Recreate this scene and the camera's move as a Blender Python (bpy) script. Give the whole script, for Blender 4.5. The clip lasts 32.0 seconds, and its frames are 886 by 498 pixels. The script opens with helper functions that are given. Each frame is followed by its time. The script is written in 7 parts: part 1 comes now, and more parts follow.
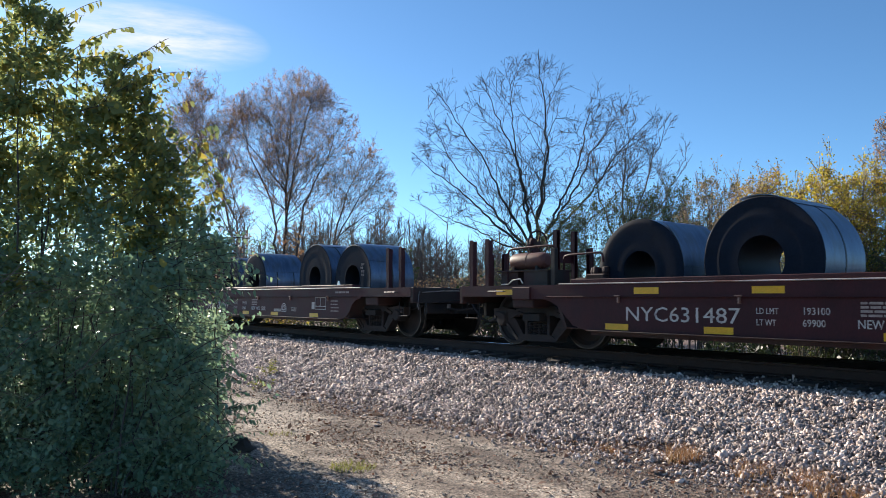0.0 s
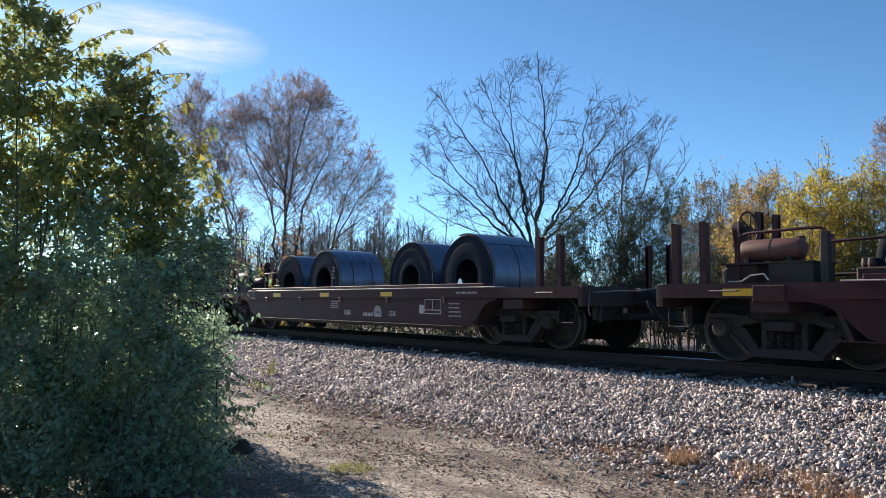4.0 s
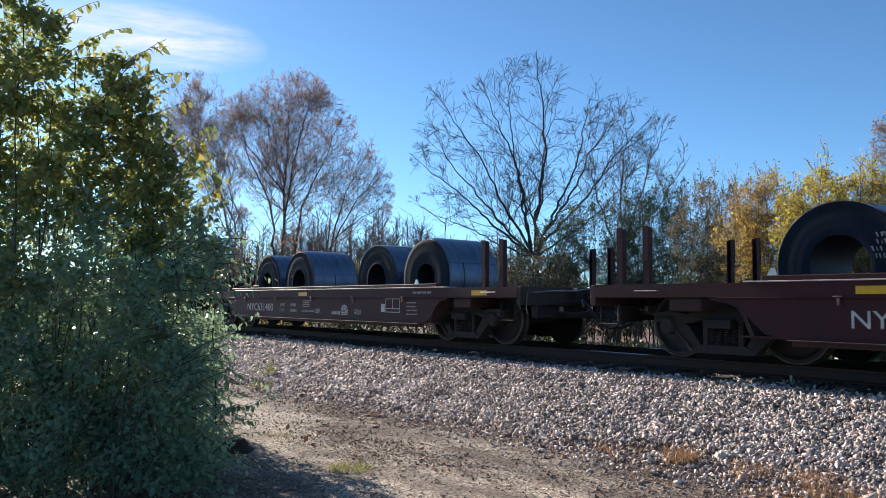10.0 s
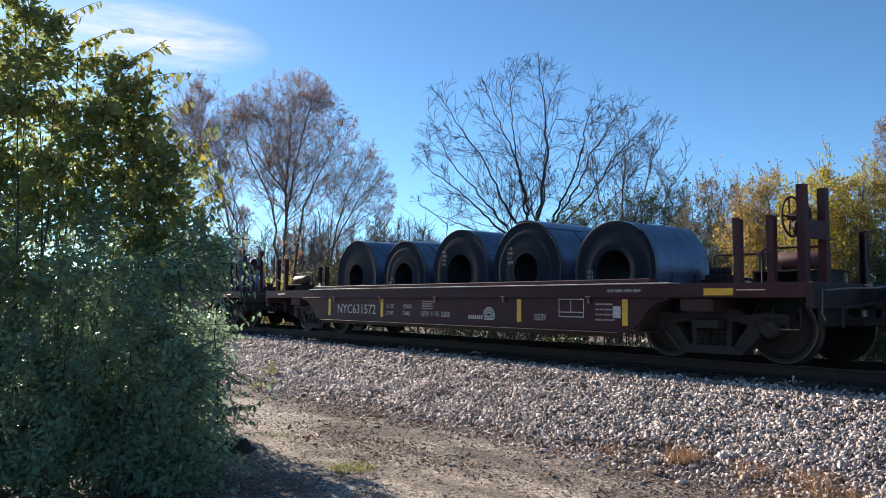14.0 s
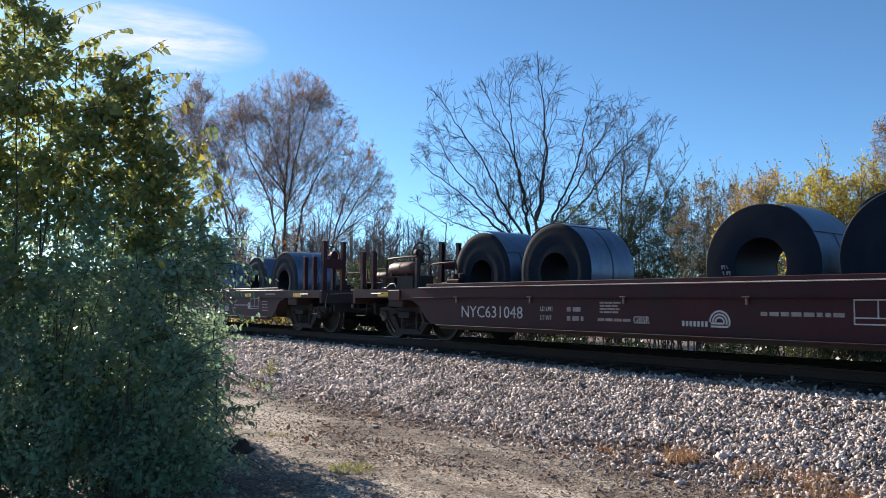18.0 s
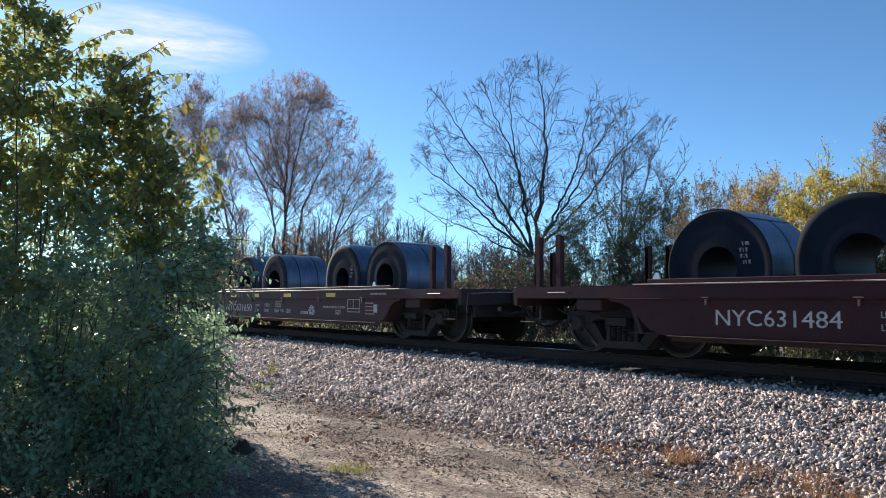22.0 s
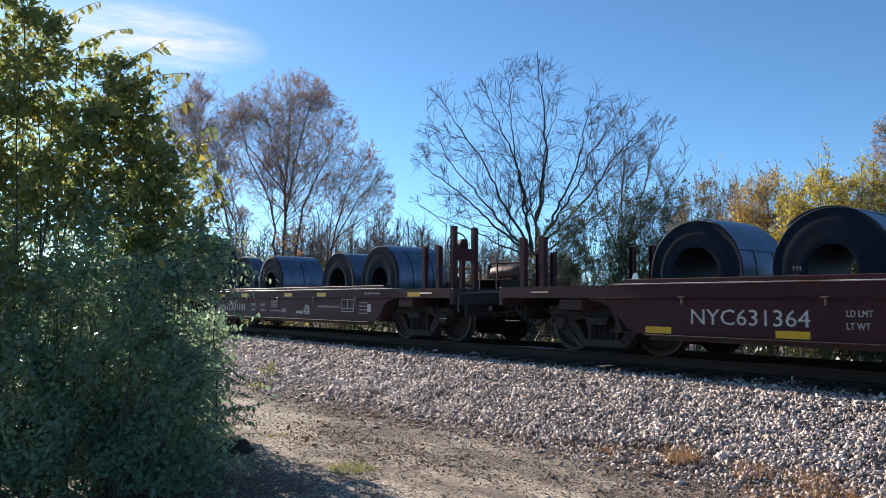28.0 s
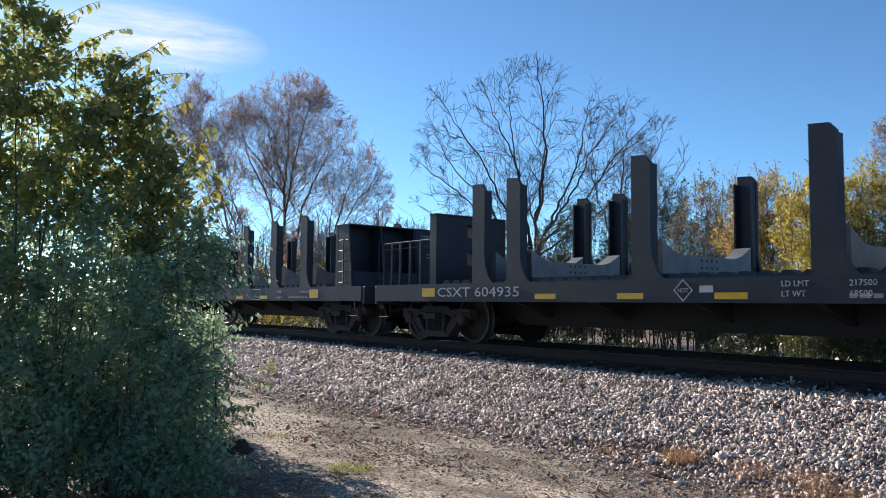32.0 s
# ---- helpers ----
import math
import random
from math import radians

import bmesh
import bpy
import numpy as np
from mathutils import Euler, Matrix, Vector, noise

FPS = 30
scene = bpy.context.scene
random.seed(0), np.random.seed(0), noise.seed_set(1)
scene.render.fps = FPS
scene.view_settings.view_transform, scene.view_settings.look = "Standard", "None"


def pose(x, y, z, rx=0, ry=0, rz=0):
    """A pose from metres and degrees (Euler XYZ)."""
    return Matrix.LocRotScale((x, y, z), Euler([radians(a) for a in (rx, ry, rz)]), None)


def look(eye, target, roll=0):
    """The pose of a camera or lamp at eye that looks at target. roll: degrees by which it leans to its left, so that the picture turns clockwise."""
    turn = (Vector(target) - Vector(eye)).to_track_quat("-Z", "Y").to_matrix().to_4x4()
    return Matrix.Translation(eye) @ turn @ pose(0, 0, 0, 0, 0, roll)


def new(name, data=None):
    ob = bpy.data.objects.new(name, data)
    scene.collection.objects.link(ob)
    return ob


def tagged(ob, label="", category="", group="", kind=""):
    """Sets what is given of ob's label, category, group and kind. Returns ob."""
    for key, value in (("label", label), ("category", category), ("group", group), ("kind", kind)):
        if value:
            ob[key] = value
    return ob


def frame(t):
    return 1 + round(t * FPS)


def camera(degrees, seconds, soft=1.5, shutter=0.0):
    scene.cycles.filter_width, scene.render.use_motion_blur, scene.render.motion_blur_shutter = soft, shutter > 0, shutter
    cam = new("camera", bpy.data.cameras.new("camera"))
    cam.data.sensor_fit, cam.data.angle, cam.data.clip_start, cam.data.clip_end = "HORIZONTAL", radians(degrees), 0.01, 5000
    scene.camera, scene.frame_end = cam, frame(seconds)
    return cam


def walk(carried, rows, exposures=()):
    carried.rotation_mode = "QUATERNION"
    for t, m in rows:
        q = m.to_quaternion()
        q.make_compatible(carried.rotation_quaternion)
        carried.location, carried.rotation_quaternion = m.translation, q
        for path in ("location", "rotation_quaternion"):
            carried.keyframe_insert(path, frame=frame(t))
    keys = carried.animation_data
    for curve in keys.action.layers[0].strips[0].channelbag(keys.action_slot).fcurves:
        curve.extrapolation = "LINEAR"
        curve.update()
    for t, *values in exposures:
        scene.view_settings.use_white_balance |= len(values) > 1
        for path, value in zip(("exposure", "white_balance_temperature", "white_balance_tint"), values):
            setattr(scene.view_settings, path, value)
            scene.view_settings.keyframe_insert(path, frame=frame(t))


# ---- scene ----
# The track runs along x, the train goes towards +x; the camera stands on the near side (y = 0).
RAIL_TOP = 0.87          # height of the rail head over the dirt lane
TRACK_Y = 10.32           # the track's centre line
EYE = Vector((0.0, 0.0, 1.6))
AIM = Vector((-7.8841, 6.1102, 2.3122))
SIDE = Vector((0.6131, 0.79, 0.0))

cam = camera(59.92, 32.0, soft=0.75, shutter=0.03)


def held(t, pan, tilt):
    """The camera in the hand: aimed a little aside (metres at ten metres' distance)."""
    return (t, look(EYE, AIM - SIDE * pan + Vector((0, 0, tilt)), 0.55))


walk(cam, [
    held(0.0, 0.013, -0.016), held(1.0, 0.013, -0.004), held(2.2, 0.012, 0.006), held(3.2, 0.002, 0.006),
    held(5.5, 0.0, 0.0), held(6.3, -0.011, -0.002), held(8.0, -0.012, -0.004), held(10.2, -0.011, -0.003),
    held(12.0, 0.0, -0.003), held(14.2, 0.012, -0.003), held(16.2, 0.01, -0.003), held(17.5, 0.0, -0.002),
    held(20.0, 0.0, 0.004), held(22.5, 0.0, 0.008), held(25.0, -0.003, 0.008), held(27.5, 0.0, 0.002),
    held(29.0, 0.0, 0.004), held(30.5, 0.0, 0.006), held(32.0, -0.008, 0.004)])

# ---- daylight: a low sun behind the train, beyond the bush ----
SUN_UP, SUN_ROUND = radians(20.5), radians(-90.4)
to_sun = Vector((math.sin(SUN_ROUND) * math.cos(SUN_UP), math.cos(SUN_ROUND) * math.cos(SUN_UP), math.sin(SUN_UP)))

scene.view_settings.exposure = 0.95
sun = new("sun", bpy.data.lights.new("sun", "SUN"))
sun.data.energy, sun.data.angle, sun.data.color = 5.0, radians(0.55), (1.0, 0.9, 0.76)
sun.matrix_world = look(to_sun * 100, (0, 0, 0))

world = bpy.data.worlds.new("sky")
scene.world = world
world.use_nodes = True
wn, wl = world.node_tree.nodes, world.node_tree.links
wn.clear()
sky = wn.new("ShaderNodeTexSky")
sky.sky_type, sky.sun_disc = "NISHITA", False
sky.sun_elevation, sky.sun_rotation = SUN_UP, SUN_ROUND
sky.altitude, sky.air_density, sky.dust_density, sky.ozone_density = 1500, 0.8, 0.45, 3.0
sky_out = wn.new("ShaderNodeBackground")
sky_out.inputs["Strength"].default_value = 0.08
world_out = wn.new("ShaderNodeOutputWorld")


def world_math(kind, a, b=None, c=None):
    node = wn.new("ShaderNodeMath")
    node.operation = kind
    for i, value in enumerate((a, b, c)):
        if value is None:
            continue
        if isinstance(value, (int, float)):
            node.inputs[i].default_value = value
        else:
            wl.new(value, node.inputs[i])
    return node.outputs[0]


def along(direction):
    node = wn.new("ShaderNodeVectorMath")
    node.operation = "DOT_PRODUCT"
    wl.new(heaven.outputs["Generated"], node.inputs[0])
    node.inputs[1].default_value = direction
    return node.outputs["Value"]


# one streak of thin cloud over the trees, and a fainter wisp beside it
heaven = wn.new("ShaderNodeTexCoord")
cloud_mid = Vector((-0.9122, 0.2672, 0.3106)).normalized()
cloud_up = Vector((0.33, -0.07, 0.94)).normalized()
cloud_side = cloud_mid.cross(cloud_up).normalized()
cu, cv = along(cloud_side), along(cloud_mid.cross(cloud_side) * -1)
combine = wn.new("ShaderNodeCombineXYZ")
wl.new(world_math("MULTIPLY_ADD", cv, 0.9, cu), combine.inputs[0])
wl.new(world_math("MULTIPLY_ADD", cu, -0.6, world_math("MULTIPLY", cv, 6.5)), combine.inputs[1])
wisp = wn.new("ShaderNodeTexNoise")
wisp.inputs["Scale"].default_value, wisp.inputs["Detail"].default_value, wisp.inputs["Roughness"].default_value = 9.0, 9.0, 0.62
wl.new(combine.outputs[0], wisp.inputs["Vector"])
tilted = world_math("MULTIPLY_ADD", cu, -0.02, cv)
reach = world_math("ADD", world_math("POWER", world_math("ABSOLUTE", world_math("MULTIPLY", cu, 1 / 0.14)), 2.0), world_math("POWER", world_math("ABSOLUTE", world_math("MULTIPLY", tilted, 1 / 0.042)), 2.0))
soft_edge = world_math("MAXIMUM", world_math("SUBTRACT", 1.0, reach), 0.0)
front = world_math("GREATER_THAN", along(cloud_mid), 0.5)
veil = world_math("MULTIPLY", world_math("MULTIPLY", soft_edge, front), world_math("MAXIMUM", world_math("MULTIPLY_ADD", wisp.outputs["Fac"], 2.6, -0.75), 0.0))
cloud_mix = wn.new("ShaderNodeMix")
cloud_mix.data_type = "RGBA"
wl.new(world_math("MINIMUM", world_math("MULTIPLY", veil, 1.05), 0.85), cloud_mix.inputs["Factor"])
clear_air = wn.new("ShaderNodeMix")
clear_air.data_type, clear_air.blend_type = "RGBA", "MULTIPLY"
clear_air.inputs["Factor"].default_value, clear_air.inputs["B"].default_value = 1.0, (0.83, 1.1, 1.18, 1)
wl.new(sky.outputs["Color"], clear_air.inputs["A"])
wl.new(clear_air.outputs["Result"], cloud_mix.inputs["A"])
cloud_mix.inputs["B"].default_value = (6.6, 6.7, 6.9, 1)
wl.new(cloud_mix.outputs["Result"], sky_out.inputs["Color"])
wl.new(sky_out.outputs["Background"], world_out.inputs["Surface"])



# ---- materials ----
def surface(name, dark, light, scale=8.0, rough=0.7, metal=0.0, bump=0.15, fine=90.0, vary=0.0, stain=None, stain_at=0.6, stain_scale=1.3, through_light=0.0, sheen=0.5, coords="Object", stretch=(1, 1, 1)):
    """A weathered surface: two tones in large patches, fine grain and relief, and, where given, stains of a third tone."""
    m = bpy.data.materials.new(name)
    m.use_nodes = True
    n, l = m.node_tree.nodes, m.node_tree.links
    n.clear()
    out = n.new("ShaderNodeOutputMaterial")
    b = n.new("ShaderNodeBsdfPrincipled")
    b.inputs["Metallic"].default_value = metal
    b.inputs["Specular IOR Level"].default_value = sheen
    at = n.new("ShaderNodeTexCoord")
    mp = n.new("ShaderNodeMapping")
    mp.inputs["Scale"].default_value = stretch
    l.new(at.outputs[coords], mp.inputs["Vector"])
    big = n.new("ShaderNodeTexNoise")
    big.inputs["Scale"].default_value, big.inputs["Detail"].default_value, big.inputs["Roughness"].default_value = scale, 6, 0.65
    l.new(mp.outputs["Vector"], big.inputs["Vector"])
    small = n.new("ShaderNodeTexNoise")
    small.inputs["Scale"].default_value, small.inputs["Detail"].default_value = fine, 4
    l.new(mp.outputs["Vector"], small.inputs["Vector"])
    both = n.new("ShaderNodeMath")
    both.operation = "MULTIPLY_ADD"
    both.inputs[1].default_value, both.inputs[2].default_value = 0.45, -0.22
    l.new(small.outputs["Fac"], both.inputs[0])
    add = n.new("ShaderNodeMath")
    l.new(both.outputs[0], add.inputs[0])
    l.new(big.outputs["Fac"], add.inputs[1])
    ramp = n.new("ShaderNodeValToRGB")
    ramp.color_ramp.elements[0].position, ramp.color_ramp.elements[1].position = 0.33, 0.67
    ramp.color_ramp.elements[0].color, ramp.color_ramp.elements[1].color = (*dark, 1), (*light, 1)
    l.new(add.outputs[0], ramp.inputs["Fac"])
    colour = ramp.outputs["Color"]
    if stain:
        blot = n.new("ShaderNodeTexNoise")
        blot.inputs["Scale"].default_value, blot.inputs["Detail"].default_value = stain_scale, 8
        l.new(mp.outputs["Vector"], blot.inputs["Vector"])
        cut = n.new("ShaderNodeMapRange")
        cut.inputs["From Min"].default_value, cut.inputs["From Max"].default_value = stain_at - 0.06, stain_at + 0.1
        l.new(blot.outputs["Fac"], cut.inputs["Value"])
        mix = n.new("ShaderNodeMix")
        mix.data_type = "RGBA"
        mix.inputs["B"].default_value = (*stain, 1)
        l.new(cut.outputs["Result"], mix.inputs["Factor"])
        l.new(colour, mix.inputs["A"])
        colour = mix.outputs["Result"]
    if vary:
        info = n.new("ShaderNodeNewGeometry")
        which = info.outputs["Random Per Island"]
        span = n.new("ShaderNodeMapRange")
        span.inputs["To Min"].default_value, span.inputs["To Max"].default_value = 1 - vary, 1 + vary
        l.new(which, span.inputs["Value"])
        hue = n.new("ShaderNodeHueSaturation")
        l.new(span.outputs["Result"], hue.inputs["Value"])
        l.new(colour, hue.inputs["Color"])
        colour = hue.outputs["Color"]
    l.new(colour, b.inputs["Base Color"])
    r = n.new("ShaderNodeMapRange")
    r.inputs["To Min"].default_value, r.inputs["To Max"].default_value = max(0.05, rough - 0.14), min(1, rough + 0.14)
    l.new(big.outputs["Fac"], r.inputs["Value"])
    l.new(r.outputs["Result"], b.inputs["Roughness"])
    if bump:
        bp = n.new("ShaderNodeBump")
        bp.inputs["Strength"].default_value, bp.inputs["Distance"].default_value = bump, 0.02
        l.new(add.outputs[0], bp.inputs["Height"])
        l.new(bp.outputs["Normal"], b.inputs["Normal"])
    if through_light:
        tr = n.new("ShaderNodeBsdfTranslucent")
        l.new(colour, tr.inputs["Color"])
        mx = n.new("ShaderNodeMixShader")
        mx.inputs["Fac"].default_value = through_light
        l.new(b.outputs["BSDF"], mx.inputs[1])
        l.new(tr.outputs["BSDF"], mx.inputs[2])
        l.new(mx.outputs["Shader"], out.inputs["Surface"])
    else:
        l.new(b.outputs["BSDF"], out.inputs["Surface"])
    return m


def leafage(name, tones, through_light=0.45, rough=0.5):
    """Leaves: each leaf takes one of the tones by chance."""
    m = surface(name, tones[0], tones[0], through_light=through_light, rough=rough, bump=0)
    n, l = m.node_tree.nodes, m.node_tree.links
    ramp = n.new("ShaderNodeValToRGB")
    ramp.color_ramp.interpolation = "LINEAR"
    e = ramp.color_ramp.elements
    e[0].color, e[0].position = (*tones[0], 1), 0.0
    e[1].color, e[1].position = (*tones[-1], 1), 1.0
    for i, tone in enumerate(tones[1:-1]):
        e.new((i + 1) / (len(tones) - 1)).color = (*tone, 1)
    info = n.new("ShaderNodeNewGeometry")
    l.new(info.outputs["Random Per Island"], ramp.inputs["Fac"])
    for node in list(n):
        if node.type == "BSDF_PRINCIPLED":
            l.new(ramp.outputs["Color"], node.inputs["Base Color"])
        if node.type == "BSDF_TRANSLUCENT":
            l.new(ramp.outputs["Color"], node.inputs["Color"])
    return m


M = {}
M["oxide"] = surface("oxide red car paint", (0.034, 0.0078, 0.0105), (0.06, 0.0135, 0.0165), 2.2, 0.62, 0.0, 0.12, 60, stain=(0.04, 0.0145, 0.016), stain_at=0.6, stretch=(1, 1, 0.45), sheen=0.28)
M["oxide_dark"] = surface("sooty oxide paint", (0.024, 0.009, 0.0085), (0.052, 0.018, 0.016), 3.0, 0.75, 0.0, 0.2, 60, stain=(0.03, 0.024, 0.02), stain_at=0.52)
# sun glints on tabs and edges are painted as these pale tones
M["glint_tab"] = surface("bracket tabs, highlight in colour", (0.2, 0.1, 0.08), (0.36, 0.24, 0.2), 5.0, 0.4, 0.3, 0.15, 80, stretch=(0.4, 1, 1))
M["scraped"] = surface("scraped edge with painted glint", (0.4, 0.34, 0.31), (0.72, 0.66, 0.62), 1.2, 0.5, 0.0, 0.1, 60, stretch=(0.6, 1, 1), stain=(0.2, 0.1, 0.08), stain_at=0.62)
M["truck"] = surface("dusty cast steel", (0.016, 0.012, 0.012), (0.036, 0.027, 0.025), 6.0, 0.85, 0.0, 0.35, 70)
M["wheel"] = surface("wheel steel", (0.012, 0.01, 0.01), (0.026, 0.02, 0.019), 7.0, 0.7, 0.1, 0.2, 60)
M["tread"] = surface("polished wheel rim", (0.07, 0.065, 0.06), (0.15, 0.14, 0.13), 9.0, 0.5, 0.8, 0.05, 60)
M["under"] = surface("grimy underframe", (0.011, 0.01, 0.01), (0.027, 0.023, 0.022), 4.0, 0.85, 0.0, 0.3, 60)
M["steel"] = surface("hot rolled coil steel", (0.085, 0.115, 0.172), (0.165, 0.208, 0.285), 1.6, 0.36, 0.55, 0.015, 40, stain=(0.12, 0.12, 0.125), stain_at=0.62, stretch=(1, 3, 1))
# same steel as the wrap; ends and bore have their shade in the colour
M["laps"] = surface("coil edge laps darkened for shade", (0.0045, 0.0075, 0.016), (0.01, 0.0155, 0.028), 3.0, 0.75, 0.0, 0.05, 30, sheen=0.2)
M["bore"] = surface("coil bore darkened for shade", (0.012, 0.014, 0.02), (0.026, 0.028, 0.036), 3.0, 0.6, 0.4, 0.1)
M["band"] = surface("steel band", (0.035, 0.035, 0.038), (0.07, 0.07, 0.075), 9.0, 0.45, 0.6, 0.05)
M["white"] = surface("stencil white", (0.4, 0.37, 0.35), (0.62, 0.6, 0.57), 7.0, 0.7, 0, 0.0, 60, stain=(0.26, 0.2, 0.18), stain_at=0.66, stain_scale=6)
M["faint"] = surface("worn stencil", (0.24, 0.18, 0.16), (0.42, 0.35, 0.32), 7.0, 0.8, 0, 0.0, 60)
M["yellow"] = surface("yellow reflective tape", (0.62, 0.33, 0.01), (0.85, 0.47, 0.015), 5.0, 0.4, 0, 0.0, 60)
M["tank"] = surface("red oxide tank", (0.09, 0.03, 0.022), (0.16, 0.055, 0.04), 4.0, 0.6, 0.0, 0.1, 70, stain=(0.12, 0.06, 0.045), stain_at=0.6)
M["bare"] = surface("bare bright metal", (0.5, 0.49, 0.47), (0.7, 0.68, 0.66), 9.0, 0.35, 0.9, 0.05)
M["worn_iron"] = surface("worn ironwork", (0.1, 0.09, 0.085), (0.24, 0.22, 0.21), 9.0, 0.5, 0.5, 0.05)
M["rubber"] = surface("black rubber hose", (0.015, 0.015, 0.016), (0.03, 0.03, 0.032), 9.0, 0.6, 0.0, 0.05)
M["rail"] = surface("rusty rail", (0.03, 0.018, 0.014), (0.065, 0.036, 0.027), 3.0, 0.8, 0.2, 0.2, 60, stretch=(0.5, 1, 1))
M["railhead"] = surface("polished rail head", (0.35, 0.34, 0.34), (0.55, 0.54, 0.53), 2.0, 0.22, 1.0, 0.02, 60, stretch=(0.2, 1, 1))
M["tie"] = surface("creosoted tie", (0.03, 0.022, 0.017), (0.075, 0.055, 0.043), 3.5, 0.9, 0, 0.5, 50, stretch=(2.2, 0.3, 2), vary=0.3)
M["stone"] = surface("crushed stone", (0.21, 0.165, 0.145), (0.7, 0.575, 0.51), 3.0, 0.85, 0, 0.25, 40, vary=0.6)
# ballast by the ties: the train's shade is put into these dark tones
M["shade_stone"] = surface("ballast with shade in its colour", (0.022, 0.018, 0.017), (0.06, 0.05, 0.046), 3.0, 0.8, 0, 0.25, 40, vary=0.5)
M["grit"] = surface("lane grit", (0.12, 0.095, 0.07), (0.4, 0.35, 0.29), 3.0, 0.9, 0, 0.2, 40, vary=0.5)
# dark bed: shade in the gaps between stones is put into its colour
M["bed"] = surface("gravel bed, gap shade in colour", (0.03, 0.025, 0.022), (0.11, 0.09, 0.08), 14.0, 0.95, 0, 0.9, 30, coords="Object")


def dirt_surface():
    """Packed dirt: pale and brown streaks along the lane, crumbs, and a reddish litter band at the slope's foot."""
    m = surface("packed dirt", (0.2, 0.15, 0.112), (0.52, 0.425, 0.335), 1.7, 0.95, 0, 0.9, 70, stain=(0.14, 0.098, 0.075), stain_at=0.5, stain_scale=1.2, coords="Object", stretch=(0.55, 1, 1))
    n, l = m.node_tree.nodes, m.node_tree.links
    b = [q for q in n if q.type == "BSDF_PRINCIPLED"][0]
    colour = b.inputs["Base Color"].links[0].from_socket
    at = [q for q in n if q.type == "TEX_COORD"][0]
    for scale, low, high in ((34.0, 0.5, 1.4), (75.0, 0.35, 1.55)):
        cell = n.new("ShaderNodeTexVoronoi")
        cell.inputs["Scale"].default_value = scale
        l.new(at.outputs["Object"], cell.inputs["Vector"])
        grey = n.new("ShaderNodeSeparateColor")
        l.new(cell.outputs["Color"], grey.inputs[0])
        span = n.new("ShaderNodeMapRange")
        span.inputs["To Min"].default_value, span.inputs["To Max"].default_value = low, high
        l.new(grey.outputs[0], span.inputs["Value"])
        hue = n.new("ShaderNodeHueSaturation")
        l.new(span.outputs["Result"], hue.inputs["Value"])
        l.new(colour, hue.inputs["Color"])
        colour = hue.outputs["Color"]
    place = n.new("ShaderNodeSeparateXYZ")
    l.new(at.outputs["Object"], place.inputs[0])
    ripple = n.new("ShaderNodeTexNoise")
    ripple.inputs["Scale"].default_value, ripple.inputs["Detail"].default_value = 2.2, 7
    l.new(at.outputs["Object"], ripple.inputs["Vector"])
    shift = n.new("ShaderNodeMath")
    shift.operation = "MULTIPLY_ADD"
    shift.inputs[1].default_value = 2.4
    l.new(ripple.outputs["Fac"], shift.inputs[0])
    l.new(place.outputs["Y"], shift.inputs[2])
    band = n.new("ShaderNodeMapRange")
    band.inputs["From Min"].default_value, band.inputs["From Max"].default_value, band.inputs["To Max"].default_value = 6.7, 7.6, 0.88
    l.new(shift.outputs[0], band.inputs["Value"])
    mix = n.new("ShaderNodeMix")
    mix.data_type = "RGBA"
    mix.inputs["B"].default_value = (0.14, 0.078, 0.056, 1)
    l.new(band.outputs["Result"], mix.inputs["Factor"])
    l.new(colour, mix.inputs["A"])
    l.new(mix.outputs["Result"], b.inputs["Base Color"])
    return m


M["dirt"] = dirt_surface()
M["bark"] = surface("grey brown bark", (0.038, 0.03, 0.026), (0.1, 0.082, 0.07), 6.0, 0.9, 0, 0.4, 40)
M["twig"] = surface("bare twigs", (0.1, 0.075, 0.06), (0.18, 0.14, 0.115), 5.0, 0.9, 0, 0.0)
M["pale_bark"] = surface("pale birch bark", (0.16, 0.13, 0.11), (0.38, 0.34, 0.3), 3.0, 0.85, 0, 0.2, 30)
M["black_paint"] = surface("blue black car paint", (0.0075, 0.0105, 0.018), (0.018, 0.0225, 0.034), 2.0, 0.6, 0.0, 0.12, 60, stain=(0.028, 0.026, 0.028), stain_at=0.6)
M["hood"] = surface("dusty hood", (0.29, 0.21, 0.148), (0.38, 0.285, 0.205), 1.6, 0.75, 0.0, 0.1, 50, stain=(0.22, 0.17, 0.12), stain_at=0.6)
M["hood_low"] = surface("dark streaked hood skirt", (0.018, 0.018, 0.024), (0.038, 0.036, 0.04), 1.4, 0.6, 0.0, 0.15, 50, stain=(0.085, 0.065, 0.055), stain_at=0.58, stretch=(1, 1, 0.4))
M["saddle"] = surface("rusty saddle", (0.035, 0.016, 0.014), (0.06, 0.028, 0.023), 4.0, 0.8, 0.0, 0.2)
M["saddle_pale"] = surface("galvanised saddle", (0.13, 0.135, 0.145), (0.22, 0.225, 0.24), 4.0, 0.55, 0.4, 0.1)


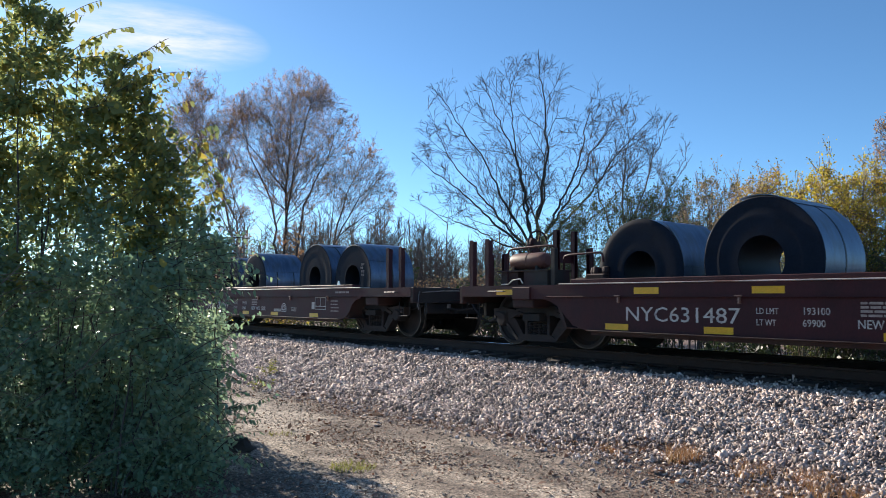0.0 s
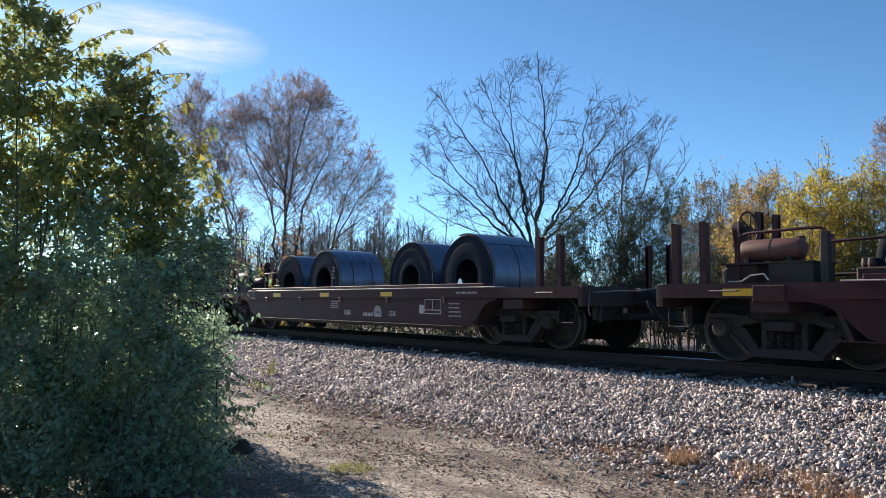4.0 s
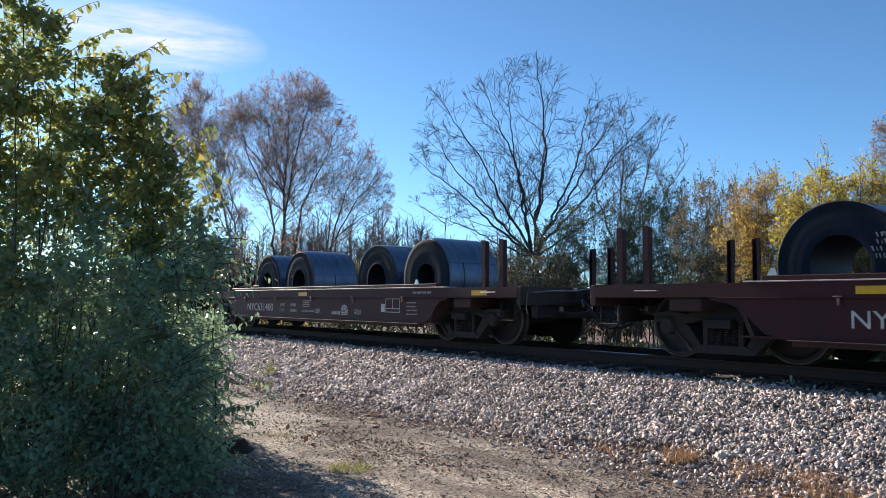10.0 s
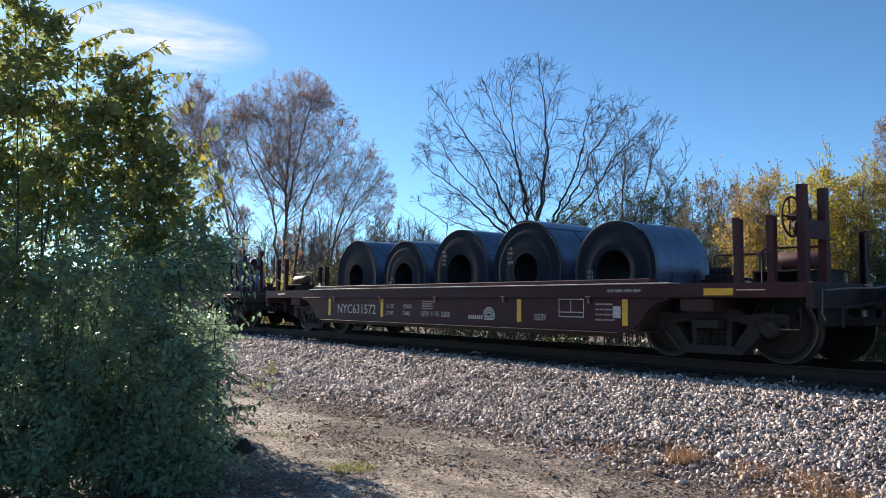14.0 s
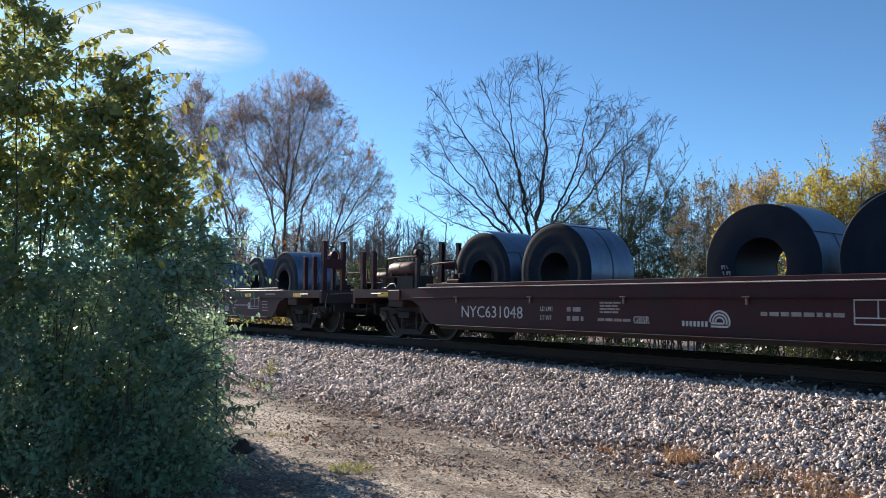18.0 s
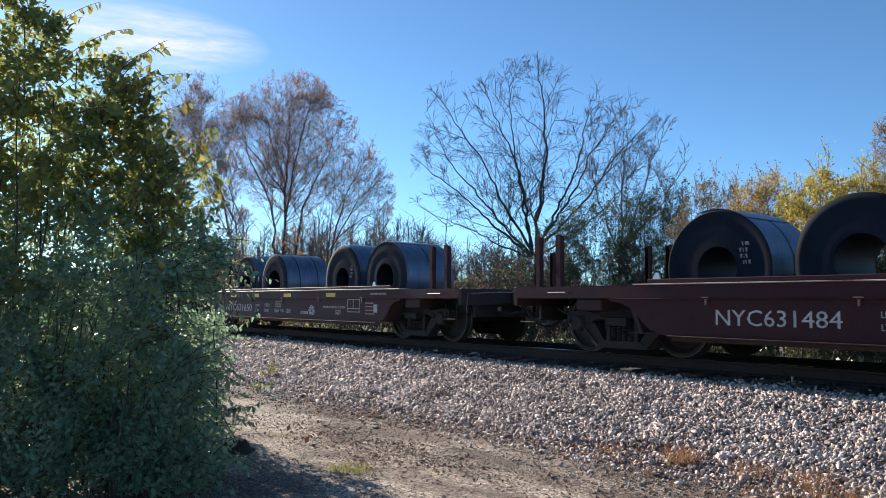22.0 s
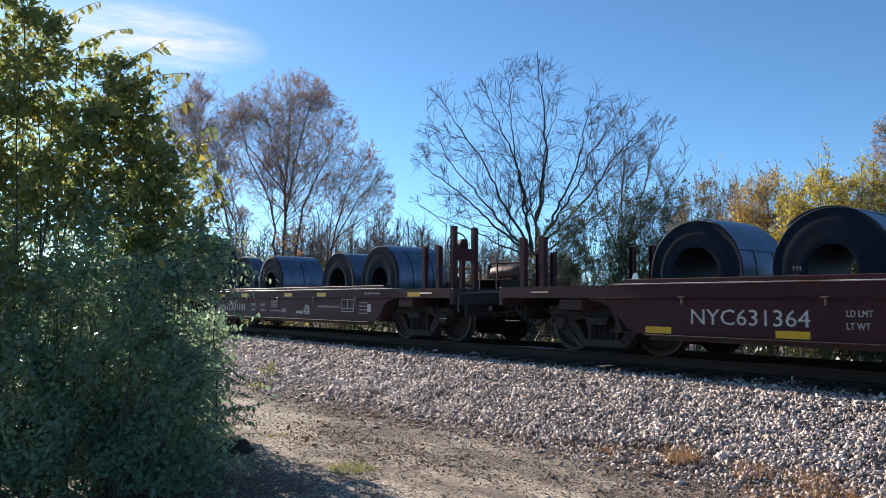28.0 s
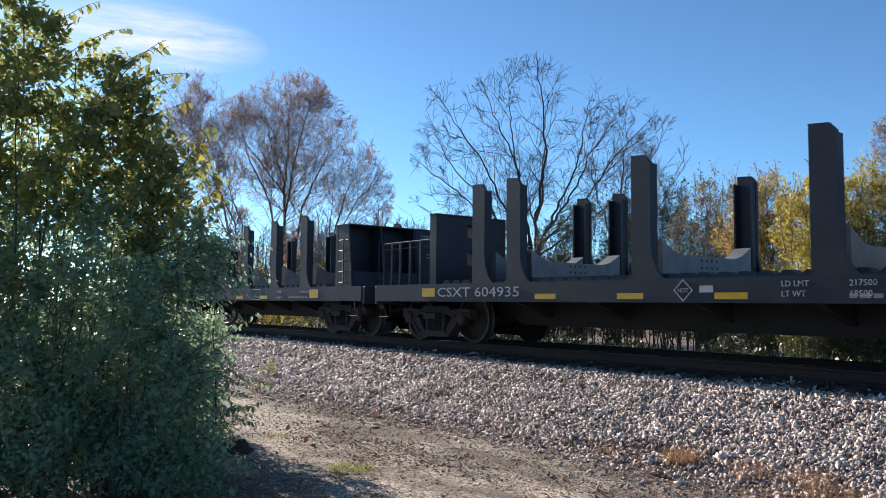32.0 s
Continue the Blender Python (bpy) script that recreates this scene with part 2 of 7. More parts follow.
# ---- mesh building ----
class Solid:
    """Gathers the corners and faces of one mesh."""

    def __init__(self):
        self.v, self.f, self.k = [], [], []

    def add(self, verts, faces, slot=0):
        o = len(self.v)
        self.v += [tuple(p) for p in verts]
        self.f += [tuple(i + o for i in f) for f in faces]
        self.k += [slot] * len(faces)
        return self

    def box(self, x0, x1, y0, y1, z0, z1, b=0.0, slot=0):
        """A box, with chamfered edges when b is given."""
        if b <= 0:
            v = [(x, y, z) for x in (x0, x1) for y in (y0, y1) for z in (z0, z1)]
            return self.add(v, [(0, 1, 3, 2), (4, 6, 7, 5), (0, 4, 5, 1), (2, 3, 7, 6), (0, 2, 6, 4), (1, 5, 7, 3)], slot)
        b = min(b, (x1 - x0) * 0.45, (y1 - y0) * 0.45, (z1 - z0) * 0.45)
        v, at = [], {}
        X, Y, Z = (x0, x1), (y0, y1), (z0, z1)
        for i in (0, 1):
            for j in (0, 1):
                for k in (0, 1):
                    for a in (0, 1, 2):
                        s = [(-1, 1)[q] for q in (i, j, k)]
                        p = [X[i] - s[0] * b, Y[j] - s[1] * b, Z[k] - s[2] * b]
                        p[a] = (X[i], Y[j], Z[k])[a]
                        at[i, j, k, a] = len(v)
                        v.append(p)
        f = []
        for i in (0, 1):
            f.append(tuple(at[i, j, k, 0] for j, k in ((0, 0), (1, 0), (1, 1), (0, 1))))
            f.append(tuple(at[j, i, k, 1] for j, k in ((0, 0), (1, 0), (1, 1), (0, 1))))
            f.append(tuple(at[j, k, i, 2] for j, k in ((0, 0), (1, 0), (1, 1), (0, 1))))
            for j in (0, 1):
                f.append((at[i, j, 0, 0], at[i, j, 1, 0], at[i, j, 1, 1], at[i, j, 0, 1]))
                f.append((at[i, 0, j, 0], at[i, 1, j, 0], at[i, 1, j, 2], at[i, 0, j, 2]))
                f.append((at[0, i, j, 1], at[1, i, j, 1], at[1, i, j, 2], at[0, i, j, 2]))
                for k in (0, 1):
                    f.append((at[i, j, k, 0], at[i, j, k, 1], at[i, j, k, 2]))
        return self.add(v, f, slot)

    def prism(self, outline, axis, a0, a1, slot=0):
        """A flat outline drawn out along an axis. Outline: (x, z) for axis y, (y, z) for axis x, (x, y) for axis z."""
        def put(p, a):
            return {"x": (a, p[0], p[1]), "y": (p[0], a, p[1]), "z": (p[0], p[1], a)}[axis]
        n = len(outline)
        v = [put(p, a0) for p in outline] + [put(p, a1) for p in outline]
        f = [tuple(range(n))[::-1], tuple(range(n, 2 * n))] + [(i, (i + 1) % n, n + (i + 1) % n, n + i) for i in range(n)]
        return self.add(v, f, slot)

    def tube(self, path, r, n=6, slot=0, ends=True):
        """A round rod along a path; r is one radius or one for each point."""
        path = [Vector(p) for p in path]
        rs = [r] * len(path) if isinstance(r, (int, float)) else r
        v, f, side = [], [], None
        for i, p in enumerate(path):
            way = (path[min(i + 1, len(path) - 1)] - path[max(i - 1, 0)]).normalized()
            if side is None:
                side = way.orthogonal().normalized()
            side = (side - way * side.dot(way)).normalized()
            other = way.cross(side)
            v += [p + (side * math.cos(a) + other * math.sin(a)) * rs[i] for a in (2 * math.pi * j / n for j in range(n))]
        for i in range(len(path) - 1):
            f += [(i * n + j, i * n + (j + 1) % n, (i + 1) * n + (j + 1) % n, (i + 1) * n + j) for j in range(n)]
        if ends:
            f += [tuple(range(n))[::-1], tuple(range((len(path) - 1) * n, len(path) * n))]
        return self.add(v, f, slot)

    def lathe(self, profile, axis="y", n=24, at=(0, 0, 0), slot=0, slots=None, closed=False):
        """Turns (radius, along) pairs round an axis."""
        v, f = [], []
        for r, a in profile:
            for j in range(n):
                c, s = r * math.cos(2 * math.pi * j / n), r * math.sin(2 * math.pi * j / n)
                p = {"x": (a, c, s), "y": (c, a, s), "z": (c, s, a)}[axis]
                v.append((p[0] + at[0], p[1] + at[1], p[2] + at[2]))
        rows = len(profile)
        for i in range(rows if closed else rows - 1):
            k = (i + 1) % rows
            ring = [(i * n + j, i * n + (j + 1) % n, k * n + (j + 1) % n, k * n + j) for j in range(n)]
            o = len(self.v)
            if slots is None:
                f += ring
            else:
                self.f += [tuple(q + o for q in g) for g in ring]
                self.k += [slots[i]] * n
        return self.add(v, f, slot)


def mesh_of(s, mats, smooth=False):
    me = bpy.data.meshes.new("shape")
    me.from_pydata(s.v, [], s.f)
    for m in mats if isinstance(mats, (list, tuple)) else [mats]:
        me.materials.append(m)
    if any(s.k):
        me.polygons.foreach_set("material_index", s.k)
    bm = bmesh.new()
    bm.from_mesh(me)
    bmesh.ops.recalc_face_normals(bm, faces=bm.faces)
    bm.to_mesh(me)
    bm.free()
    if smooth:
        me.polygons.foreach_set("use_smooth", [True] * len(me.polygons))
        me.set_sharp_from_angle(angle=radians(32))
    return me


def part(name, shape, mats, parent=None, label="", at=None, smooth=False):
    """One mesh object, under a thing or a part when a parent is given. shape: a Solid or a mesh made before."""
    me = mesh_of(shape, mats, smooth) if isinstance(shape, Solid) else shape
    ob = new(name, me)
    ob.parent = parent
    if at is not None:
        ob.matrix_basis = at
    if label:
        tagged(ob, label)
    return ob


def thing(name, label, category, m=None, group="", kind=""):
    ob = new(name)
    ob.empty_display_size = 0.2
    if m is not None:
        ob.matrix_basis = m
    return tagged(ob, label, category, group, kind)


def letters(text, height, depth=0.0015, stretch=1.0):
    """A mesh of raised lettering, standing in the x-z plane and read from -y; its lower left corner is the origin."""
    cu = bpy.data.curves.new("lettering", "FONT")
    cu.body, cu.size, cu.extrude, cu.resolution_u = text, height / 0.7, depth, 2
    ob = bpy.data.objects.new("lettering", cu)
    me = bpy.data.meshes.new_from_object(ob)
    bpy.data.objects.remove(ob)
    bpy.data.curves.remove(cu)
    me.transform(Matrix.Rotation(radians(90), 4, "X") @ Matrix.Diagonal((stretch, 1, 1, 1)))
    return me


def bulk_mesh(verts, faces, mat, smooth=False):
    """A mesh from numpy arrays of corners and of equal-sided faces."""
    me = bpy.data.meshes.new("shape")
    nf, k = faces.shape
    me.vertices.add(len(verts))
    me.vertices.foreach_set("co", np.asarray(verts, np.float32).ravel())
    me.loops.add(nf * k)
    me.loops.foreach_set("vertex_index", faces.astype(np.int32).ravel())
    me.polygons.add(nf)
    me.polygons.foreach_set("loop_start", np.arange(0, nf * k, k, dtype=np.int32))
    me.update(calc_edges=True)
    me.materials.append(mat)
    if smooth:
        me.polygons.foreach_set("use_smooth", np.ones(nf, bool))
    return me



# ---- the ground, the ballast and the track ----
def profile_height(y):
    """Height of the ground across the track."""
    stops = ((-4000, 0.0), (6.5, 0.0), (7.0, 0.06), (8.95, 0.62), (9.4, 0.685), (11.2, 0.685), (11.8, 0.62), (13.8, 0.1), (16, 0.05), (40, 0.2), (4000, 0.2))
    for (a, za), (b, zb) in zip(stops, stops[1:]):
        if y <= b:
            return za + (zb - za) * (y - a) / (b - a)
    return 0.2


def lane_relief(x, y):
    """Small unevenness of the dirt lane."""
    return 0.014 * noise.noise((x * 0.35, y * 0.8, 0)) + 0.007 * noise.noise((x * 1.6, y * 2.4, 3)) + 0.007 * noise.noise((x * 5, y * 6, 7))


def on_lane(x, y, over):
    """Heights a little over the dirt at many places."""
    return np.array([lane_relief(a, b) + profile_height(b) for a, b in zip(x, y)]) + over


def make_ground():
    xs = [-3000, -900, -300, -120, -70, -50, -40, -34] + list(np.arange(-30, 3.01, 0.16)) + [5, 8, 14, 30, 80, 300, 900, 3000]
    ys = [-3000, -900, -200, -50, -20, -8, -4, -2] + list(np.arange(-1, 7.0, 0.16)) + [7.4, 8, 8.6, 8.95, 9.4, 10.3, 11.2, 11.8, 12.8, 13.8, 16, 19, 24, 32, 45, 80, 160, 400, 1000, 3000]
    v = []
    for x in xs:
        for y in ys:
            z = profile_height(y) - (0.02 if 6.6 < y < 13.8 else 0)
            if -31 < x < 4 and -2 < y < 7.2:
                z += lane_relief(x, y)
            v.append((x, y, z))
    n = len(ys)
    f = np.array([(i * n + j, (i + 1) * n + j, (i + 1) * n + j + 1, i * n + j + 1) for i in range(len(xs) - 1) for j in range(n - 1)])
    ob = new("ground", bulk_mesh(np.array(v), f, M["dirt"], True))
    tagged(ob, "pale packed dirt lane with dry leaf litter and thin grass", "ground", kind="structure")


def make_ballast():
    s = Solid()
    cross = [(6.6, -0.05), (7.0, 0.05), (8.95, 0.61), (9.4, 0.675), (11.2, 0.675), (11.8, 0.61), (13.8, 0.07), (14.0, -0.1)]
    xs = [-700, -200, -60] + [-30 + i for i in range(36)] + [40, 200, 700]
    v = [(x, y + (0.12 * noise.noise((x * 0.5, y, 1)) if 6 < y < 8 else 0), z) for x in xs for y, z in cross]
    n = len(cross)
    s.add(v, [(i * n + j, (i + 1) * n + j, (i + 1) * n + j + 1, i * n + j + 1) for i in range(len(xs) - 1) for j in range(n - 1)])
    ob = part("ballast", s, M["bed"])
    tagged(ob, "grey crushed stone bed sloping down from the track", "ballast", kind="structure")


def scatter_stones(name, label, count, place, size, mat, seed, squash=0.7):
    """Many angular stones in one mesh; place gives x, y, z arrays."""
    rng = np.random.default_rng(seed)
    block = np.array([(i, j, k) for i in (-1, 1) for j in (-1, 1) for k in (-1, 1)]) * 0.62
    tri = np.array([(0, 1, 3), (0, 3, 2), (4, 6, 7), (4, 7, 5), (0, 4, 5), (0, 5, 1), (2, 3, 7), (2, 7, 6), (0, 2, 6), (0, 6, 4), (1, 5, 7), (1, 7, 3)])
    x, y, z = place(rng, count)
    r = size * rng.lognormal(0, 0.3, count) * 0.5 * np.interp(x, (-20, -9), (1.55, 0.95))
    wide = np.stack([rng.uniform(1.2, 2.1, count), rng.uniform(0.75, 1.1, count), rng.uniform(0.5, 0.85, count) * squash / 0.7], 1)
    shape = (block[None] * rng.uniform(0.7, 1.25, (count, 8, 1)) + rng.uniform(-0.24, 0.24, (count, 8, 3))) * wide[:, None]
    q = rng.normal(size=(count, 4))
    q[:, 1:3] *= 0.9
    q /= np.linalg.norm(q, axis=1, keepdims=True)
    w, a, b, c = q.T
    rot = np.stack([1 - 2 * (b * b + c * c), 2 * (a * b - c * w), 2 * (a * c + b * w), 2 * (a * b + c * w), 1 - 2 * (a * a + c * c), 2 * (b * c - a * w), 2 * (a * c - b * w), 2 * (b * c + a * w), 1 - 2 * (a * a + b * b)], 1).reshape(-1, 3, 3)
    pts = np.einsum("nij,nkj->nki", rot, shape * r[:, None, None]) + np.stack([x, y, z], 1)[:, None]
    faces = tri[None] + (np.arange(count) * 8)[:, None, None]
    ob = new(name, bulk_mesh(pts.reshape(-1, 3), faces.reshape(-1, 3), mat))
    tagged(ob, label, name.replace("_", " "), kind="stuff")


HEIGHTS = np.array([(6.3, 0.0), (7.0, 0.05), (8.95, 0.61), (9.4, 0.675), (11.2, 0.675), (11.8, 0.61), (13.8, 0.07)])


def bank(rng, n):
    """Places on the near ballast slope, denser towards the camera."""
    x = -27 + 25.5 * rng.uniform(0, 1, n) ** 0.72
    y = 6.5 + 2.48 * rng.uniform(0, 1, n)
    edge = 6.8 + 0.2 * np.sin(x * 0.9) + 0.15 * np.sin(x * 2.3 + 1) + rng.normal(0, 0.16, n)
    y = np.where(y < edge, edge + rng.uniform(0, 2.1, n), y)
    return x, y, np.interp(y, HEIGHTS[:, 0], HEIGHTS[:, 1]) + rng.uniform(-0.02, 0.036, n)


def foot(rng, n):
    """Loose stones that have rolled off the slope onto the dirt."""
    x = rng.uniform(-20, 0, n)
    y = 6.85 - np.abs(rng.normal(0, 0.45, n))
    return x, y, on_lane(x, y, 0.008)


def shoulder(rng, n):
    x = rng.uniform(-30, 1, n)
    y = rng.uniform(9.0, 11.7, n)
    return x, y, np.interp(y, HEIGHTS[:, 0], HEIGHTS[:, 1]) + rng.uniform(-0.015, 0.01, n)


def grit(rng, n):
    x = -14 + 14 * rng.uniform(0, 1, n) ** 0.7
    y = rng.uniform(2.0, 6.9, n)
    patch = np.sin(x * 1.7 + np.sin(y * 1.9)) + np.sin(y * 2.6 - x) + rng.normal(0, 0.7, n)
    y = np.where(patch < -0.4, 6.9 - np.abs(rng.normal(0, 0.8, n)), y)
    return x, y, on_lane(x, y, 0.002)


def make_track():
    track = thing("track", "single railway track on dark timber ties", "track", kind="structure")
    for side in (-1, 1):
        y = TRACK_Y + side * 0.753
        z = RAIL_TOP
        s = Solid()
        web = [(-0.075, z - 0.172), (0.075, z - 0.172), (0.075, z - 0.16), (0.012, z - 0.14), (0.012, z - 0.045), (0.036, z - 0.036), (0.036, z - 0.008), (-0.036, z - 0.008), (-0.036, z - 0.036), (-0.012, z - 0.045), (-0.012, z - 0.14), (-0.075, z - 0.16)]
        s.prism([(y + p, q) for p, q in web], "x", -700, 700)
        rail = part("rail", s, M["rail"], track, "rust-brown steel rail with a worn bright head")
        s = Solid()
        s.prism([(y - 0.034, z - 0.0079), (y + 0.034, z - 0.0079), (y + 0.028, z), (y - 0.028, z)], "x", -700, 700)
        part("running_surface", s, M["railhead"], rail, "polished steel running surface")
    tie = Solid().box(-0.115, 0.115, -1.3, 1.3, -0.18, 0.0, 0.012)
    tie_mesh = mesh_of(tie, M["tie"])
    plate = Solid().box(-0.09, 0.09, -0.19, 0.19, 0.0, 0.008).box(-0.05, -0.02, 0.09, 0.12, 0.008, 0.03).box(0.02, 0.05, -0.12, -0.09, 0.008, 0.03)
    plate_mesh = mesh_of(plate, M["rail"])
    rng = random.Random(4)
    rest = Solid()
    for i in range(-160, 60):
        x = i * 0.52
        m = pose(x, TRACK_Y + rng.uniform(-0.06, 0.06), RAIL_TOP - 0.18, 0, 0, rng.uniform(-1.2, 1.2))
        if -78 <= i < 20:
            ob = part("tie", tie_mesh, None, track, at=m)
            for side in (-1, 1):
                part("tie_plate", plate_mesh, None, ob, at=pose(0, side * 0.753, 0))
        else:
            rest.box(x - 0.115, x + 0.115, TRACK_Y - 1.3, TRACK_Y + 1.3, RAIL_TOP - 0.36, RAIL_TOP - 0.18)
    part("far_ties", rest, M["tie"], track)


make_ground()
make_ballast()
make_track()
scatter_stones("ballast_stones", "grey and buff crushed stones of the ballast slope", 104000, bank, 0.036, M["stone"], 11)
scatter_stones("loose_stones", "loose stones scattered over the dirt at the slope's foot", 5200, foot, 0.034, M["stone"], 12)
scatter_stones("shoulder_stones", "crushed stones between and beside the ties, darkened for the train's shade", 15000, shoulder, 0.044, M["shade_stone"], 13)
scatter_stones("grit", "small grit and crumbs on the dirt lane", 22000, grit, 0.014, M["grit"], 14)



# ---- the train ----
CAR = 16.1       # a coil car over its couplers
TRUCK_AT = 5.75  # truck centres from the middle of a coil car


def train_at(t):
    """How far the train has come at t seconds."""
    return -3.56 + 13.1404 * t + 0.004543 * t * t


def wheelset_mesh():
    s = Solid()
    for side in (-1, 1):
        prof = [(0.05, 0.70), (0.11, 0.70), (0.13, 0.72), (0.2, 0.735), (0.36, 0.715), (0.385, 0.70), (0.385, 0.69), (0.483, 0.69), (0.487, 0.705), (0.466, 0.72), (0.457, 0.73), (0.455, 0.825), (0.435, 0.83), (0.39, 0.83), (0.375, 0.8), (0.33, 0.775), (0.2, 0.79), (0.14, 0.83), (0.11, 0.84), (0.05, 0.84)]
        slots = [0] * (len(prof) - 1)
        for i in (9, 10, 11):
            slots[i] = 1
        s.lathe([(r, a * side) for r, a in prof], "y", 28, slots=slots)
        s.lathe([(0.075, side * 0.84), (0.075, side * 0.95)], "y", 14)
        s.lathe([(0.11, side * 0.93), (0.13, side * 0.95), (0.13, side * 1.13), (0.12, side * 1.14), (0.03, side * 1.145), (0.0, side * 1.145)], "y", 18)
        for k in range(3):
            a = 2 * math.pi * k / 3
            s.lathe([(0.02, side * 1.14), (0.02, side * 1.165), (0.0, side * 1.166)], "y", 6, at=(0.07 * math.cos(a), 0, 0.07 * math.sin(a)))
    s.lathe([(0.08, -0.72), (0.075, 0), (0.08, 0.72)], "y", 14)
    return mesh_of(s, [M["wheel"], M["tread"]], True)


def side_frame_mesh():
    """A cast truck side frame: a bow from box to box, with openings above the springs and beside them."""
    s = Solid()
    y0, y1 = -0.09, 0.09
    s.prism([(-0.62, 0.50), (-0.5, 0.63), (0.5, 0.63), (0.62, 0.50), (0.45, 0.50), (0.40, 0.53), (-0.40, 0.53), (-0.45, 0.50)], "y", y0, y1)
    for k in (-1, 1):
        s.prism([(k * 0.62, 0.50), (k * 0.50, 0.615), (k * 0.84, 0.655), (k * 1.09, 0.63), (k * 1.09, 0.47), (k * 1.05, 0.45), (k * 1.03, 0.53), (k * 0.75, 0.53), (k * 0.73, 0.40), (k * 0.66, 0.38)], "y", y0, y1)
        s.prism([(k * 0.73, 0.42), (k * 0.62, 0.50), (k * 0.52, 0.46), (k * 0.33, 0.20), (k * 0.36, 0.13), (k * 0.48, 0.13)], "y", y0, y1)
        s.box(min(k * 0.22, k * 0.30), max(k * 0.22, k * 0.30), y0, y1, 0.2, 0.55, 0.01)
        s.box(k * 0.889 - 0.16, k * 0.889 + 0.16, -0.11, 0.11, 0.5, 0.585, 0.015)
        s.lathe([(0.0, -0.15), (0.1, -0.15), (0.12, -0.13), (0.12, 0.0), (0.0, 0.0)], "y", 14, at=(k * 0.85, 0, 0.457))
        s.prism([(k * 0.30, 0.56), (k * 0.46, 0.60), (k * 0.66, 0.52), (k * 0.62, 0.46), (k * 0.46, 0.53)], "y", -0.115, -0.09)
        s.prism([(k * 0.70, 0.40), (k * 0.73, 0.36), (k * 0.46, 0.10), (k * 0.42, 0.13)], "y", -0.125, -0.09)
    s.prism([(-0.5, 0.60), (-0.4, 0.69), (0.4, 0.69), (0.5, 0.60)], "y", -0.07, 0.07)
    s.prism([(-0.46, 0.10), (0.46, 0.10), (0.5, 0.13), (0.34, 0.21), (-0.34, 0.21), (-0.5, 0.13)], "y", -0.12, 0.12)
    return mesh_of(s, M["truck"])


def springs_mesh():
    s = Solid()
    prof = []
    for j in range(8):
        z = 0.205 + j * 0.0285
        prof += [(0.036, z), (0.056, z + 0.012)]
    s.lathe(prof, "z", 8)
    return mesh_of(s, M["truck"], True)


def bolster_mesh():
    s = Solid()
    s.prism([(-1.25, 0.44), (-0.9, 0.42), (-0.5, 0.30), (0.5, 0.30), (0.9, 0.42), (1.25, 0.44), (1.25, 0.55), (0.9, 0.60), (-0.9, 0.60), (-1.25, 0.55)], "x", -0.2, 0.2)
    s.lathe([(0.0, 0.60), (0.2, 0.60), (0.2, 0.68), (0.0, 0.68)], "z", 20)
    for k in (-1, 1):
        s.box(k * 0.45 - 0.04, k * 0.45 + 0.04, -0.95, 0.95, 0.34, 0.44, 0.01)
        for y in (-0.78, 0.78):
            s.box(k * 0.40 - 0.04, k * 0.40 + 0.04, y - 0.06, y + 0.06, 0.24, 0.55, 0.01)
    return mesh_of(s, M["under"])


SHAPE = {"wheelset": wheelset_mesh(), "side_frame": side_frame_mesh(), "springs": springs_mesh(), "bolster": bolster_mesh()}


def coupler_mesh():
    s = Solid()
    s.box(-0.75, -0.2, -0.08, 0.08, 0.80, 0.96, 0.02)
    s.prism([(-0.25, -0.11), (-0.12, -0.2), (0.08, -0.2), (0.12, -0.14), (0.02, -0.06), (0.02, 0.06), (0.1, 0.1), (0.1, 0.19), (-0.02, 0.22), (-0.25, 0.11)], "z", 0.72, 1.0)
    s.lathe([(0.0, 0.70), (0.05, 0.70), (0.05, 1.03), (0.0, 1.03)], "z", 10, at=(0.0, 0.14, 0))
    s.box(-0.95, -0.6, -0.28, 0.28, 0.72, 1.02, 0.03)
    s.tube([(-0.18, -0.3, 0.86), (-0.18, -0.05, 0.66), (-0.18, 0.25, 0.68)], 0.018, 6)
    s.tube([(-0.5, -1.35, 0.72), (-0.5, -0.3, 0.8)], 0.016, 5).tube([(-0.5, -1.35, 0.72), (-0.46, -1.42, 0.62), (-0.46, -1.42, 0.5)], 0.016, 5)
    s.tube([(-0.95, -0.62, 0.62), (-0.4, -0.62, 0.58), (-0.1, -0.5, 0.62)], 0.02, 6).tube([(-0.95, -0.62, 0.62), (-0.95, -0.62, 0.9)], 0.02, 6)
    s.box(-0.92, -0.82, -1.1, -0.5, 0.5, 0.72, 0.015).box(-0.9, -0.62, -0.5, 0.5, 0.5, 0.6, 0.02).box(-0.92, -0.84, 0.45, 1.0, 0.48, 0.74, 0.015)
    return mesh_of(s, M["under"])


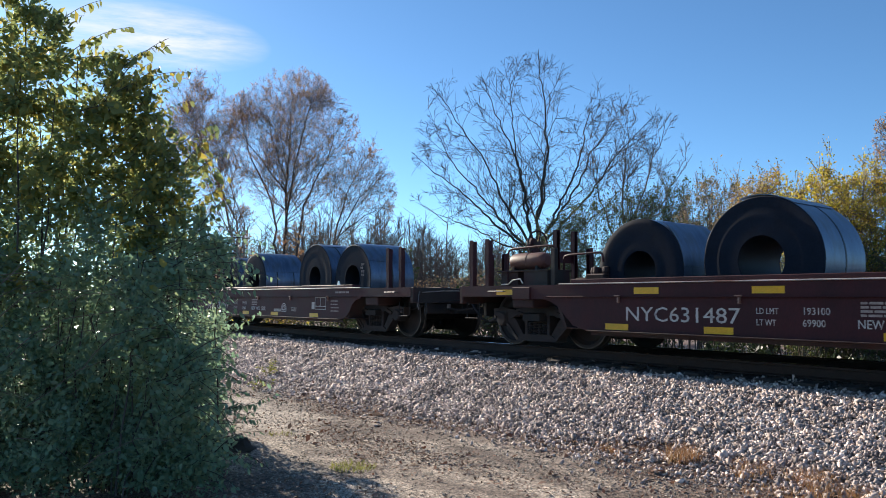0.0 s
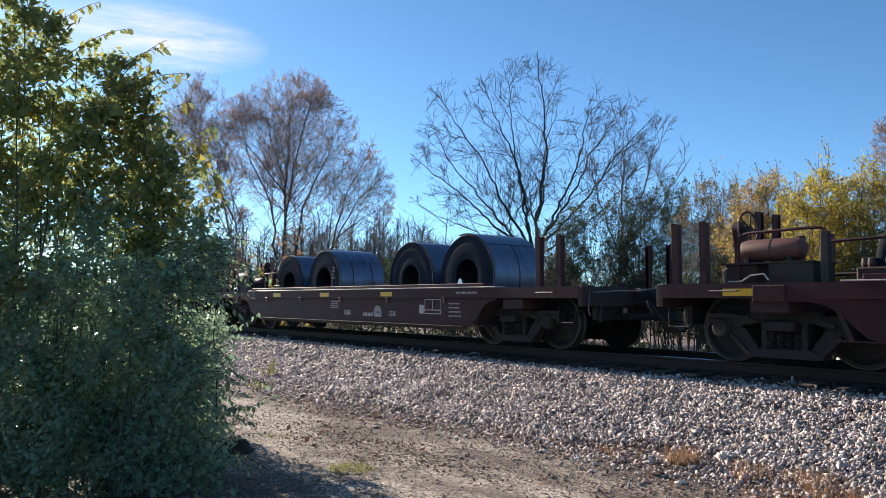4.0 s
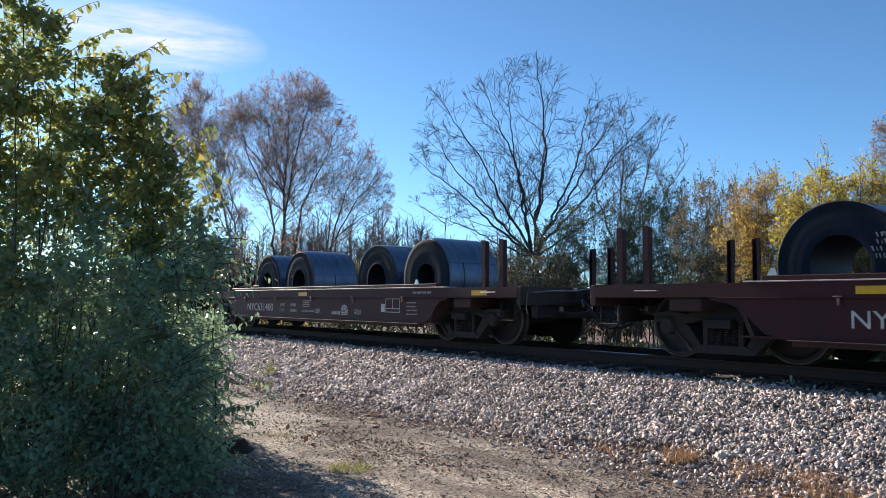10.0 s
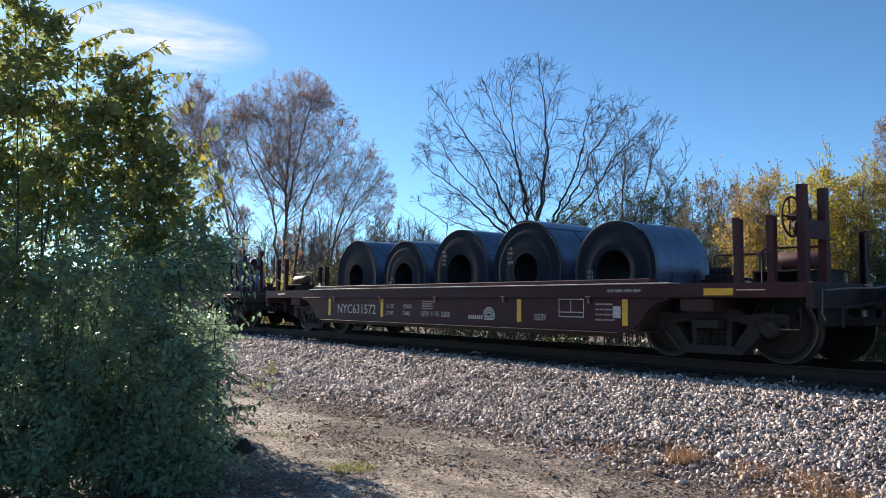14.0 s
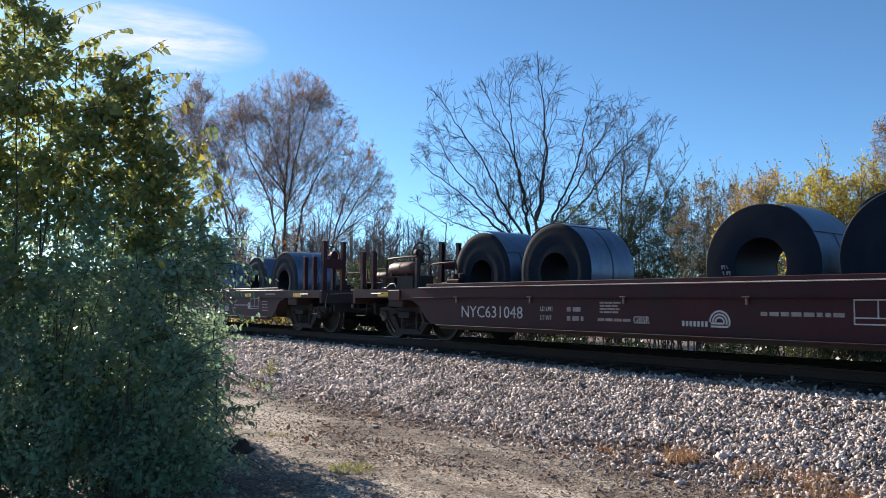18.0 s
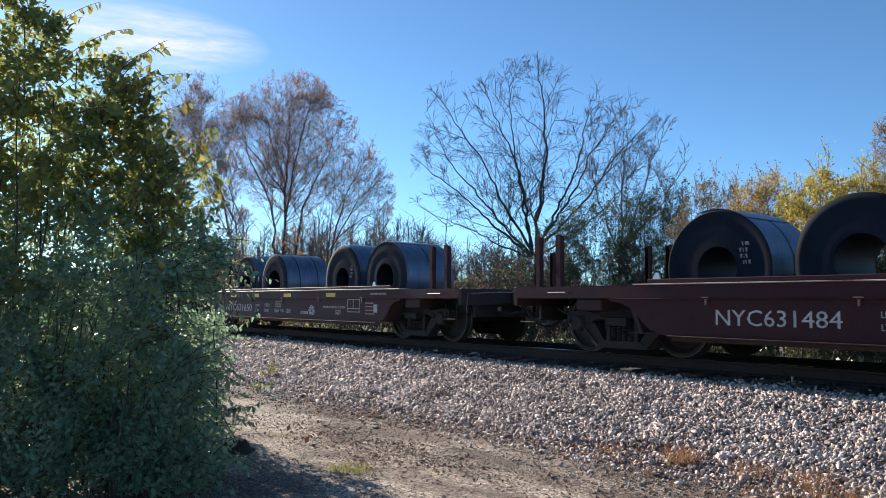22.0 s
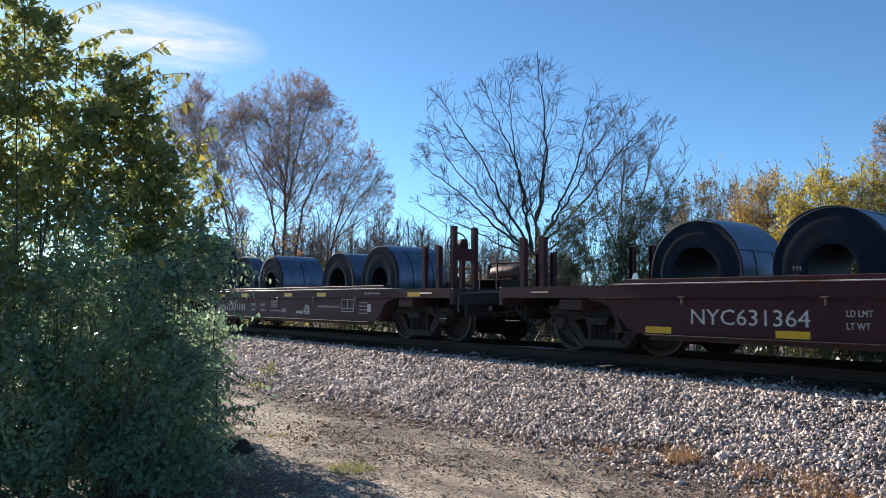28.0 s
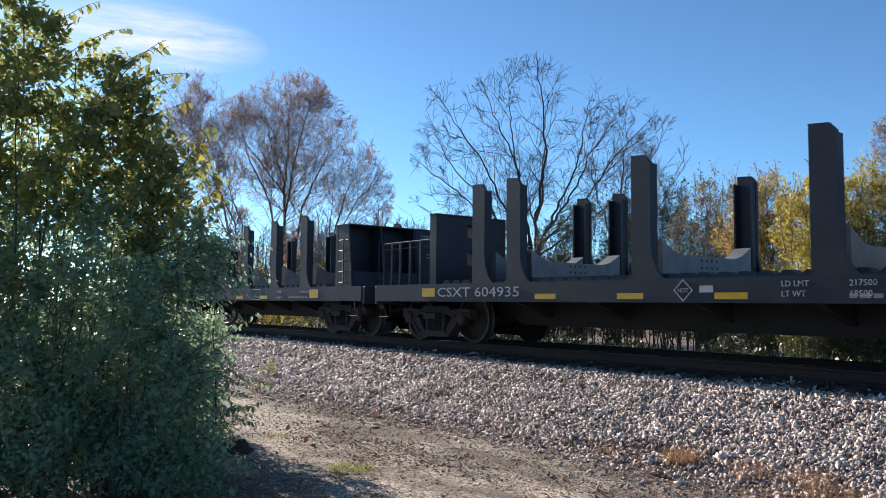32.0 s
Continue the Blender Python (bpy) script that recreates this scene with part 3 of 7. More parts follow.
def glint_mesh():
    """Worn bright ironwork at a car's end: the uncoupling lever, the hose's glad hand and pipe ends."""
    s = Solid()
    s.tube([(-0.72, -1.36, 0.95), (-0.7, -1.4, 0.86), (-0.7, -1.42, 0.66), (-0.66, -1.42, 0.58)], 0.009, 5)
    s.tube([(-0.72, -1.3, 0.93), (-0.6, -0.9, 0.96), (-0.55, -0.4, 0.97), (-0.3, -0.2, 1.02), (-0.1, -0.18, 1.0)], 0.011, 5)
    s.tube([(0.0, -0.17, 0.36), (0.05, -0.1, 0.4), (0.02, -0.06, 0.46)], 0.026, 6).tube([(-0.42, -0.37, 0.82), (-0.38, -0.38, 0.7)], 0.02, 6)
    s.lathe([(0.0, 0.62), (0.035, 0.62), (0.035, 0.7), (0.0, 0.7)], "z", 8, at=(-0.5, -0.8, 0))
    return mesh_of(s, M["worn_iron"], True)


def hose_mesh():
    s = Solid()
    s.tube([(-0.42, -0.36, 0.80), (-0.3, -0.38, 0.74), (-0.2, -0.36, 0.60), (-0.08, -0.28, 0.42), (0.0, -0.16, 0.35), (0.06, -0.06, 0.36)], 0.022, 7)
    return mesh_of(s, M["rubber"], True)


def step_mesh():
    s = Solid()
    s.tube([(-0.17, -1.46, 0.48), (-0.17, -1.5, 0.46), (0.17, -1.5, 0.46), (0.17, -1.46, 0.48)], 0.011, 6)
    for x in (-0.17, 0.17):
        s.tube([(x, -1.46, 0.46), (x, -1.46, 0.74)], 0.011, 5)
    return mesh_of(s, M["under"])


def hand_wheel_mesh():
    s = Solid()
    n = 28
    s.tube([(0, 0.25 * math.cos(2 * math.pi * i / n), 0.25 * math.sin(2 * math.pi * i / n)) for i in range(n + 1)], 0.016, 6, ends=False)
    for k in range(5):
        a = 2 * math.pi * k / 5
        s.tube([(0.03, 0, 0), (0.0, 0.24 * math.cos(a), 0.24 * math.sin(a))], 0.013, 5)
    s.lathe([(0.0, -0.08), (0.045, -0.08), (0.045, 0.05), (0.0, 0.05)], "x", 10)
    return mesh_of(s, M["oxide_dark"], True)


SHAPE.update(coupler=coupler_mesh(), glint=glint_mesh(), hose=hose_mesh(), step=step_mesh(), hand_wheel=hand_wheel_mesh())


def add_running_gear(car, truck_xs, end_xs, step_xs):
    """Trucks, couplers, hoses and corner steps, which all cars have."""
    for x in truck_xs:
        truck = part("truck", SHAPE["bolster"], None, car, "two-axle freight truck in dusty cast steel", pose(x, 0, 0))
        for y in (-1.02, 1.02):
            part("side_frame", SHAPE["side_frame"], None, truck, at=pose(0, y, 0))
            for k in range(4):
                part("spring", SHAPE["springs"], None, truck, at=pose(-0.165 + k * 0.11, y + math.copysign(0.06, y), 0))
        for k in (-0.85, 0.85):
            part("wheelset", SHAPE["wheelset"], None, truck, "worn steel wheels with bright rims", pose(k, 0, 0.457))
    for x, turn in zip(end_xs, (180, 0)):
        part("coupler", SHAPE["coupler"], None, car, at=pose(x, 0, 0, 0, 0, turn))
        part("uncoupling_lever", SHAPE["glint"], None, car, "worn bright uncoupling lever and pipe ends", at=pose(x, 0, 0, 0, 0, turn))
        part("air_hose", SHAPE["hose"], None, car, "black rubber brake hose", at=pose(x, 0, 0, 0, 0, turn))
    for x in step_xs:
        for turn in (0, 180):
            part("corner_step", SHAPE["step"], None, car, at=pose(x if turn == 0 else x, 0, 0, 0, 0, turn))


def coil_car_shapes():
    """The meshes of a coil car; the brake end is at -x."""
    d = {}
    # a deep side between the trucks, swept up to the sill at both ends
    s = Solid()
    out = [(-4.35, 0.36), (4.55, 0.36), (4.75, 0.42), (4.9, 0.56), (5.0, 0.72), (5.15, 0.82), (5.35, 0.86), (5.35, 0.90), (-5.35, 0.90), (-5.35, 0.86), (-5.1, 0.82), (-4.9, 0.72), (-4.75, 0.56), (-4.6, 0.42)]
    s.prism(out, "y", -1.475, -1.455)
    d["side_wall"] = mesh_of(s, M["oxide"])
    s = Solid()
    s.prism([(-1.505, 0.895), (-1.30, 0.895), (-1.30, 1.09), (-1.33, 1.09), (-1.34, 0.925), (-1.485, 0.925), (-1.485, 1.09), (-1.505, 1.09)], "x", -7.27, 7.27)
    d["side_sill"] = mesh_of(s, M["oxide"])
    d["top_rail"] = mesh_of(Solid().box(-4.62, 5.05, -1.51, -1.3, 1.0465, 1.108, 0.008), M["oxide"])
    d["edge_strip"] = mesh_of(Solid().box(-4.85, 5.4, -1.535, -1.28, 1.03, 1.046, 0.004), M["scraped"])
    s = Solid()
    s.box(-4.3, 4.5, -1.53, -1.40, 0.345, 0.362, 0.004).box(-4.3, 4.5, -1.41, -1.40, 0.28, 0.345)
    d["bottom_flange"] = mesh_of(s, M["oxide_dark"])
    d["ledge"] = mesh_of(Solid().box(-5.2, 5.2, -1.525, -1.455, 0.885, 0.897, 0.003), M["oxide"])
    s = Solid().box(-0.012, 0.012, -1.515, -1.478, 0.80, 0.884).box(-0.05, 0.05, -1.535, -1.505, 0.897, 0.915, 0.004)
    d["bracket"] = mesh_of(s, M["glint_tab"])
    d["rib"] = mesh_of(Solid().box(-0.02, 0.02, -1.4545, -1.36, 0.37, 0.88), M["oxide_dark"])
    # inside: floor and cross troughs
    d["floor"] = mesh_of(Solid().box(-5.0, 5.0, -1.4, 1.4, 0.345, 0.365), M["oxide_dark"])
    d["end_wall"] = mesh_of(Solid().prism([(0, 0.365), (0.06, 0.365), (0.34, 1.025), (0.28, 1.025)], "y", -1.45, 1.45), M["oxide_dark"])
    s = Solid()
    for k in (-1, 1):
        a = math.radians(30)
        p, q = (k * 0.22, 0.33 + 0.22 * math.tan(a)), (k * 0.72, 0.33 + 0.72 * math.tan(a))
        s.prism([p, q, (q[0], q[1] - 0.09), (p[0], p[1] - 0.09)], "y", -1.2, 1.2)
        s.box(min(k * 0.52, k * 0.6), max(k * 0.52, k * 0.6), -1.2, 1.2, 0.35, 0.56)
    d["cradle"] = mesh_of(s, M["oxide_dark"])
    s = Solid().box(-7.3, 7.3, -0.2, 0.2, 0.62, 0.84, 0.01)
    for x in (-3.6, -1.7, 0.1, 2.0, 3.9):
        s.box(x - 0.05, x + 0.05, -1.4, 1.4, 0.38, 0.46)
    d["center_sill"] = mesh_of(s, M["under"])
    s = Solid().box(5.36, 7.25, -1.29, 1.29, 1.05, 1.075)
    for k in range(10):
        s.box(5.42 + k * 0.18, 5.45 + k * 0.18, -1.28, 1.28, 1.075, 1.09)
    d["end_platform"] = mesh_of(s, M["oxide_dark"])
    s = Solid().box(7.25, 7.35, -1.5, 1.5, 0.76, 1.09, 0.012)
    d["end_sill"] = mesh_of(s, M["oxide_dark"])
    d["bolster_beam"] = mesh_of(Solid().box(5.5, 6.0, -1.45, 1.45, 0.7, 0.89, 0.02), M["oxide_dark"])
    for tall, h in (("stake", 0.86),):
        s = Solid()
        s.prism([(-0.045, -0.045), (0.045, -0.045), (0.045, 0.045), (0.033, 0.045), (0.033, -0.033), (-0.033, -0.033), (-0.033, 0.045), (-0.045, 0.045)], "z", 1.088, 1.088 + h)
        s.box(-0.052, 0.052, -0.056, -0.046, 1.45, 1.088 + h + 0.02, 0.004)
        s.box(-0.06, 0.06, -0.06, 0.06, 1.088, 1.11)
        d[tall] = mesh_of(s, M["oxide"])
    # the brake end (drawn at -x): reservoir on a shelf, hand brake, loop rails
    s = Solid()
    s.lathe([(0.0, -0.43), (0.08, -0.42), (0.125, -0.38), (0.14, -0.32), (0.14, -0.02), (0.145, -0.02), (0.145, 0.02), (0.14, 0.02), (0.14, 0.32), (0.125, 0.38), (0.08, 0.42), (0.0, 0.43)], "x", 20)
    d["reservoir"] = mesh_of(s, M["tank"], True)
    s = Solid().box(-6.4, -5.19, -1.43, -0.85, 1.262, 1.284, 0.004).box(-5.76, -5.21, -1.41, -1.385, 1.02, 1.262).box(-6.38, -5.95, -1.36, -0.9, 1.02, 1.262, 0.01).box(-5.23, -5.2, -1.4, -0.9, 1.02, 1.262)
    for x in (-6.1, -5.55):
        s.prism([(-1.33, 1.284), (-1.07, 1.284), (-1.07, 1.36), (-1.13, 1.318), (-1.27, 1.318), (-1.33, 1.36)], "x", x - 0.025, x + 0.025)
    d["tank_shelf"] = mesh_of(s, M["oxide_dark"])
    s = Solid()
    for y in (1.33, 0.82):
        s.prism([(-7.2, y - 0.05), (-7.1, y - 0.05), (-7.1, y - 0.035), (-7.185, y - 0.035), (-7.185, y + 0.035), (-7.1, y + 0.035), (-7.1, y + 0.05), (-7.2, y + 0.05)], "z", 1.02, 2.2)
    s.box(-7.2, -7.17, 0.87, 1.28, 1.55, 1.78, 0.006)
    d["brake_panel"] = mesh_of(s, M["oxide"])
    d["sill_box"] = mesh_of(Solid().box(-5.92, -5.5, -1.53, -1.3, 0.79, 1.0, 0.012).prism([(-5.5, 0.8), (-4.7, 0.8), (-4.95, 0.98), (-5.5, 0.98)], "y", -1.5, -1.49), M["oxide"])
    n = 10
    s = Solid().prism([(-0.04, 1.02), (0.04, 1.02), (0.04, 1.6)] + [(0.1 * math.cos(math.pi * i / n), 1.86 + 0.12 * math.sin(math.pi * i / n)) for i in range(n + 1)] + [(-0.04, 1.6)], "x", -0.05, 0.05)
    s.lathe([(0.0, 0.07), (0.1, 0.07), (0.09, 0.11), (0.0, 0.12)], "x", 14, at=(0, 0, 1.72))
    d["brake_housing"] = mesh_of(s, M["oxide"])
    s = Solid().tube([(-6.16, -1.40, 1.02), (-6.16, -1.40, 1.53), (-6.13, -1.40, 1.62), (-6.04, -1.40, 1.655), (-5.3, -1.40, 1.67), (-5.12, -1.38, 1.665), (-5.08, -1.34, 1.6)], 0.019, 7)
    d["loop_rail"] = mesh_of(s, M["oxide"], True)
    s = Solid().tube([(-5.4, -0.82, 1.02), (-5.4, -0.82, 1.47), (-5.37, -0.82, 1.53), (-5.28, -0.82, 1.547), (-4.64, -0.82, 1.56), (-4.57, -0.82, 1.53), (-4.55, -0.82, 1.40)], 0.019, 7)
    d["grab_loop"] = mesh_of(s, M["oxide"], True)
    d["short_post"] = mesh_of(Solid().box(-5.11, -5.02, -1.44, -1.36, 1.02, 1.62, 0.006), M["oxide_dark"])
    s = Solid().tube([(-6.3, -1.42, 1.05), (-6.1, -1.45, 1.05), (-5.98, -1.45, 1.12), (-5.8, -1.45, 1.14), (-5.74, -1.45, 1.06)], 0.012, 6).tube([(-6.5, -1.2, 1.05), (-6.45, -1.3, 1.2), (-6.3, -1.46, 1.22)], 0.01, 5)
    d["bent_pipe"] = mesh_of(s, M["bare"], True)
    s = Solid().tube([(-6.75, -0.12, 1.02), (-6.73, -0.12, 1.2), (-6.76, -0.12, 1.4), (-6.74, -0.12, 1.65)], [0.02, 0.012, 0.02, 0.014], 6)
    d["brake_chain"] = mesh_of(s, M["under"])
    s = Solid().box(-0.2, 0.2, -0.14, 0.14, 1.1, 1.3, 0.02)
    for k in range(4):
        s.lathe([(0.0, 1.3), (0.05, 1.3), (0.06, 1.34), (0.05, 1.42), (0.0, 1.43)], "z", 10, at=(-0.15 + 0.1 * k, 0.03 * (-1) ** k, 0))
    s.tube([(-0.22, 0, 1.22), (-0.5, 0, 1.22), (-0.62, 0, 1.12)], 0.025, 6).tube([(0.2, 0.05, 1.2), (0.5, 0.05, 1.2), (0.55, 0.05, 1.1)], 0.02, 6)
    d["brake_valve"] = mesh_of(s, M["oxide_dark"])
    s = Solid().tube([(-7.3, -0.5, 0.66), (-5.0, -0.55, 0.56), (5.0, -0.55, 0.56), (7.3, -0.5, 0.66)], 0.025, 6).tube([(-6.9, -0.9, 0.72), (-6.6, -0.95, 0.62), (-4.4, -1.0, 0.6)], 0.018, 5).tube([(6.9, -0.9, 0.72), (6.6, -0.95, 0.62), (4.4, -1.0, 0.6)], 0.018, 5)
    d["brake_pipe"] = mesh_of(s, M["under"])
    s = Solid().tube([(-0.19, -1.5, 0.99), (-0.19, -1.56, 0.99), (0.19, -1.56, 0.99), (0.19, -1.5, 0.99)], 0.011, 5)
    d["grab_iron"] = mesh_of(s, M["worn_iron"])
    s = Solid().prism([(-0.1, 1.11), (0.1, 1.11), (0.03, 1.27), (-0.02, 1.27)], "y", -1.46, -1.44)
    d["stop_plate"] = mesh_of(s, M["bare"])
    # the body stands 0.94 of the drawing's height over the rail
    for key, me in d.items():
        if key not in ("cradle", "floor", "end_wall", "reservoir", "top_rail", "edge_strip", "tank_shelf", "sill_box", "brake_housing", "loop_rail", "grab_loop", "short_post", "bent_pipe", "brake_chain", "brake_panel"):
            me.transform(Matrix.Diagonal((1, 1, 0.942, 1)))
    return d


CC = coil_car_shapes()
TROUGHS = (-4.0, -2.03, -0.14, 1.72, 3.62)


def lettering_bars(rows, width, height, gap, seed):
    """Small stencilled lines too small to read: a bar for each word."""
    s, rng, z = Solid(), random.Random(seed), 0.0
    for r in range(rows):
        x = 0.0
        while x < width - 0.05:
            w = min(width - x, rng.uniform(0.06, 0.16))
            s.box(x, x + w, -0.0015, 0.0015, z, z + height)
            x += w + height * 0.6
        z -= height + gap
    return mesh_of(s, M["faint"])


def make_mark():
    """A plain wheel-like mark with a bar, in place of the maker's sign."""
    s = Solid()
    for r in (0.06, 0.1, 0.14):
        n = 16
        v = []
        for i in range(n + 1):
            a = radians(-20 + 200 * i / n)
            v += [((r - 0.012) * math.cos(a), -0.0015, (r - 0.012) * math.sin(a)), ((r + 0.012) * math.cos(a), -0.0015, (r + 0.012) * math.sin(a))]
        s.add(v, [(2 * i, 2 * i + 1, 2 * i + 3, 2 * i + 2) for i in range(n)])
    for k in range(7):
        s.box(-0.56 + 0.058 * k, -0.525 + 0.058 * k, -0.0015, 0.0015, -0.065, 0.005)
    s.box(-0.13, 0.12, -0.0015, 0.0015, -0.07, -0.045).box(-0.13, 0.06, -0.0015, 0.0015, -0.03, -0.005)
    return mesh_of(s, M["white"])


def make_panel_box():
    s = Solid()
    for x0, x1, z0, z1 in ((0, 0.52, 0.27, 0.285), (0, 0.52, 0.07, 0.085), (0, 0.52, 0, 0.015), (0, 0.012, 0, 0.285), (0.508, 0.52, 0, 0.285), (0.25, 0.262, 0.07, 0.285)):
        s.box(x0, x1, -0.0015, 0.0015, z0, z1)
    return mesh_of(s, M["white"])


WORDS = {"mark": make_mark(), "box": make_panel_box(), "small_a": lettering_bars(4, 0.4, 0.028, 0.018, 1), "small_b": lettering_bars(4, 0.36, 0.026, 0.05, 2), "cover": lettering_bars(1, 1.0, 0.05, 0.02, 3), "load": lettering_bars(2, 0.34, 0.07, 0.07, 8), "sill": lettering_bars(1, 0.6, 0.04, 0.02, 5)}
for key, text, h in (("GBSR", "GBSR", 0.105), ("G52U", "G52U", 0.105), ("G52V", "G52V", 0.105), ("LD LMT", "LD LMT", 0.075), ("LT WT", "LT WT", 0.075)):
    WORDS[key] = letters(text, h, stretch=0.8)
    WORDS[key].materials.append(M["white"])
TAPE = mesh_of(Solid().box(-0.21, 0.21, -0.0015, 0.0015, -0.045, 0.045), M["yellow"])
TAPE_UP = mesh_of(Solid().box(-0.05, 0.05, -0.0015, 0.0015, -0.19, 0.19), M["yellow"])
PATCH = mesh_of(Solid().box(-0.07, 0.07, -0.0015, 0.0015, -0.085, 0.085), M["white"])


def written(car, mesh, x, z, y=-1.4775, name="lettering", mat=None, label=""):
    ob = part(name, mesh, None, car, label, pose(x, y, z))
    return ob


def coil_car(number, load="", weight="", built="", plate="G52U", brake_left=True, tapes=(), tape_z=0.405, upper=(), gap=0.0, spread=1.45, cover_words=False, upright=(), small=False):
    """An oxide-red coil car, brake end to the left (-x) or right."""
    car = thing("coil_car", "oxide-red steel coil car with white stencilled numbers and low sides", "railway car", group="cars of the passing train")
    turn = 0 if brake_left else 180
    for k in (0, 180):
        flip = pose(0, 0, 0, 0, 0, k)
        part("side_wall", CC["side_wall"], None, car, at=flip)
        part("side_sill", CC["side_sill"], None, car, at=flip)
        part("top_rail", CC["top_rail"], None, car, at=flip)
        part("edge_strip", CC["edge_strip"], None, car, "pale edge along the top rail, scraping and glint in its colour", at=flip)
        part("bottom_flange", CC["bottom_flange"], None, car, at=flip)
        part("ledge", CC["ledge"], None, car, at=flip)
        part("end_platform", CC["end_platform"], None, car, at=flip)
        part("end_sill", CC["end_sill"], None, car, at=flip)
        part("bolster_beam", CC["bolster_beam"], None, car, at=flip)
        for x in (-3.7, -1.79, 0.12, 2.03, 3.94):
            part("bracket", CC["bracket"], None, car, at=pose(x if k == 0 else -x, 0, 0, 0, 0, k))
        part("end_wall", CC["end_wall"], None, car, at=pose(4.75, 0, 0) if k == 0 else pose(-4.75, 0, 0, 0, 0, 180))
        ends = (-7.08, -6.65, 6.35, 6.81) if (k == 0) == brake_left else (-6.83, -6.37, 6.35, 6.8)
        for x in ends:
            part("stake", CC["stake"], None, car, at=pose(x if k == 0 else -x, -1.4 if k == 0 else 1.4, 0, 0, 0, k))
        for x in (-6.3, 6.6):
            part("grab_iron", CC["grab_iron"], None, car, "worn bare grab iron", at=pose(x if k == 0 else -x, 0, 0, 0, 0, k))
    part("floor", CC["floor"], None, car)
    part("center_sill", CC["center_sill"], None, car)
    part("brake_pipe", CC["brake_pipe"], None, car)
    for x in TROUGHS:
        part("cradle", CC["cradle"], None, car, at=pose(x, 0, 0))
    e = -1 if brake_left else 1
    spin = pose(0, 0, 0, 0, 0, 0 if brake_left else 180)
    part("reservoir", CC["reservoir"], None, car, "rust-red air reservoir", at=spin @ pose(-5.82, -1.2, 1.445))
    for name, label in (("tank_shelf", ""), ("sill_box", ""), ("short_post", ""), ("bent_pipe", "bright bent air pipe"), ("brake_chain", ""), ("brake_panel", "pair of slim uprights with a cross plate"), ("loop_rail", "bent pipe handrail"), ("grab_loop", "bent pipe handrail")):
        part(name, CC[name], None, car, label, at=spin)
    part("brake_valve", CC["brake_valve"], None, car, at=spin @ pose(-4.85, -0.55, 0.0))
    housing = part("brake_housing", CC["brake_housing"], None, car, "upright rounded housing of the hand brake", at=spin @ pose(-7.0, 0.0 if brake_left else 1.0, 0))
    part("hand_wheel", SHAPE["hand_wheel"], None, housing, "spoked hand brake wheel", pose(0.15, 0.0, 1.86))
    part("stop_plate", CC["stop_plate"], None, car, "bent bright plate", at=pose(4.35 if brake_left else -4.5, 0, 0))
    add_running_gear(car, (-TRUCK_AT, 5.4) if brake_left else (-5.4, TRUCK_AT), (-8.1, 8.1), (-7.0, 7.0))
    # stencils on the near side
    if number:
        me = letters(number if small else "NYC" + number, 0.2, stretch=spread / (1.55 if small else 1.3))
        if small:
            me.transform(Matrix.Translation((0.4, 0, 0)))
            tiny = letters("NYC", 0.13, stretch=0.85)
            tiny.materials.append(M["white"])
            written(car, tiny, -3.6, 0.52, name="car_initials", label="small white stencilled initials")
        me.materials.append(M["white"])
        written(car, me, -3.6, 0.5, name="car_number", label="white stencilled car number")
    if number and not load:
        written(car, WORDS["load"], -1.0, 0.63)
        written(car, WORDS["LD LMT"], -1.58, 0.63)
        written(car, WORDS["LT WT"], -1.58, 0.49)
        written(car, WORDS["sill"], -0.38, 0.5)
    if load:
        for text, z in ((load, 0.63), (weight, 0.49)):
            me = letters(text, 0.085, stretch=0.9)
            me.materials.append(M["white"])
            written(car, me, -1.0, z)
        written(car, WORDS["LD LMT"], -1.58, 0.63)
        written(car, WORDS["LT WT"], -1.58, 0.49)
    if built:
        me = letters("NEW " + built, 0.1, stretch=0.85)
        me.materials.append(M["white"])
        written(car, me, -0.38, 0.485)
    written(car, WORDS["small_a"], -0.34, 0.755)
    written(car, WORDS["GBSR"], 0.27, 0.48)
    written(car, WORDS["mark"], 1.64, 0.53, name="painted_mark", label="plain white painted mark")
    if plate:
        written(car, WORDS[plate], 2.05 if plate == "G52U" else 2.75, 0.48)
    if cover_words:
        written(car, WORDS["cover"], 2.2, 0.62)
    written(car, WORDS["box"], 3.3, 0.54, name="stencil_box")
    written(car, PATCH, 3.2 if plate == "G52U" else 4.45, 0.63, name="patch")
    written(car, WORDS["small_b"], 4.05, 0.73)
    written(car, WORDS["sill"], 4.3, 0.92, -1.5075)
    for x in tapes:
        written(car, TAPE, x, tape_z, name="reflective_tape", label="yellow reflective strip")
    written(car, TAPE, e * 6.12, 0.915, -1.5075, name="reflective_tape", label="yellow reflective strip")
    for x in upright:
        written(car, TAPE_UP, x, 0.63, name="reflective_tape", label="yellow reflective strip")
    for x in upper:
        written(car, TAPE, x, 0.925, -1.5075, name="reflective_tape", label="yellow reflective strip")
    return car


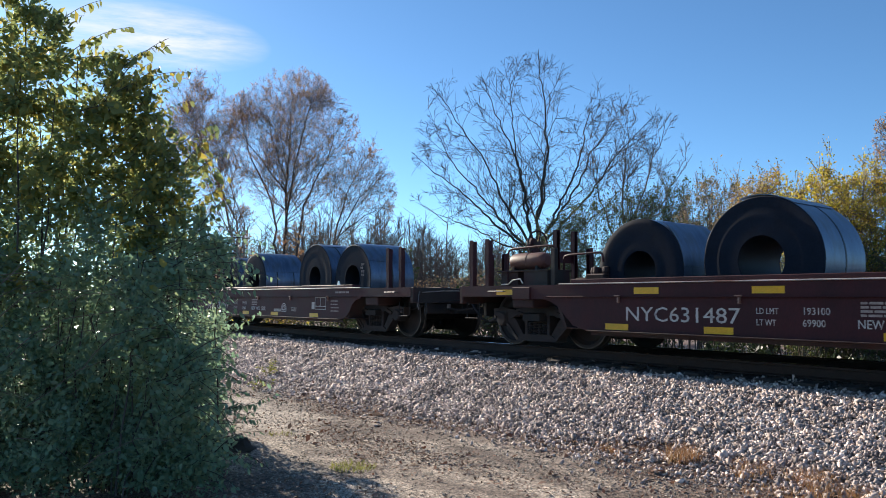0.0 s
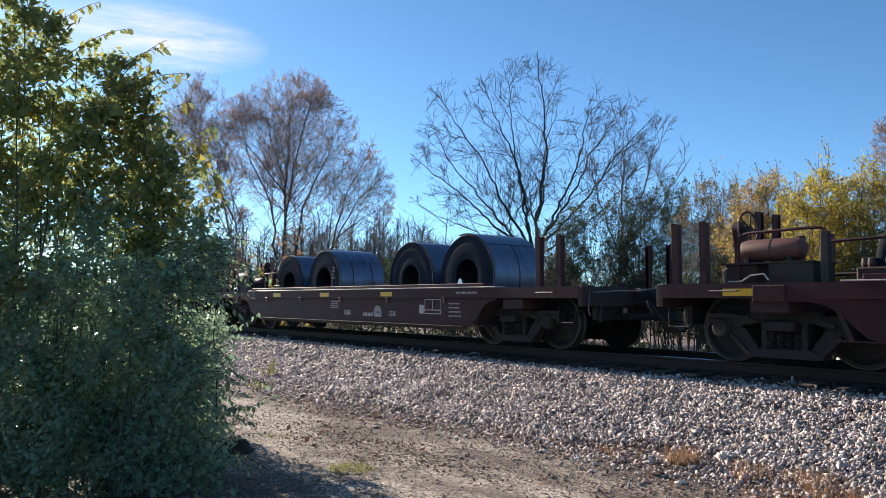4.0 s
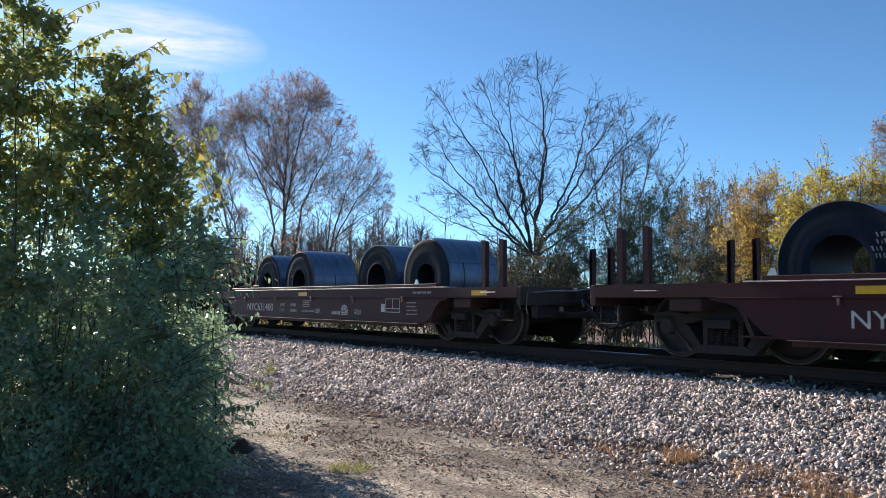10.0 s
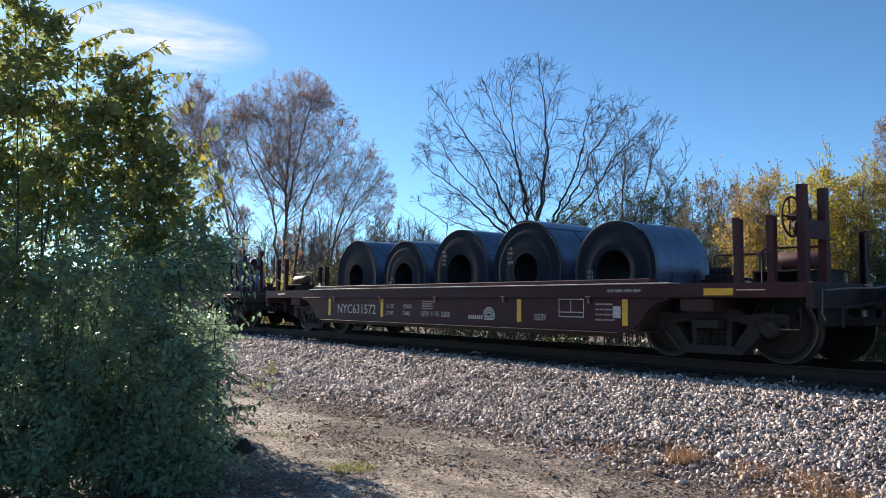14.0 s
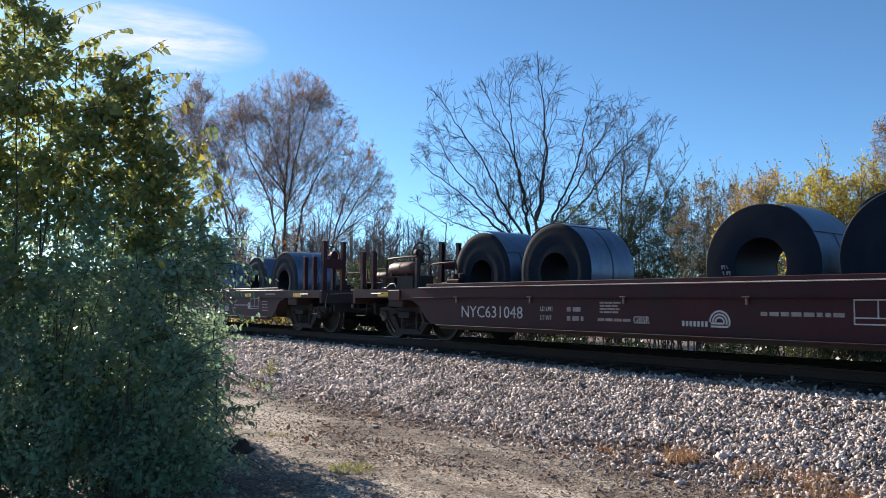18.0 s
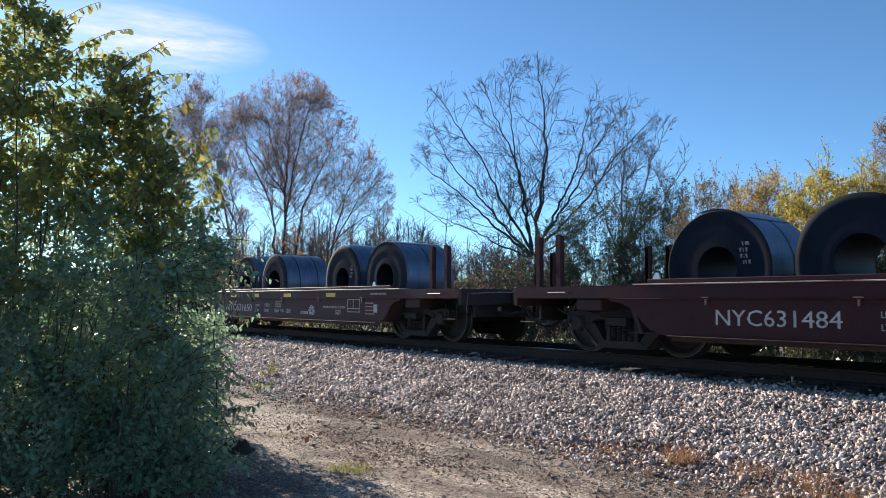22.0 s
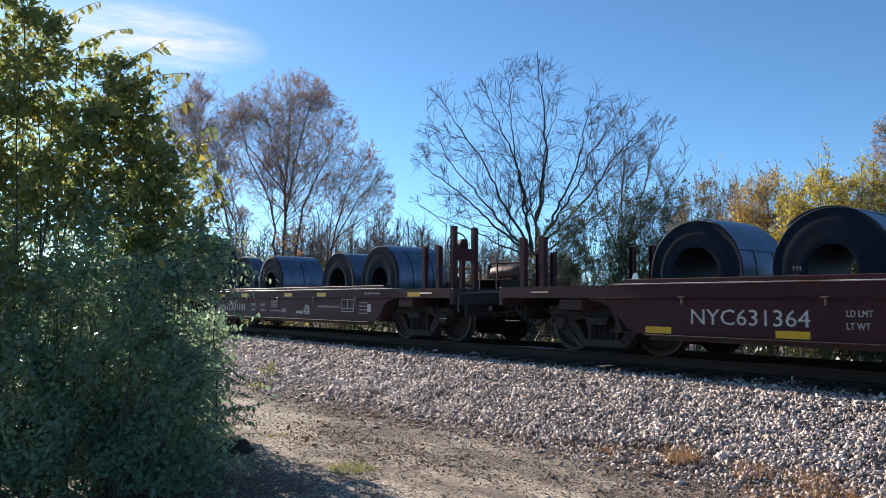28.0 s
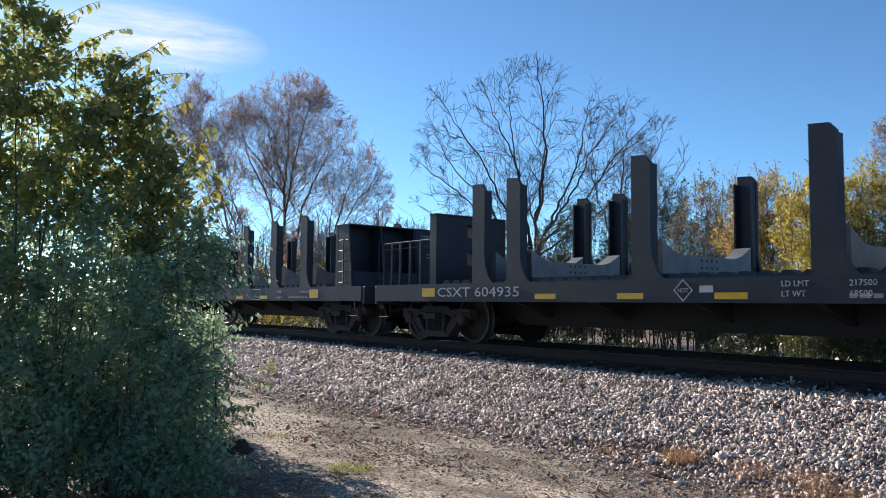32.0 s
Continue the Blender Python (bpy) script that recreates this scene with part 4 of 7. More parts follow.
def steel_coil(radius, width, bore, lap, seed):
    """A coil of hot rolled strip lying on its side across the car: its axis runs along y, the centre is the origin."""
    rng = random.Random(seed)
    coil = thing("steel_coil", "dark blue-grey coil of hot rolled steel strip lying in a trough", "steel coil", group="coils on the cars")
    h = width / 2
    n = 56
    s = Solid()
    # outer wrap, a few laps telescoped out of the end faces, the bore
    end = []
    k = 7
    loose = rng.choice((1, 2, 9, 9, 9))
    for i in range(k + 1):
        r = radius - 0.012 - (radius - bore - 0.012) * i / k
        end.append((r, rng.uniform(-0.002, 0.004) + (0.012 if i == loose else 0)))
    prof = [(radius, -h + 0.01)] + [(r, -h + o) for r, o in end] + [(bore, -h + 0.02)] + [(bore, h - 0.02)] + [(r, h - o) for r, o in reversed(end)] + [(radius, h - 0.01)]
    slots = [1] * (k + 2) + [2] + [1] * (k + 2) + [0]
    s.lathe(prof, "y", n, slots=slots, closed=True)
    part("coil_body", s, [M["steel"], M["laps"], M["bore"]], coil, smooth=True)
    s = Solid()
    for y in ([0.0] if rng.random() < 0.6 else [-h * 0.4, h * 0.45]):
        s.lathe([(radius + 0.001, y - 0.016), (radius + 0.005, y - 0.016), (radius + 0.005, y + 0.016), (radius + 0.001, y + 0.016)], "y", n)
    part("band", s, M["band"], coil, "thin dark steel band", smooth=True)
    if rng.random() < 0.4:
        s, a = Solid(), radians(rng.choice((-60, 20, 150, 200)))
        for j in range(4):
            x0, z0 = (bore + 0.16) * math.cos(a) + rng.uniform(-0.03, 0.03), (bore + 0.16) * math.sin(a) + 0.14 - 0.085 * j
            for i in range(3):
                x1 = x0 - 0.06 + 0.045 * i
                s.add([(x1, -h - 0.006, z0), (x1 + 0.014, -h - 0.006, z0), (x1 + rng.uniform(-0.01, 0.035), -h - 0.006, z0 + 0.06), (x1 + rng.uniform(-0.03, 0.0), -h - 0.006, z0 + 0.055)], [(0, 1, 2, 3)])
        part("chalk_mark", s, M["faint"], coil, "pale chalk strokes")
    # the loose tail of the outermost lap
    a0, span = radians(lap), radians(rng.uniform(38, 75))
    s = Solid()
    v, m = [], 12
    for i in range(m + 1):
        a = a0 - span * i / m
        r = radius + 0.004 + 0.035 * (1 - i / m) ** 1.5
        for rr in (r, r + 0.006):
            for y in (-h + 0.01, h - 0.01):
                v.append((rr * math.cos(a), y, rr * math.sin(a)))
    f = []
    for i in range(m):
        o = 4 * i
        f += [(o, o + 1, o + 5, o + 4), (o + 2, o + 6, o + 7, o + 3), (o, o + 4, o + 6, o + 2), (o + 1, o + 3, o + 7, o + 5)]
    f += [(0, 2, 3, 1), (4 * m, 4 * m + 1, 4 * m + 3, 4 * m + 2)]
    s.add(v, f)
    part("outer_lap", s, M["steel"], coil, "sprung end of the outermost lap", smooth=True)
    return coil


TRAIN = []   # (thing, place along the train, height)


def load_car(index, slack, car, coils):
    """Puts a car into the train, and its coils into its troughs."""
    x = -CAR * index + slack
    TRAIN.append((car, x, RAIL_TOP))
    for j, (cx, top) in enumerate(coils):
        r = (top - 0.33) / 2.155
        width = 1.26 + 0.14 * ((index * 7 + j * 5) % 5 - 2) / 2
        coil = steel_coil(r, width, 0.34 + 0.035 * ((index + j) % 3 - 1), 60 + 25 * ((index * 3 + j * 2) % 4), index * 10 + j)
        TRAIN.append((coil, x + cx, RAIL_TOP + 0.33 + 1.155 * r))



HIGH = (-3.1, -0.6, 2.0)
FOUR = (-4.11, -2.15, 1.68, 3.58)
FIVE = (-4.08, -2.1, -0.16, 1.74, 3.74)


def tops(places, *heights):
    return list(zip(places, heights))


load_car(0, 0.0, coil_car("631487", "193100", "69900", "10-9", "G52V", True, (-3.75, -2.1, 0.1), upper=(-3.2, -1.4), spread=1.62), tops((-4.05, -2.03), 2.07, 2.22))
load_car(1, -0.05, coil_car("631397", "193500", "69500", "10-93", "G52U", True, (-2.8, -0.73, 1.1, 3.24)), tops(FOUR, 2.12, 2.13, 2.22, 2.11))
load_car(2, 0.0, coil_car("631421", "", "", "", "G52U", True, (4.2,), upper=(-1.8, -0.6, 1.3)), tops(FOUR, 2.06, 2.01, 2.22, 1.98))
load_car(3, 0.0, coil_car("631386", "193400", "69600", "10-93", "G52U", True, upper=(-3.0, -0.5, 0.3, 2.9)), tops(FIVE, 2.03, 2.15, 2.06, 2.16, 1.99))
load_car(4, 0.05, coil_car("", brake_left=True, upper=HIGH), tops(FOUR, 2.03, 2.07, 2.07, 2.11))
load_car(5, 0.1, coil_car("631303", "193200", "69800", "09-93", "G52U", False, upper=(-3.0, -0.5)), tops(FOUR, 2.12, 2.16, 2.14, 2.08))
load_car(6, 0.12, coil_car("631023", "", "", "", "", True, upper=(3.2,), cover_words=True), tops(FIVE, 2.09, 2.12, 2.11, 2.13, 2.10))
load_car(7, 0.15, coil_car("631250", "", "", "", "G52U", False, upper=(-3.5, -2.0, -0.4, 1.6)), tops(FOUR, 2.14, 2.13, 2.13, 2.14))
load_car(8, 0.1, coil_car("631317", "", "", "", "G52U", False, upper=(-3.3, 0.2, 1.7, 2.7)), tops(FOUR, 2.06, 2.09, 2.15, 1.98))
load_car(9, 0.0, coil_car("631400", "", "", "", "G52U", True, upper=(-0.3, 6.3)), tops(FOUR, 2.08, 2.08, 2.06, 2.08))
load_car(10, 0.05, coil_car("631337", "193200", "69800", "09-93", "G52U", True, upper=(-3.15, -1.15, 0.85, 2.75), small=True), tops(FIVE, 2.10, 2.07, 2.13, 2.15, 2.13))
load_car(11, 0.12, coil_car("631083", "", "", "", "", True, (-3.0, -1.0, 0.65, 2.75, 4.25), cover_words=True), tops((-4.2, -2.15, 1.58, 3.45), 1.98, 1.98, 2.19, 2.03))
load_car(12, 0.15, coil_car("631572", "192600", "70400", "11-95", "G52V", False, upright=(-3.95, -1.75, 2.4, 4.6)), tops(FIVE, 2.22, 2.09, 2.21, 2.22, 2.08))
load_car(13, -0.1, coil_car("", brake_left=False, upper=HIGH), tops(FOUR, 2.05, 2.07, 2.11, 2.15))
load_car(14, -0.3, coil_car("631330", "", "", "", "G52U", False, (-0.9, 1.2, 4.1)), tops(FOUR, 1.98, 1.98, 2.12, 2.19))
load_car(15, -0.2, coil_car("631048", "", "", "", "", True, upper=(6.3,), cover_words=True), tops(FOUR, 2.12, 2.15, 2.13, 2.17))
load_car(16, -0.2, coil_car("631268", "", "", "", "G52U", False, upper=(-3.4, -1.6, 1.2, 3.2), cover_words=True), tops(FOUR, 2.19, 2.12, 2.07, 2.13))
load_car(17, -0.05, coil_car("631135", "", "", "", "", False, upper=(-2.5, -0.2, 2.5), cover_words=True), tops(FOUR, 2.09, 2.11, 2.12, 2.14))
load_car(18, -0.03, coil_car("631484", "", "", "", "G52V", False, upper=(2.0,)), tops(FOUR, 2.10, 2.15, 2.15, 2.22))
load_car(19, 0.0, coil_car("631650", "192900", "70100", "1-96", "G52V", True, upper=(-3.0, -1.5, 0.4, 2.6), spread=1.62, cover_words=True), tops(FOUR, 2.13, 2.11, 2.15, 2.15))
load_car(20, 0.07, coil_car("631678", "192500", "70100", "1-96", "G52V", True, small=True, tapes= (-2.5, -0.6, 1.7, 3.9), spread=1.62, cover_words=True), tops(FOUR, 2.12, 2.19, 2.22, 2.14))
load_car(21, 0.08, coil_car("631454", "193100", "69900", "10-95", "G52V", True, (-3.3, -1.0, 1.3, 3.7), spread=1.62, cover_words=True), tops(FOUR, 2.15, 2.16, 2.25, 2.23))
load_car(22, 0.0, coil_car("", brake_left=False, upper=HIGH), tops(FOUR, 2.03, 2.07, 2.11, 2.07))
load_car(23, -0.1, coil_car("631364", "", "", "", "G52U", False, (-4.1, -2.2, 0.8, 3.6), cover_words=True), tops(FOUR, 1.98, 2.00, 2.25, 2.19))
load_car(24, 0.05, coil_car("631104", "", "", "", "", False, upper=(-3.6, -2.0, 0.7, 2.4), cover_words=True), tops(FOUR, 2.12, 2.06, 1.98, 2.05))



# ---- the covered car and the flat cars at the end ----
M["faded"] = surface("faded yellow paint", (0.4, 0.28, 0.1), (0.48, 0.34, 0.12), 7.0, 0.7, 0, 0.0, 60)
M["lemon"] = surface("yellow stencil", (0.5, 0.36, 0.08), (0.62, 0.47, 0.12), 7.0, 0.7, 0, 0.0, 60)


def word(car, text, height, x, y, z, mat="white", wide=1.0, turn=0, name="lettering", label=""):
    me = letters(text, height, stretch=wide)
    me.materials.append(M[mat])
    return part(name, me, None, car, label, pose(x, y, z, 0, 0, turn))


def plaque(car, x, z, w, h, y, mat="yellow", name="reflective_tape", label="yellow reflective strip"):
    part(name, Solid().box(-w / 2, w / 2, -0.0015, 0.0015, -h / 2, h / 2), M[mat], car, label, pose(x, y, z))


def covered_car():
    car = thing("covered_coil_car", "dark coil car under a dusty tan arched steel hood", "railway car", group="cars of the passing train")
    # the arched hood: a shell with bulged skirt panels and flat ends
    s = Solid()
    xs = [-5.56 + 11.12 * i / 96 for i in range(97)]
    ring = [(-1.47, 1.42), (-1.47, 1.8), (-1.44, 2.2)] + [(-1.42 * math.cos(radians(a)), 2.2 + 1.04 * math.sin(radians(a))) for a in range(10, 171, 10)] + [(1.44, 2.2), (1.47, 1.8), (1.47, 1.42)]
    v, slots, f = [], [], []
    for x in xs:
        for j, (y, z) in enumerate(ring):
            dent = 0.0
            if j in (1, len(ring) - 2):
                dent = 0.06 * abs(math.sin((x + 5.56) * math.pi / 1.39)) + 0.05 * noise.noise((x * 2.6, j, 0))
            if j in (2, len(ring) - 3):
                dent = 0.03 * abs(math.sin((x + 5.2) * math.pi / 1.2)) + 0.03 * noise.noise((x * 3.1, j, 4))
            v.append((x, y - math.copysign(dent, y), z))
    n = len(ring)
    for i in range(len(xs) - 1):
        for j in range(n - 1):
            f.append((i * n + j, (i + 1) * n + j, (i + 1) * n + j + 1, i * n + j + 1))
            slots.append(1 if j < 2 or j > n - 4 else 0)
    s.v, s.f, s.k = v, f, slots
    hood = part("hood", s, [M["hood"], M["hood_low"]], car, smooth=True)
    for k in (-1, 1):
        e = Solid().prism([(y * 0.995, z - 0.004) for y, z in ring], "x", k * 5.56 - 0.012, k * 5.56 + 0.012)
        part("end_plate", e, M["black_paint"], hood, "dark flat hood end")
        e = Solid().tube([(k * 5.57, y * 1.005, z + 0.003) for y, z in ring], 0.022, 6)
        part("end_rim", e, M["black_paint"], hood)
    for y in (-1.46, 1.46):
        part("seam_rail", Solid().tube([(-5.5, y, 2.2), (5.5, y, 2.2)], 0.022, 6), M["hood"], hood)
        for i in range(9):
            x = -4.86 + i * 1.2
            part("seam_hook", Solid().box(x - 0.05, x + 0.05, y - 0.03, y + 0.03, 2.16, 2.23, 0.01).tube([(x, y * 1.01, 2.19), (x + 0.14, y * 1.03, 2.12), (x + 0.34, y * 1.025, 2.09)], 0.017, 5), M["black_paint"], hood)
    for x in (-3.2, -0.9, 1.5, 3.9):
        rib = Solid().tube([(x, y * 1.004, z + 0.002) for y, z in ring[2:-2]], 0.012, 5)
        part("hoop", rib, M["hood_low"], hood)
    part("ridge_rail", Solid().box(-3.0, 3.3, -0.16, 0.16, 3.225, 3.42, 0.01), M["black_paint"], hood, "dark walkway rail along the ridge")
    s = Solid()
    for x in (-0.62, -0.2):
        s.tube([(x - 0.2, 0, 3.29), (x - 0.19, 0, 3.68), (x - 0.1, 0, 3.84), (x, 0, 3.88), (x + 0.1, 0, 3.84), (x + 0.19, 0, 3.68), (x + 0.2, 0, 3.29)], 0.075, 8)
    s.prism([(-1.15, 3.29), (0.35, 3.29), (0.1, 3.45), (-0.9, 3.45)], "y", -0.06, 0.06)
    part("lifting_eye", s, M["black_paint"], hood, "twin lifting hoops")
    for x, k in ((-3.1, 1), (3.0, 1)):
        s = Solid()
        a, b = (x - 0.1, -0.95, 3.3), (x + 0.1, -1.3, 2.62)
        s.tube([a, b], 0.04, 6).tube([(x + 0.2, -0.5, 3.46), (x + 0.32, -0.75, 3.06)], 0.035, 6)
        s.tube([a, (x + 0.45, -0.6, 3.28), (x + 1.0, -0.1, 3.26)], 0.042, 6).tube([b, (x + 0.2, -0.78, 3.3)], 0.022, 6)
        s.tube([(x + 0.32, -0.75, 3.06), (x + 0.7, -0.62, 3.14)], 0.02, 6)
        # the frame's cast shadow on the hood, built as dark bars
        s.tube([b, (x + 0.75, -1.12, 2.88), (x + 1.3, -0.8, 3.12)], 0.03, 6).tube([b, (x + 0.9, -1.4, 2.5), (x + 1.9, -1.44, 2.38)], 0.03, 6).tube([(x + 0.55, -0.5, 3.24), (x + 1.2, -1.05, 2.94), (x + 1.9, -1.44, 2.4)], 0.026, 6)
        part("guide_bracket", s, M["black_paint"], hood, "welded black guide frame with bars for its cast shadow")
    # the body below
    s = Solid().box(-5.65, 5.65, -1.42, -1.40, 1.06, 1.42).box(-5.65, 5.65, 1.40, 1.42, 1.06, 1.42)
    part("body_side", s, M["black_paint"], car)
    part("body_ledge", Solid().box(-5.7, 5.7, -1.5, 1.5, 1.385, 1.42, 0.005), M["black_paint"], car)
    for y in (-1, 1):
        part("side_sill", Solid().prism([(y * 1.5, 0.72), (y * 1.5, 1.03), (y * 1.42, 1.03), (y * 1.42, 0.72)], "x", -6.25, 6.25), M["black_paint"], car)
        # the edge's bright highlight comes from its pale colour
        part("walk_edge", Solid().box(-6.25, 6.25, min(y * 1.56, y * 1.3), max(y * 1.56, y * 1.3), 1.031, 1.058, 0.005), M["scraped"], car, "worn walkway edge, the light it catches put into its colour")
        part("lower_sill", Solid().box(-3.4, 3.4, y * 1.44 - 0.02, y * 1.44 + 0.02, 0.62, 0.719, 0.01), M["under"], car)
        for i in range(14):
            x = -5.4 + i * 0.83
            if -5.3 < x < -1.0 and y < 0:
                continue
            part("sill_rib", Solid().box(x - 0.02, x + 0.02, min(y * 1.42, y * 1.5), max(y * 1.42, y * 1.5), 1.059, 1.384), M["black_paint"], car)
    part("floor", Solid().box(-6.3, 6.3, -1.41, 1.41, 0.86, 1.0), M["under"], car)
    for k in (-1, 1):
        part("body_end", Solid().box(k * 5.62 - 0.03, k * 5.62 + 0.03, -1.4, 1.4, 1.0, 1.42), M["black_paint"], car)
        part("end_sill", Solid().box(k * 6.28 - 0.06, k * 6.28 + 0.06, -1.48, 1.48, 0.7, 1.03, 0.015), M["black_paint"], car)
        part("bolster_beam", Solid().box(k * 4.65 - 0.25, k * 4.65 + 0.25, -1.4, 1.4, 0.66, 0.86, 0.02), M["under"], car)
    part("center_sill", Solid().box(-6.3, 6.3, -0.25, 0.25, 0.55, 0.86, 0.01), M["under"], car)
    part("air_tank", Solid().lathe([(0, -0.5), (0.14, -0.48), (0.2, -0.4), (0.2, 0.4), (0.14, 0.48), (0, 0.5)], "x", 18, at=(0.1, -0.95, 0.56)), M["under"], car, smooth=True)
    part("brake_rod", Solid().tube([(-4, -0.4, 0.5), (4, -0.4, 0.5)], 0.022, 6), M["under"], car)
    part("valve_box", Solid().box(-2.2, -1.7, -1.2, -0.7, 0.5, 0.8, 0.02), M["under"], car)
    add_running_gear(car, (-4.65, 4.65), (-6.95, 6.95), (-5.95, 5.95))
    word(car, "CSXT", 0.19, 5.5745, -0.45, 2.62, "lemon", 0.95, 90)
    word(car, "CSXT", 0.1, 5.5745, 0.1, 1.66, "lemon", 0.9, 90)
    word(car, "CSXT 495654", 0.2, -4.2, -1.4215, 1.16, "faded", 1.2, name="car_number", label="stencilled car number")
    word(car, "LD LMT", 0.075, -1.95, -1.4215, 1.28, "lemon", 0.8)
    word(car, "LT WT", 0.075, -1.95, -1.4215, 1.14, "lemon", 0.8)
    part("stencil_box", WORDS["box"], None, car, at=pose(4.1, -1.4225, 1.11))
    part("patch", PATCH, None, car, at=pose(3.3, -1.4225, 1.24))
    part("stencil", WORDS["small_b"], None, car, at=pose(1.75, -1.4225, 1.31))
    part("stencil", WORDS["small_b"], None, car, at=pose(4.9, -1.4225, 1.31))
    part("sign_frame", WORDS["box"], None, car, at=pose(0.38, -1.4225, 1.1))
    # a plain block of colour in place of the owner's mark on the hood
    def on_hood(x, a):
        return (x, -1.4235 * math.cos(radians(a)), 2.2 + 1.0435 * math.sin(radians(a)))

    for k, (x0, r, turn) in enumerate(((-0.5, 0.21, (50, 310)), (-0.08, 0.19, (0, 360)), (0.34, 0.21, (230, 490)))):
        s, v, m = Solid(), [], 18
        for i in range(m + 1):
            w = radians(turn[0] + (turn[1] - turn[0]) * i / m)
            for q in (1.0, 0.5):
                v.append(on_hood(x0 + r * q * math.cos(w), 30 + 11 * q * math.sin(w)))
        s.add(v, [(2 * i, 2 * i + 1, 2 * i + 3, 2 * i + 2) for i in range(m)])
        part("painted_mark", s, M["faded"], hood, "faded yellow painted ring")
    for x0, x1 in ((4.86, 5.5), (-5.5, -5.3)):
        part("skirt_end", Solid().box(x0, x1, -1.488, -1.474, 1.43, 2.14, 0.004), M["hood"], hood, "dusty tan end strip of the skirt")
    part("seam_chain", Solid().tube([(5.3, -1.5, 2.1), (5.32, -1.51, 1.9), (5.27, -1.51, 1.8), (5.33, -1.5, 1.62)], 0.018, 6), M["under"], hood)
    for x, z, w, h, y in ((5.2, 1.58, 0.55, 0.22, -1.4805), (-2.65, 1.57, 0.42, 0.1, -1.485), (-0.1, 1.57, 0.55, 0.1, -1.485), (1.95, 1.57, 0.5, 0.1, -1.485), (4.15, 1.57, 0.5, 0.11, -1.485)):
        plaque(hood, x, z, w, h, y - 0.01)
    for x, z, w, h in ((5.45, 1.22, 0.5, 0.19), (-5.3, 1.22, 0.4, 0.17)):
        plaque(car, x, z, w, h, -1.5025)
    for x in (-1.77, 0.32, 3.0):
        plaque(car, x, 0.89, 0.42, 0.085, -1.5025)
    return car


def flat_car(number, posts, pale, load=("", "")):
    car = thing("flat_car", "blue-black flat car with tall steel uprights and " + ("pale saddles" if pale else "rusty saddles"), "railway car", group="cars of the passing train")
    for y in (-1, 1):
        s = Solid().prism([(y * 1.5, 0.78), (y * 1.5, 1.11), (y * 1.36, 1.11), (y * 1.36, 1.08), (y * 1.46, 1.08), (y * 1.46, 0.81), (y * 1.36, 0.81), (y * 1.36, 0.78)], "x", -6.55, 6.55)
        part("side_sill", s, M["black_paint"], car)
        s = Solid()
        for i in range(32):
            x = -4.5 + i * 0.29
            s.prism([(x, 1.11), (x + 0.29, 1.11), (x + 0.2, 1.185), (x + 0.09, 1.185)], "y", min(y * 1.35, y * 1.15), max(y * 1.35, y * 1.15))
        part("rack_strip", s, M["black_paint"], car, "toothed steel rack strip")
    part("deck", Solid().box(-6.55, 6.55, -1.355, 1.355, 1.04, 1.1), M["under"], car)
    part("center_sill", Solid().prism([(-6.5, 0.62), (-4.2, 0.6), (-3.2, 0.36), (3.2, 0.36), (4.2, 0.6), (6.5, 0.62), (6.5, 1.03), (-6.5, 1.03)], "y", -0.32, 0.32), M["under"], car)
    for x in (-2.6, -0.9, 0.9, 2.6):
        part("cross_beam", Solid().prism([(-1.35, 0.82), (-0.33, 0.5), (0.33, 0.5), (1.35, 0.82), (1.35, 1.03), (-1.35, 1.03)], "x", x - 0.06, x + 0.06), M["under"], car)
    for k in (-1, 1):
        part("end_sill", Solid().box(k * 6.6 - 0.05, k * 6.6 + 0.05, -1.48, 1.48, 0.72, 1.1, 0.015), M["black_paint"], car)
    for x in posts:
        for y in (-1, 1):
            s = Solid()
            out = [(-0.16, 1.105), (0.4, 1.105), (0.28, 1.22), (0.19, 1.42), (0.17, 1.6), (0.17, 2.78), (0.08, 2.88), (-0.16, 2.9)]
            s.prism(out, "y", min(y * 1.42, y * 1.36), max(y * 1.42, y * 1.36))
            for e in (-1, 1):
                s.box(e * 0.15 - 0.012, e * 0.15 + 0.012, min(y * 1.36, y * 1.24), max(y * 1.36, y * 1.24), 1.105, 2.76)
            part("upright", s, M["black_paint"], car, at=pose(x, 0, 0))
        top = [(-1.15, 1.68)] + [(-1.15 + 0.5 * t, 1.68 - 0.2 * math.sin(t * math.pi / 2)) for t in (0.25, 0.5, 0.75, 1)] + [(1.15 - 0.5 * t, 1.68 - 0.2 * math.sin(t * math.pi / 2)) for t in (1, 0.75, 0.5, 0.25)] + [(1.15, 1.68)]
        saddle = part("saddle", Solid().prism([(1.15, 1.105), (-1.15, 1.105)] + top, "x", -0.14, 0.14), M["saddle_pale" if pale else "saddle"], car, "pale pierced steel saddle" if pale else "rust-red curved saddle", pose(x + 0.04, 0, 0))
        if pale:
            s = Solid()
            for i in range(4):
                for j in range(3):
                    s.lathe([(0.0, 0.1405), (0.022, 0.1405), (0.022, 0.1425), (0.0, 0.1425)], "x", 8, at=(0, -0.2 + 0.13 * i, 1.2 + 0.11 * j))
            part("rivet", s, M["under"], saddle, "rows of dark bolt holes")
    # a pierced wall at one end, a gusseted wall with ladder at the other
    s = Solid()
    for y0, y1 in ((-1.4, -0.62), (-0.5, 0.4)):
        s.box(-4.82, -4.62, y0, y1, 1.105, 2.45)
    for z0, z1 in ((1.105, 1.5), (1.78, 2.05), (2.3, 2.45)):
        for y0, y1 in ((-0.62, -0.5),):
            s.box(-4.82, -4.62, y0, y1, z0, z1)
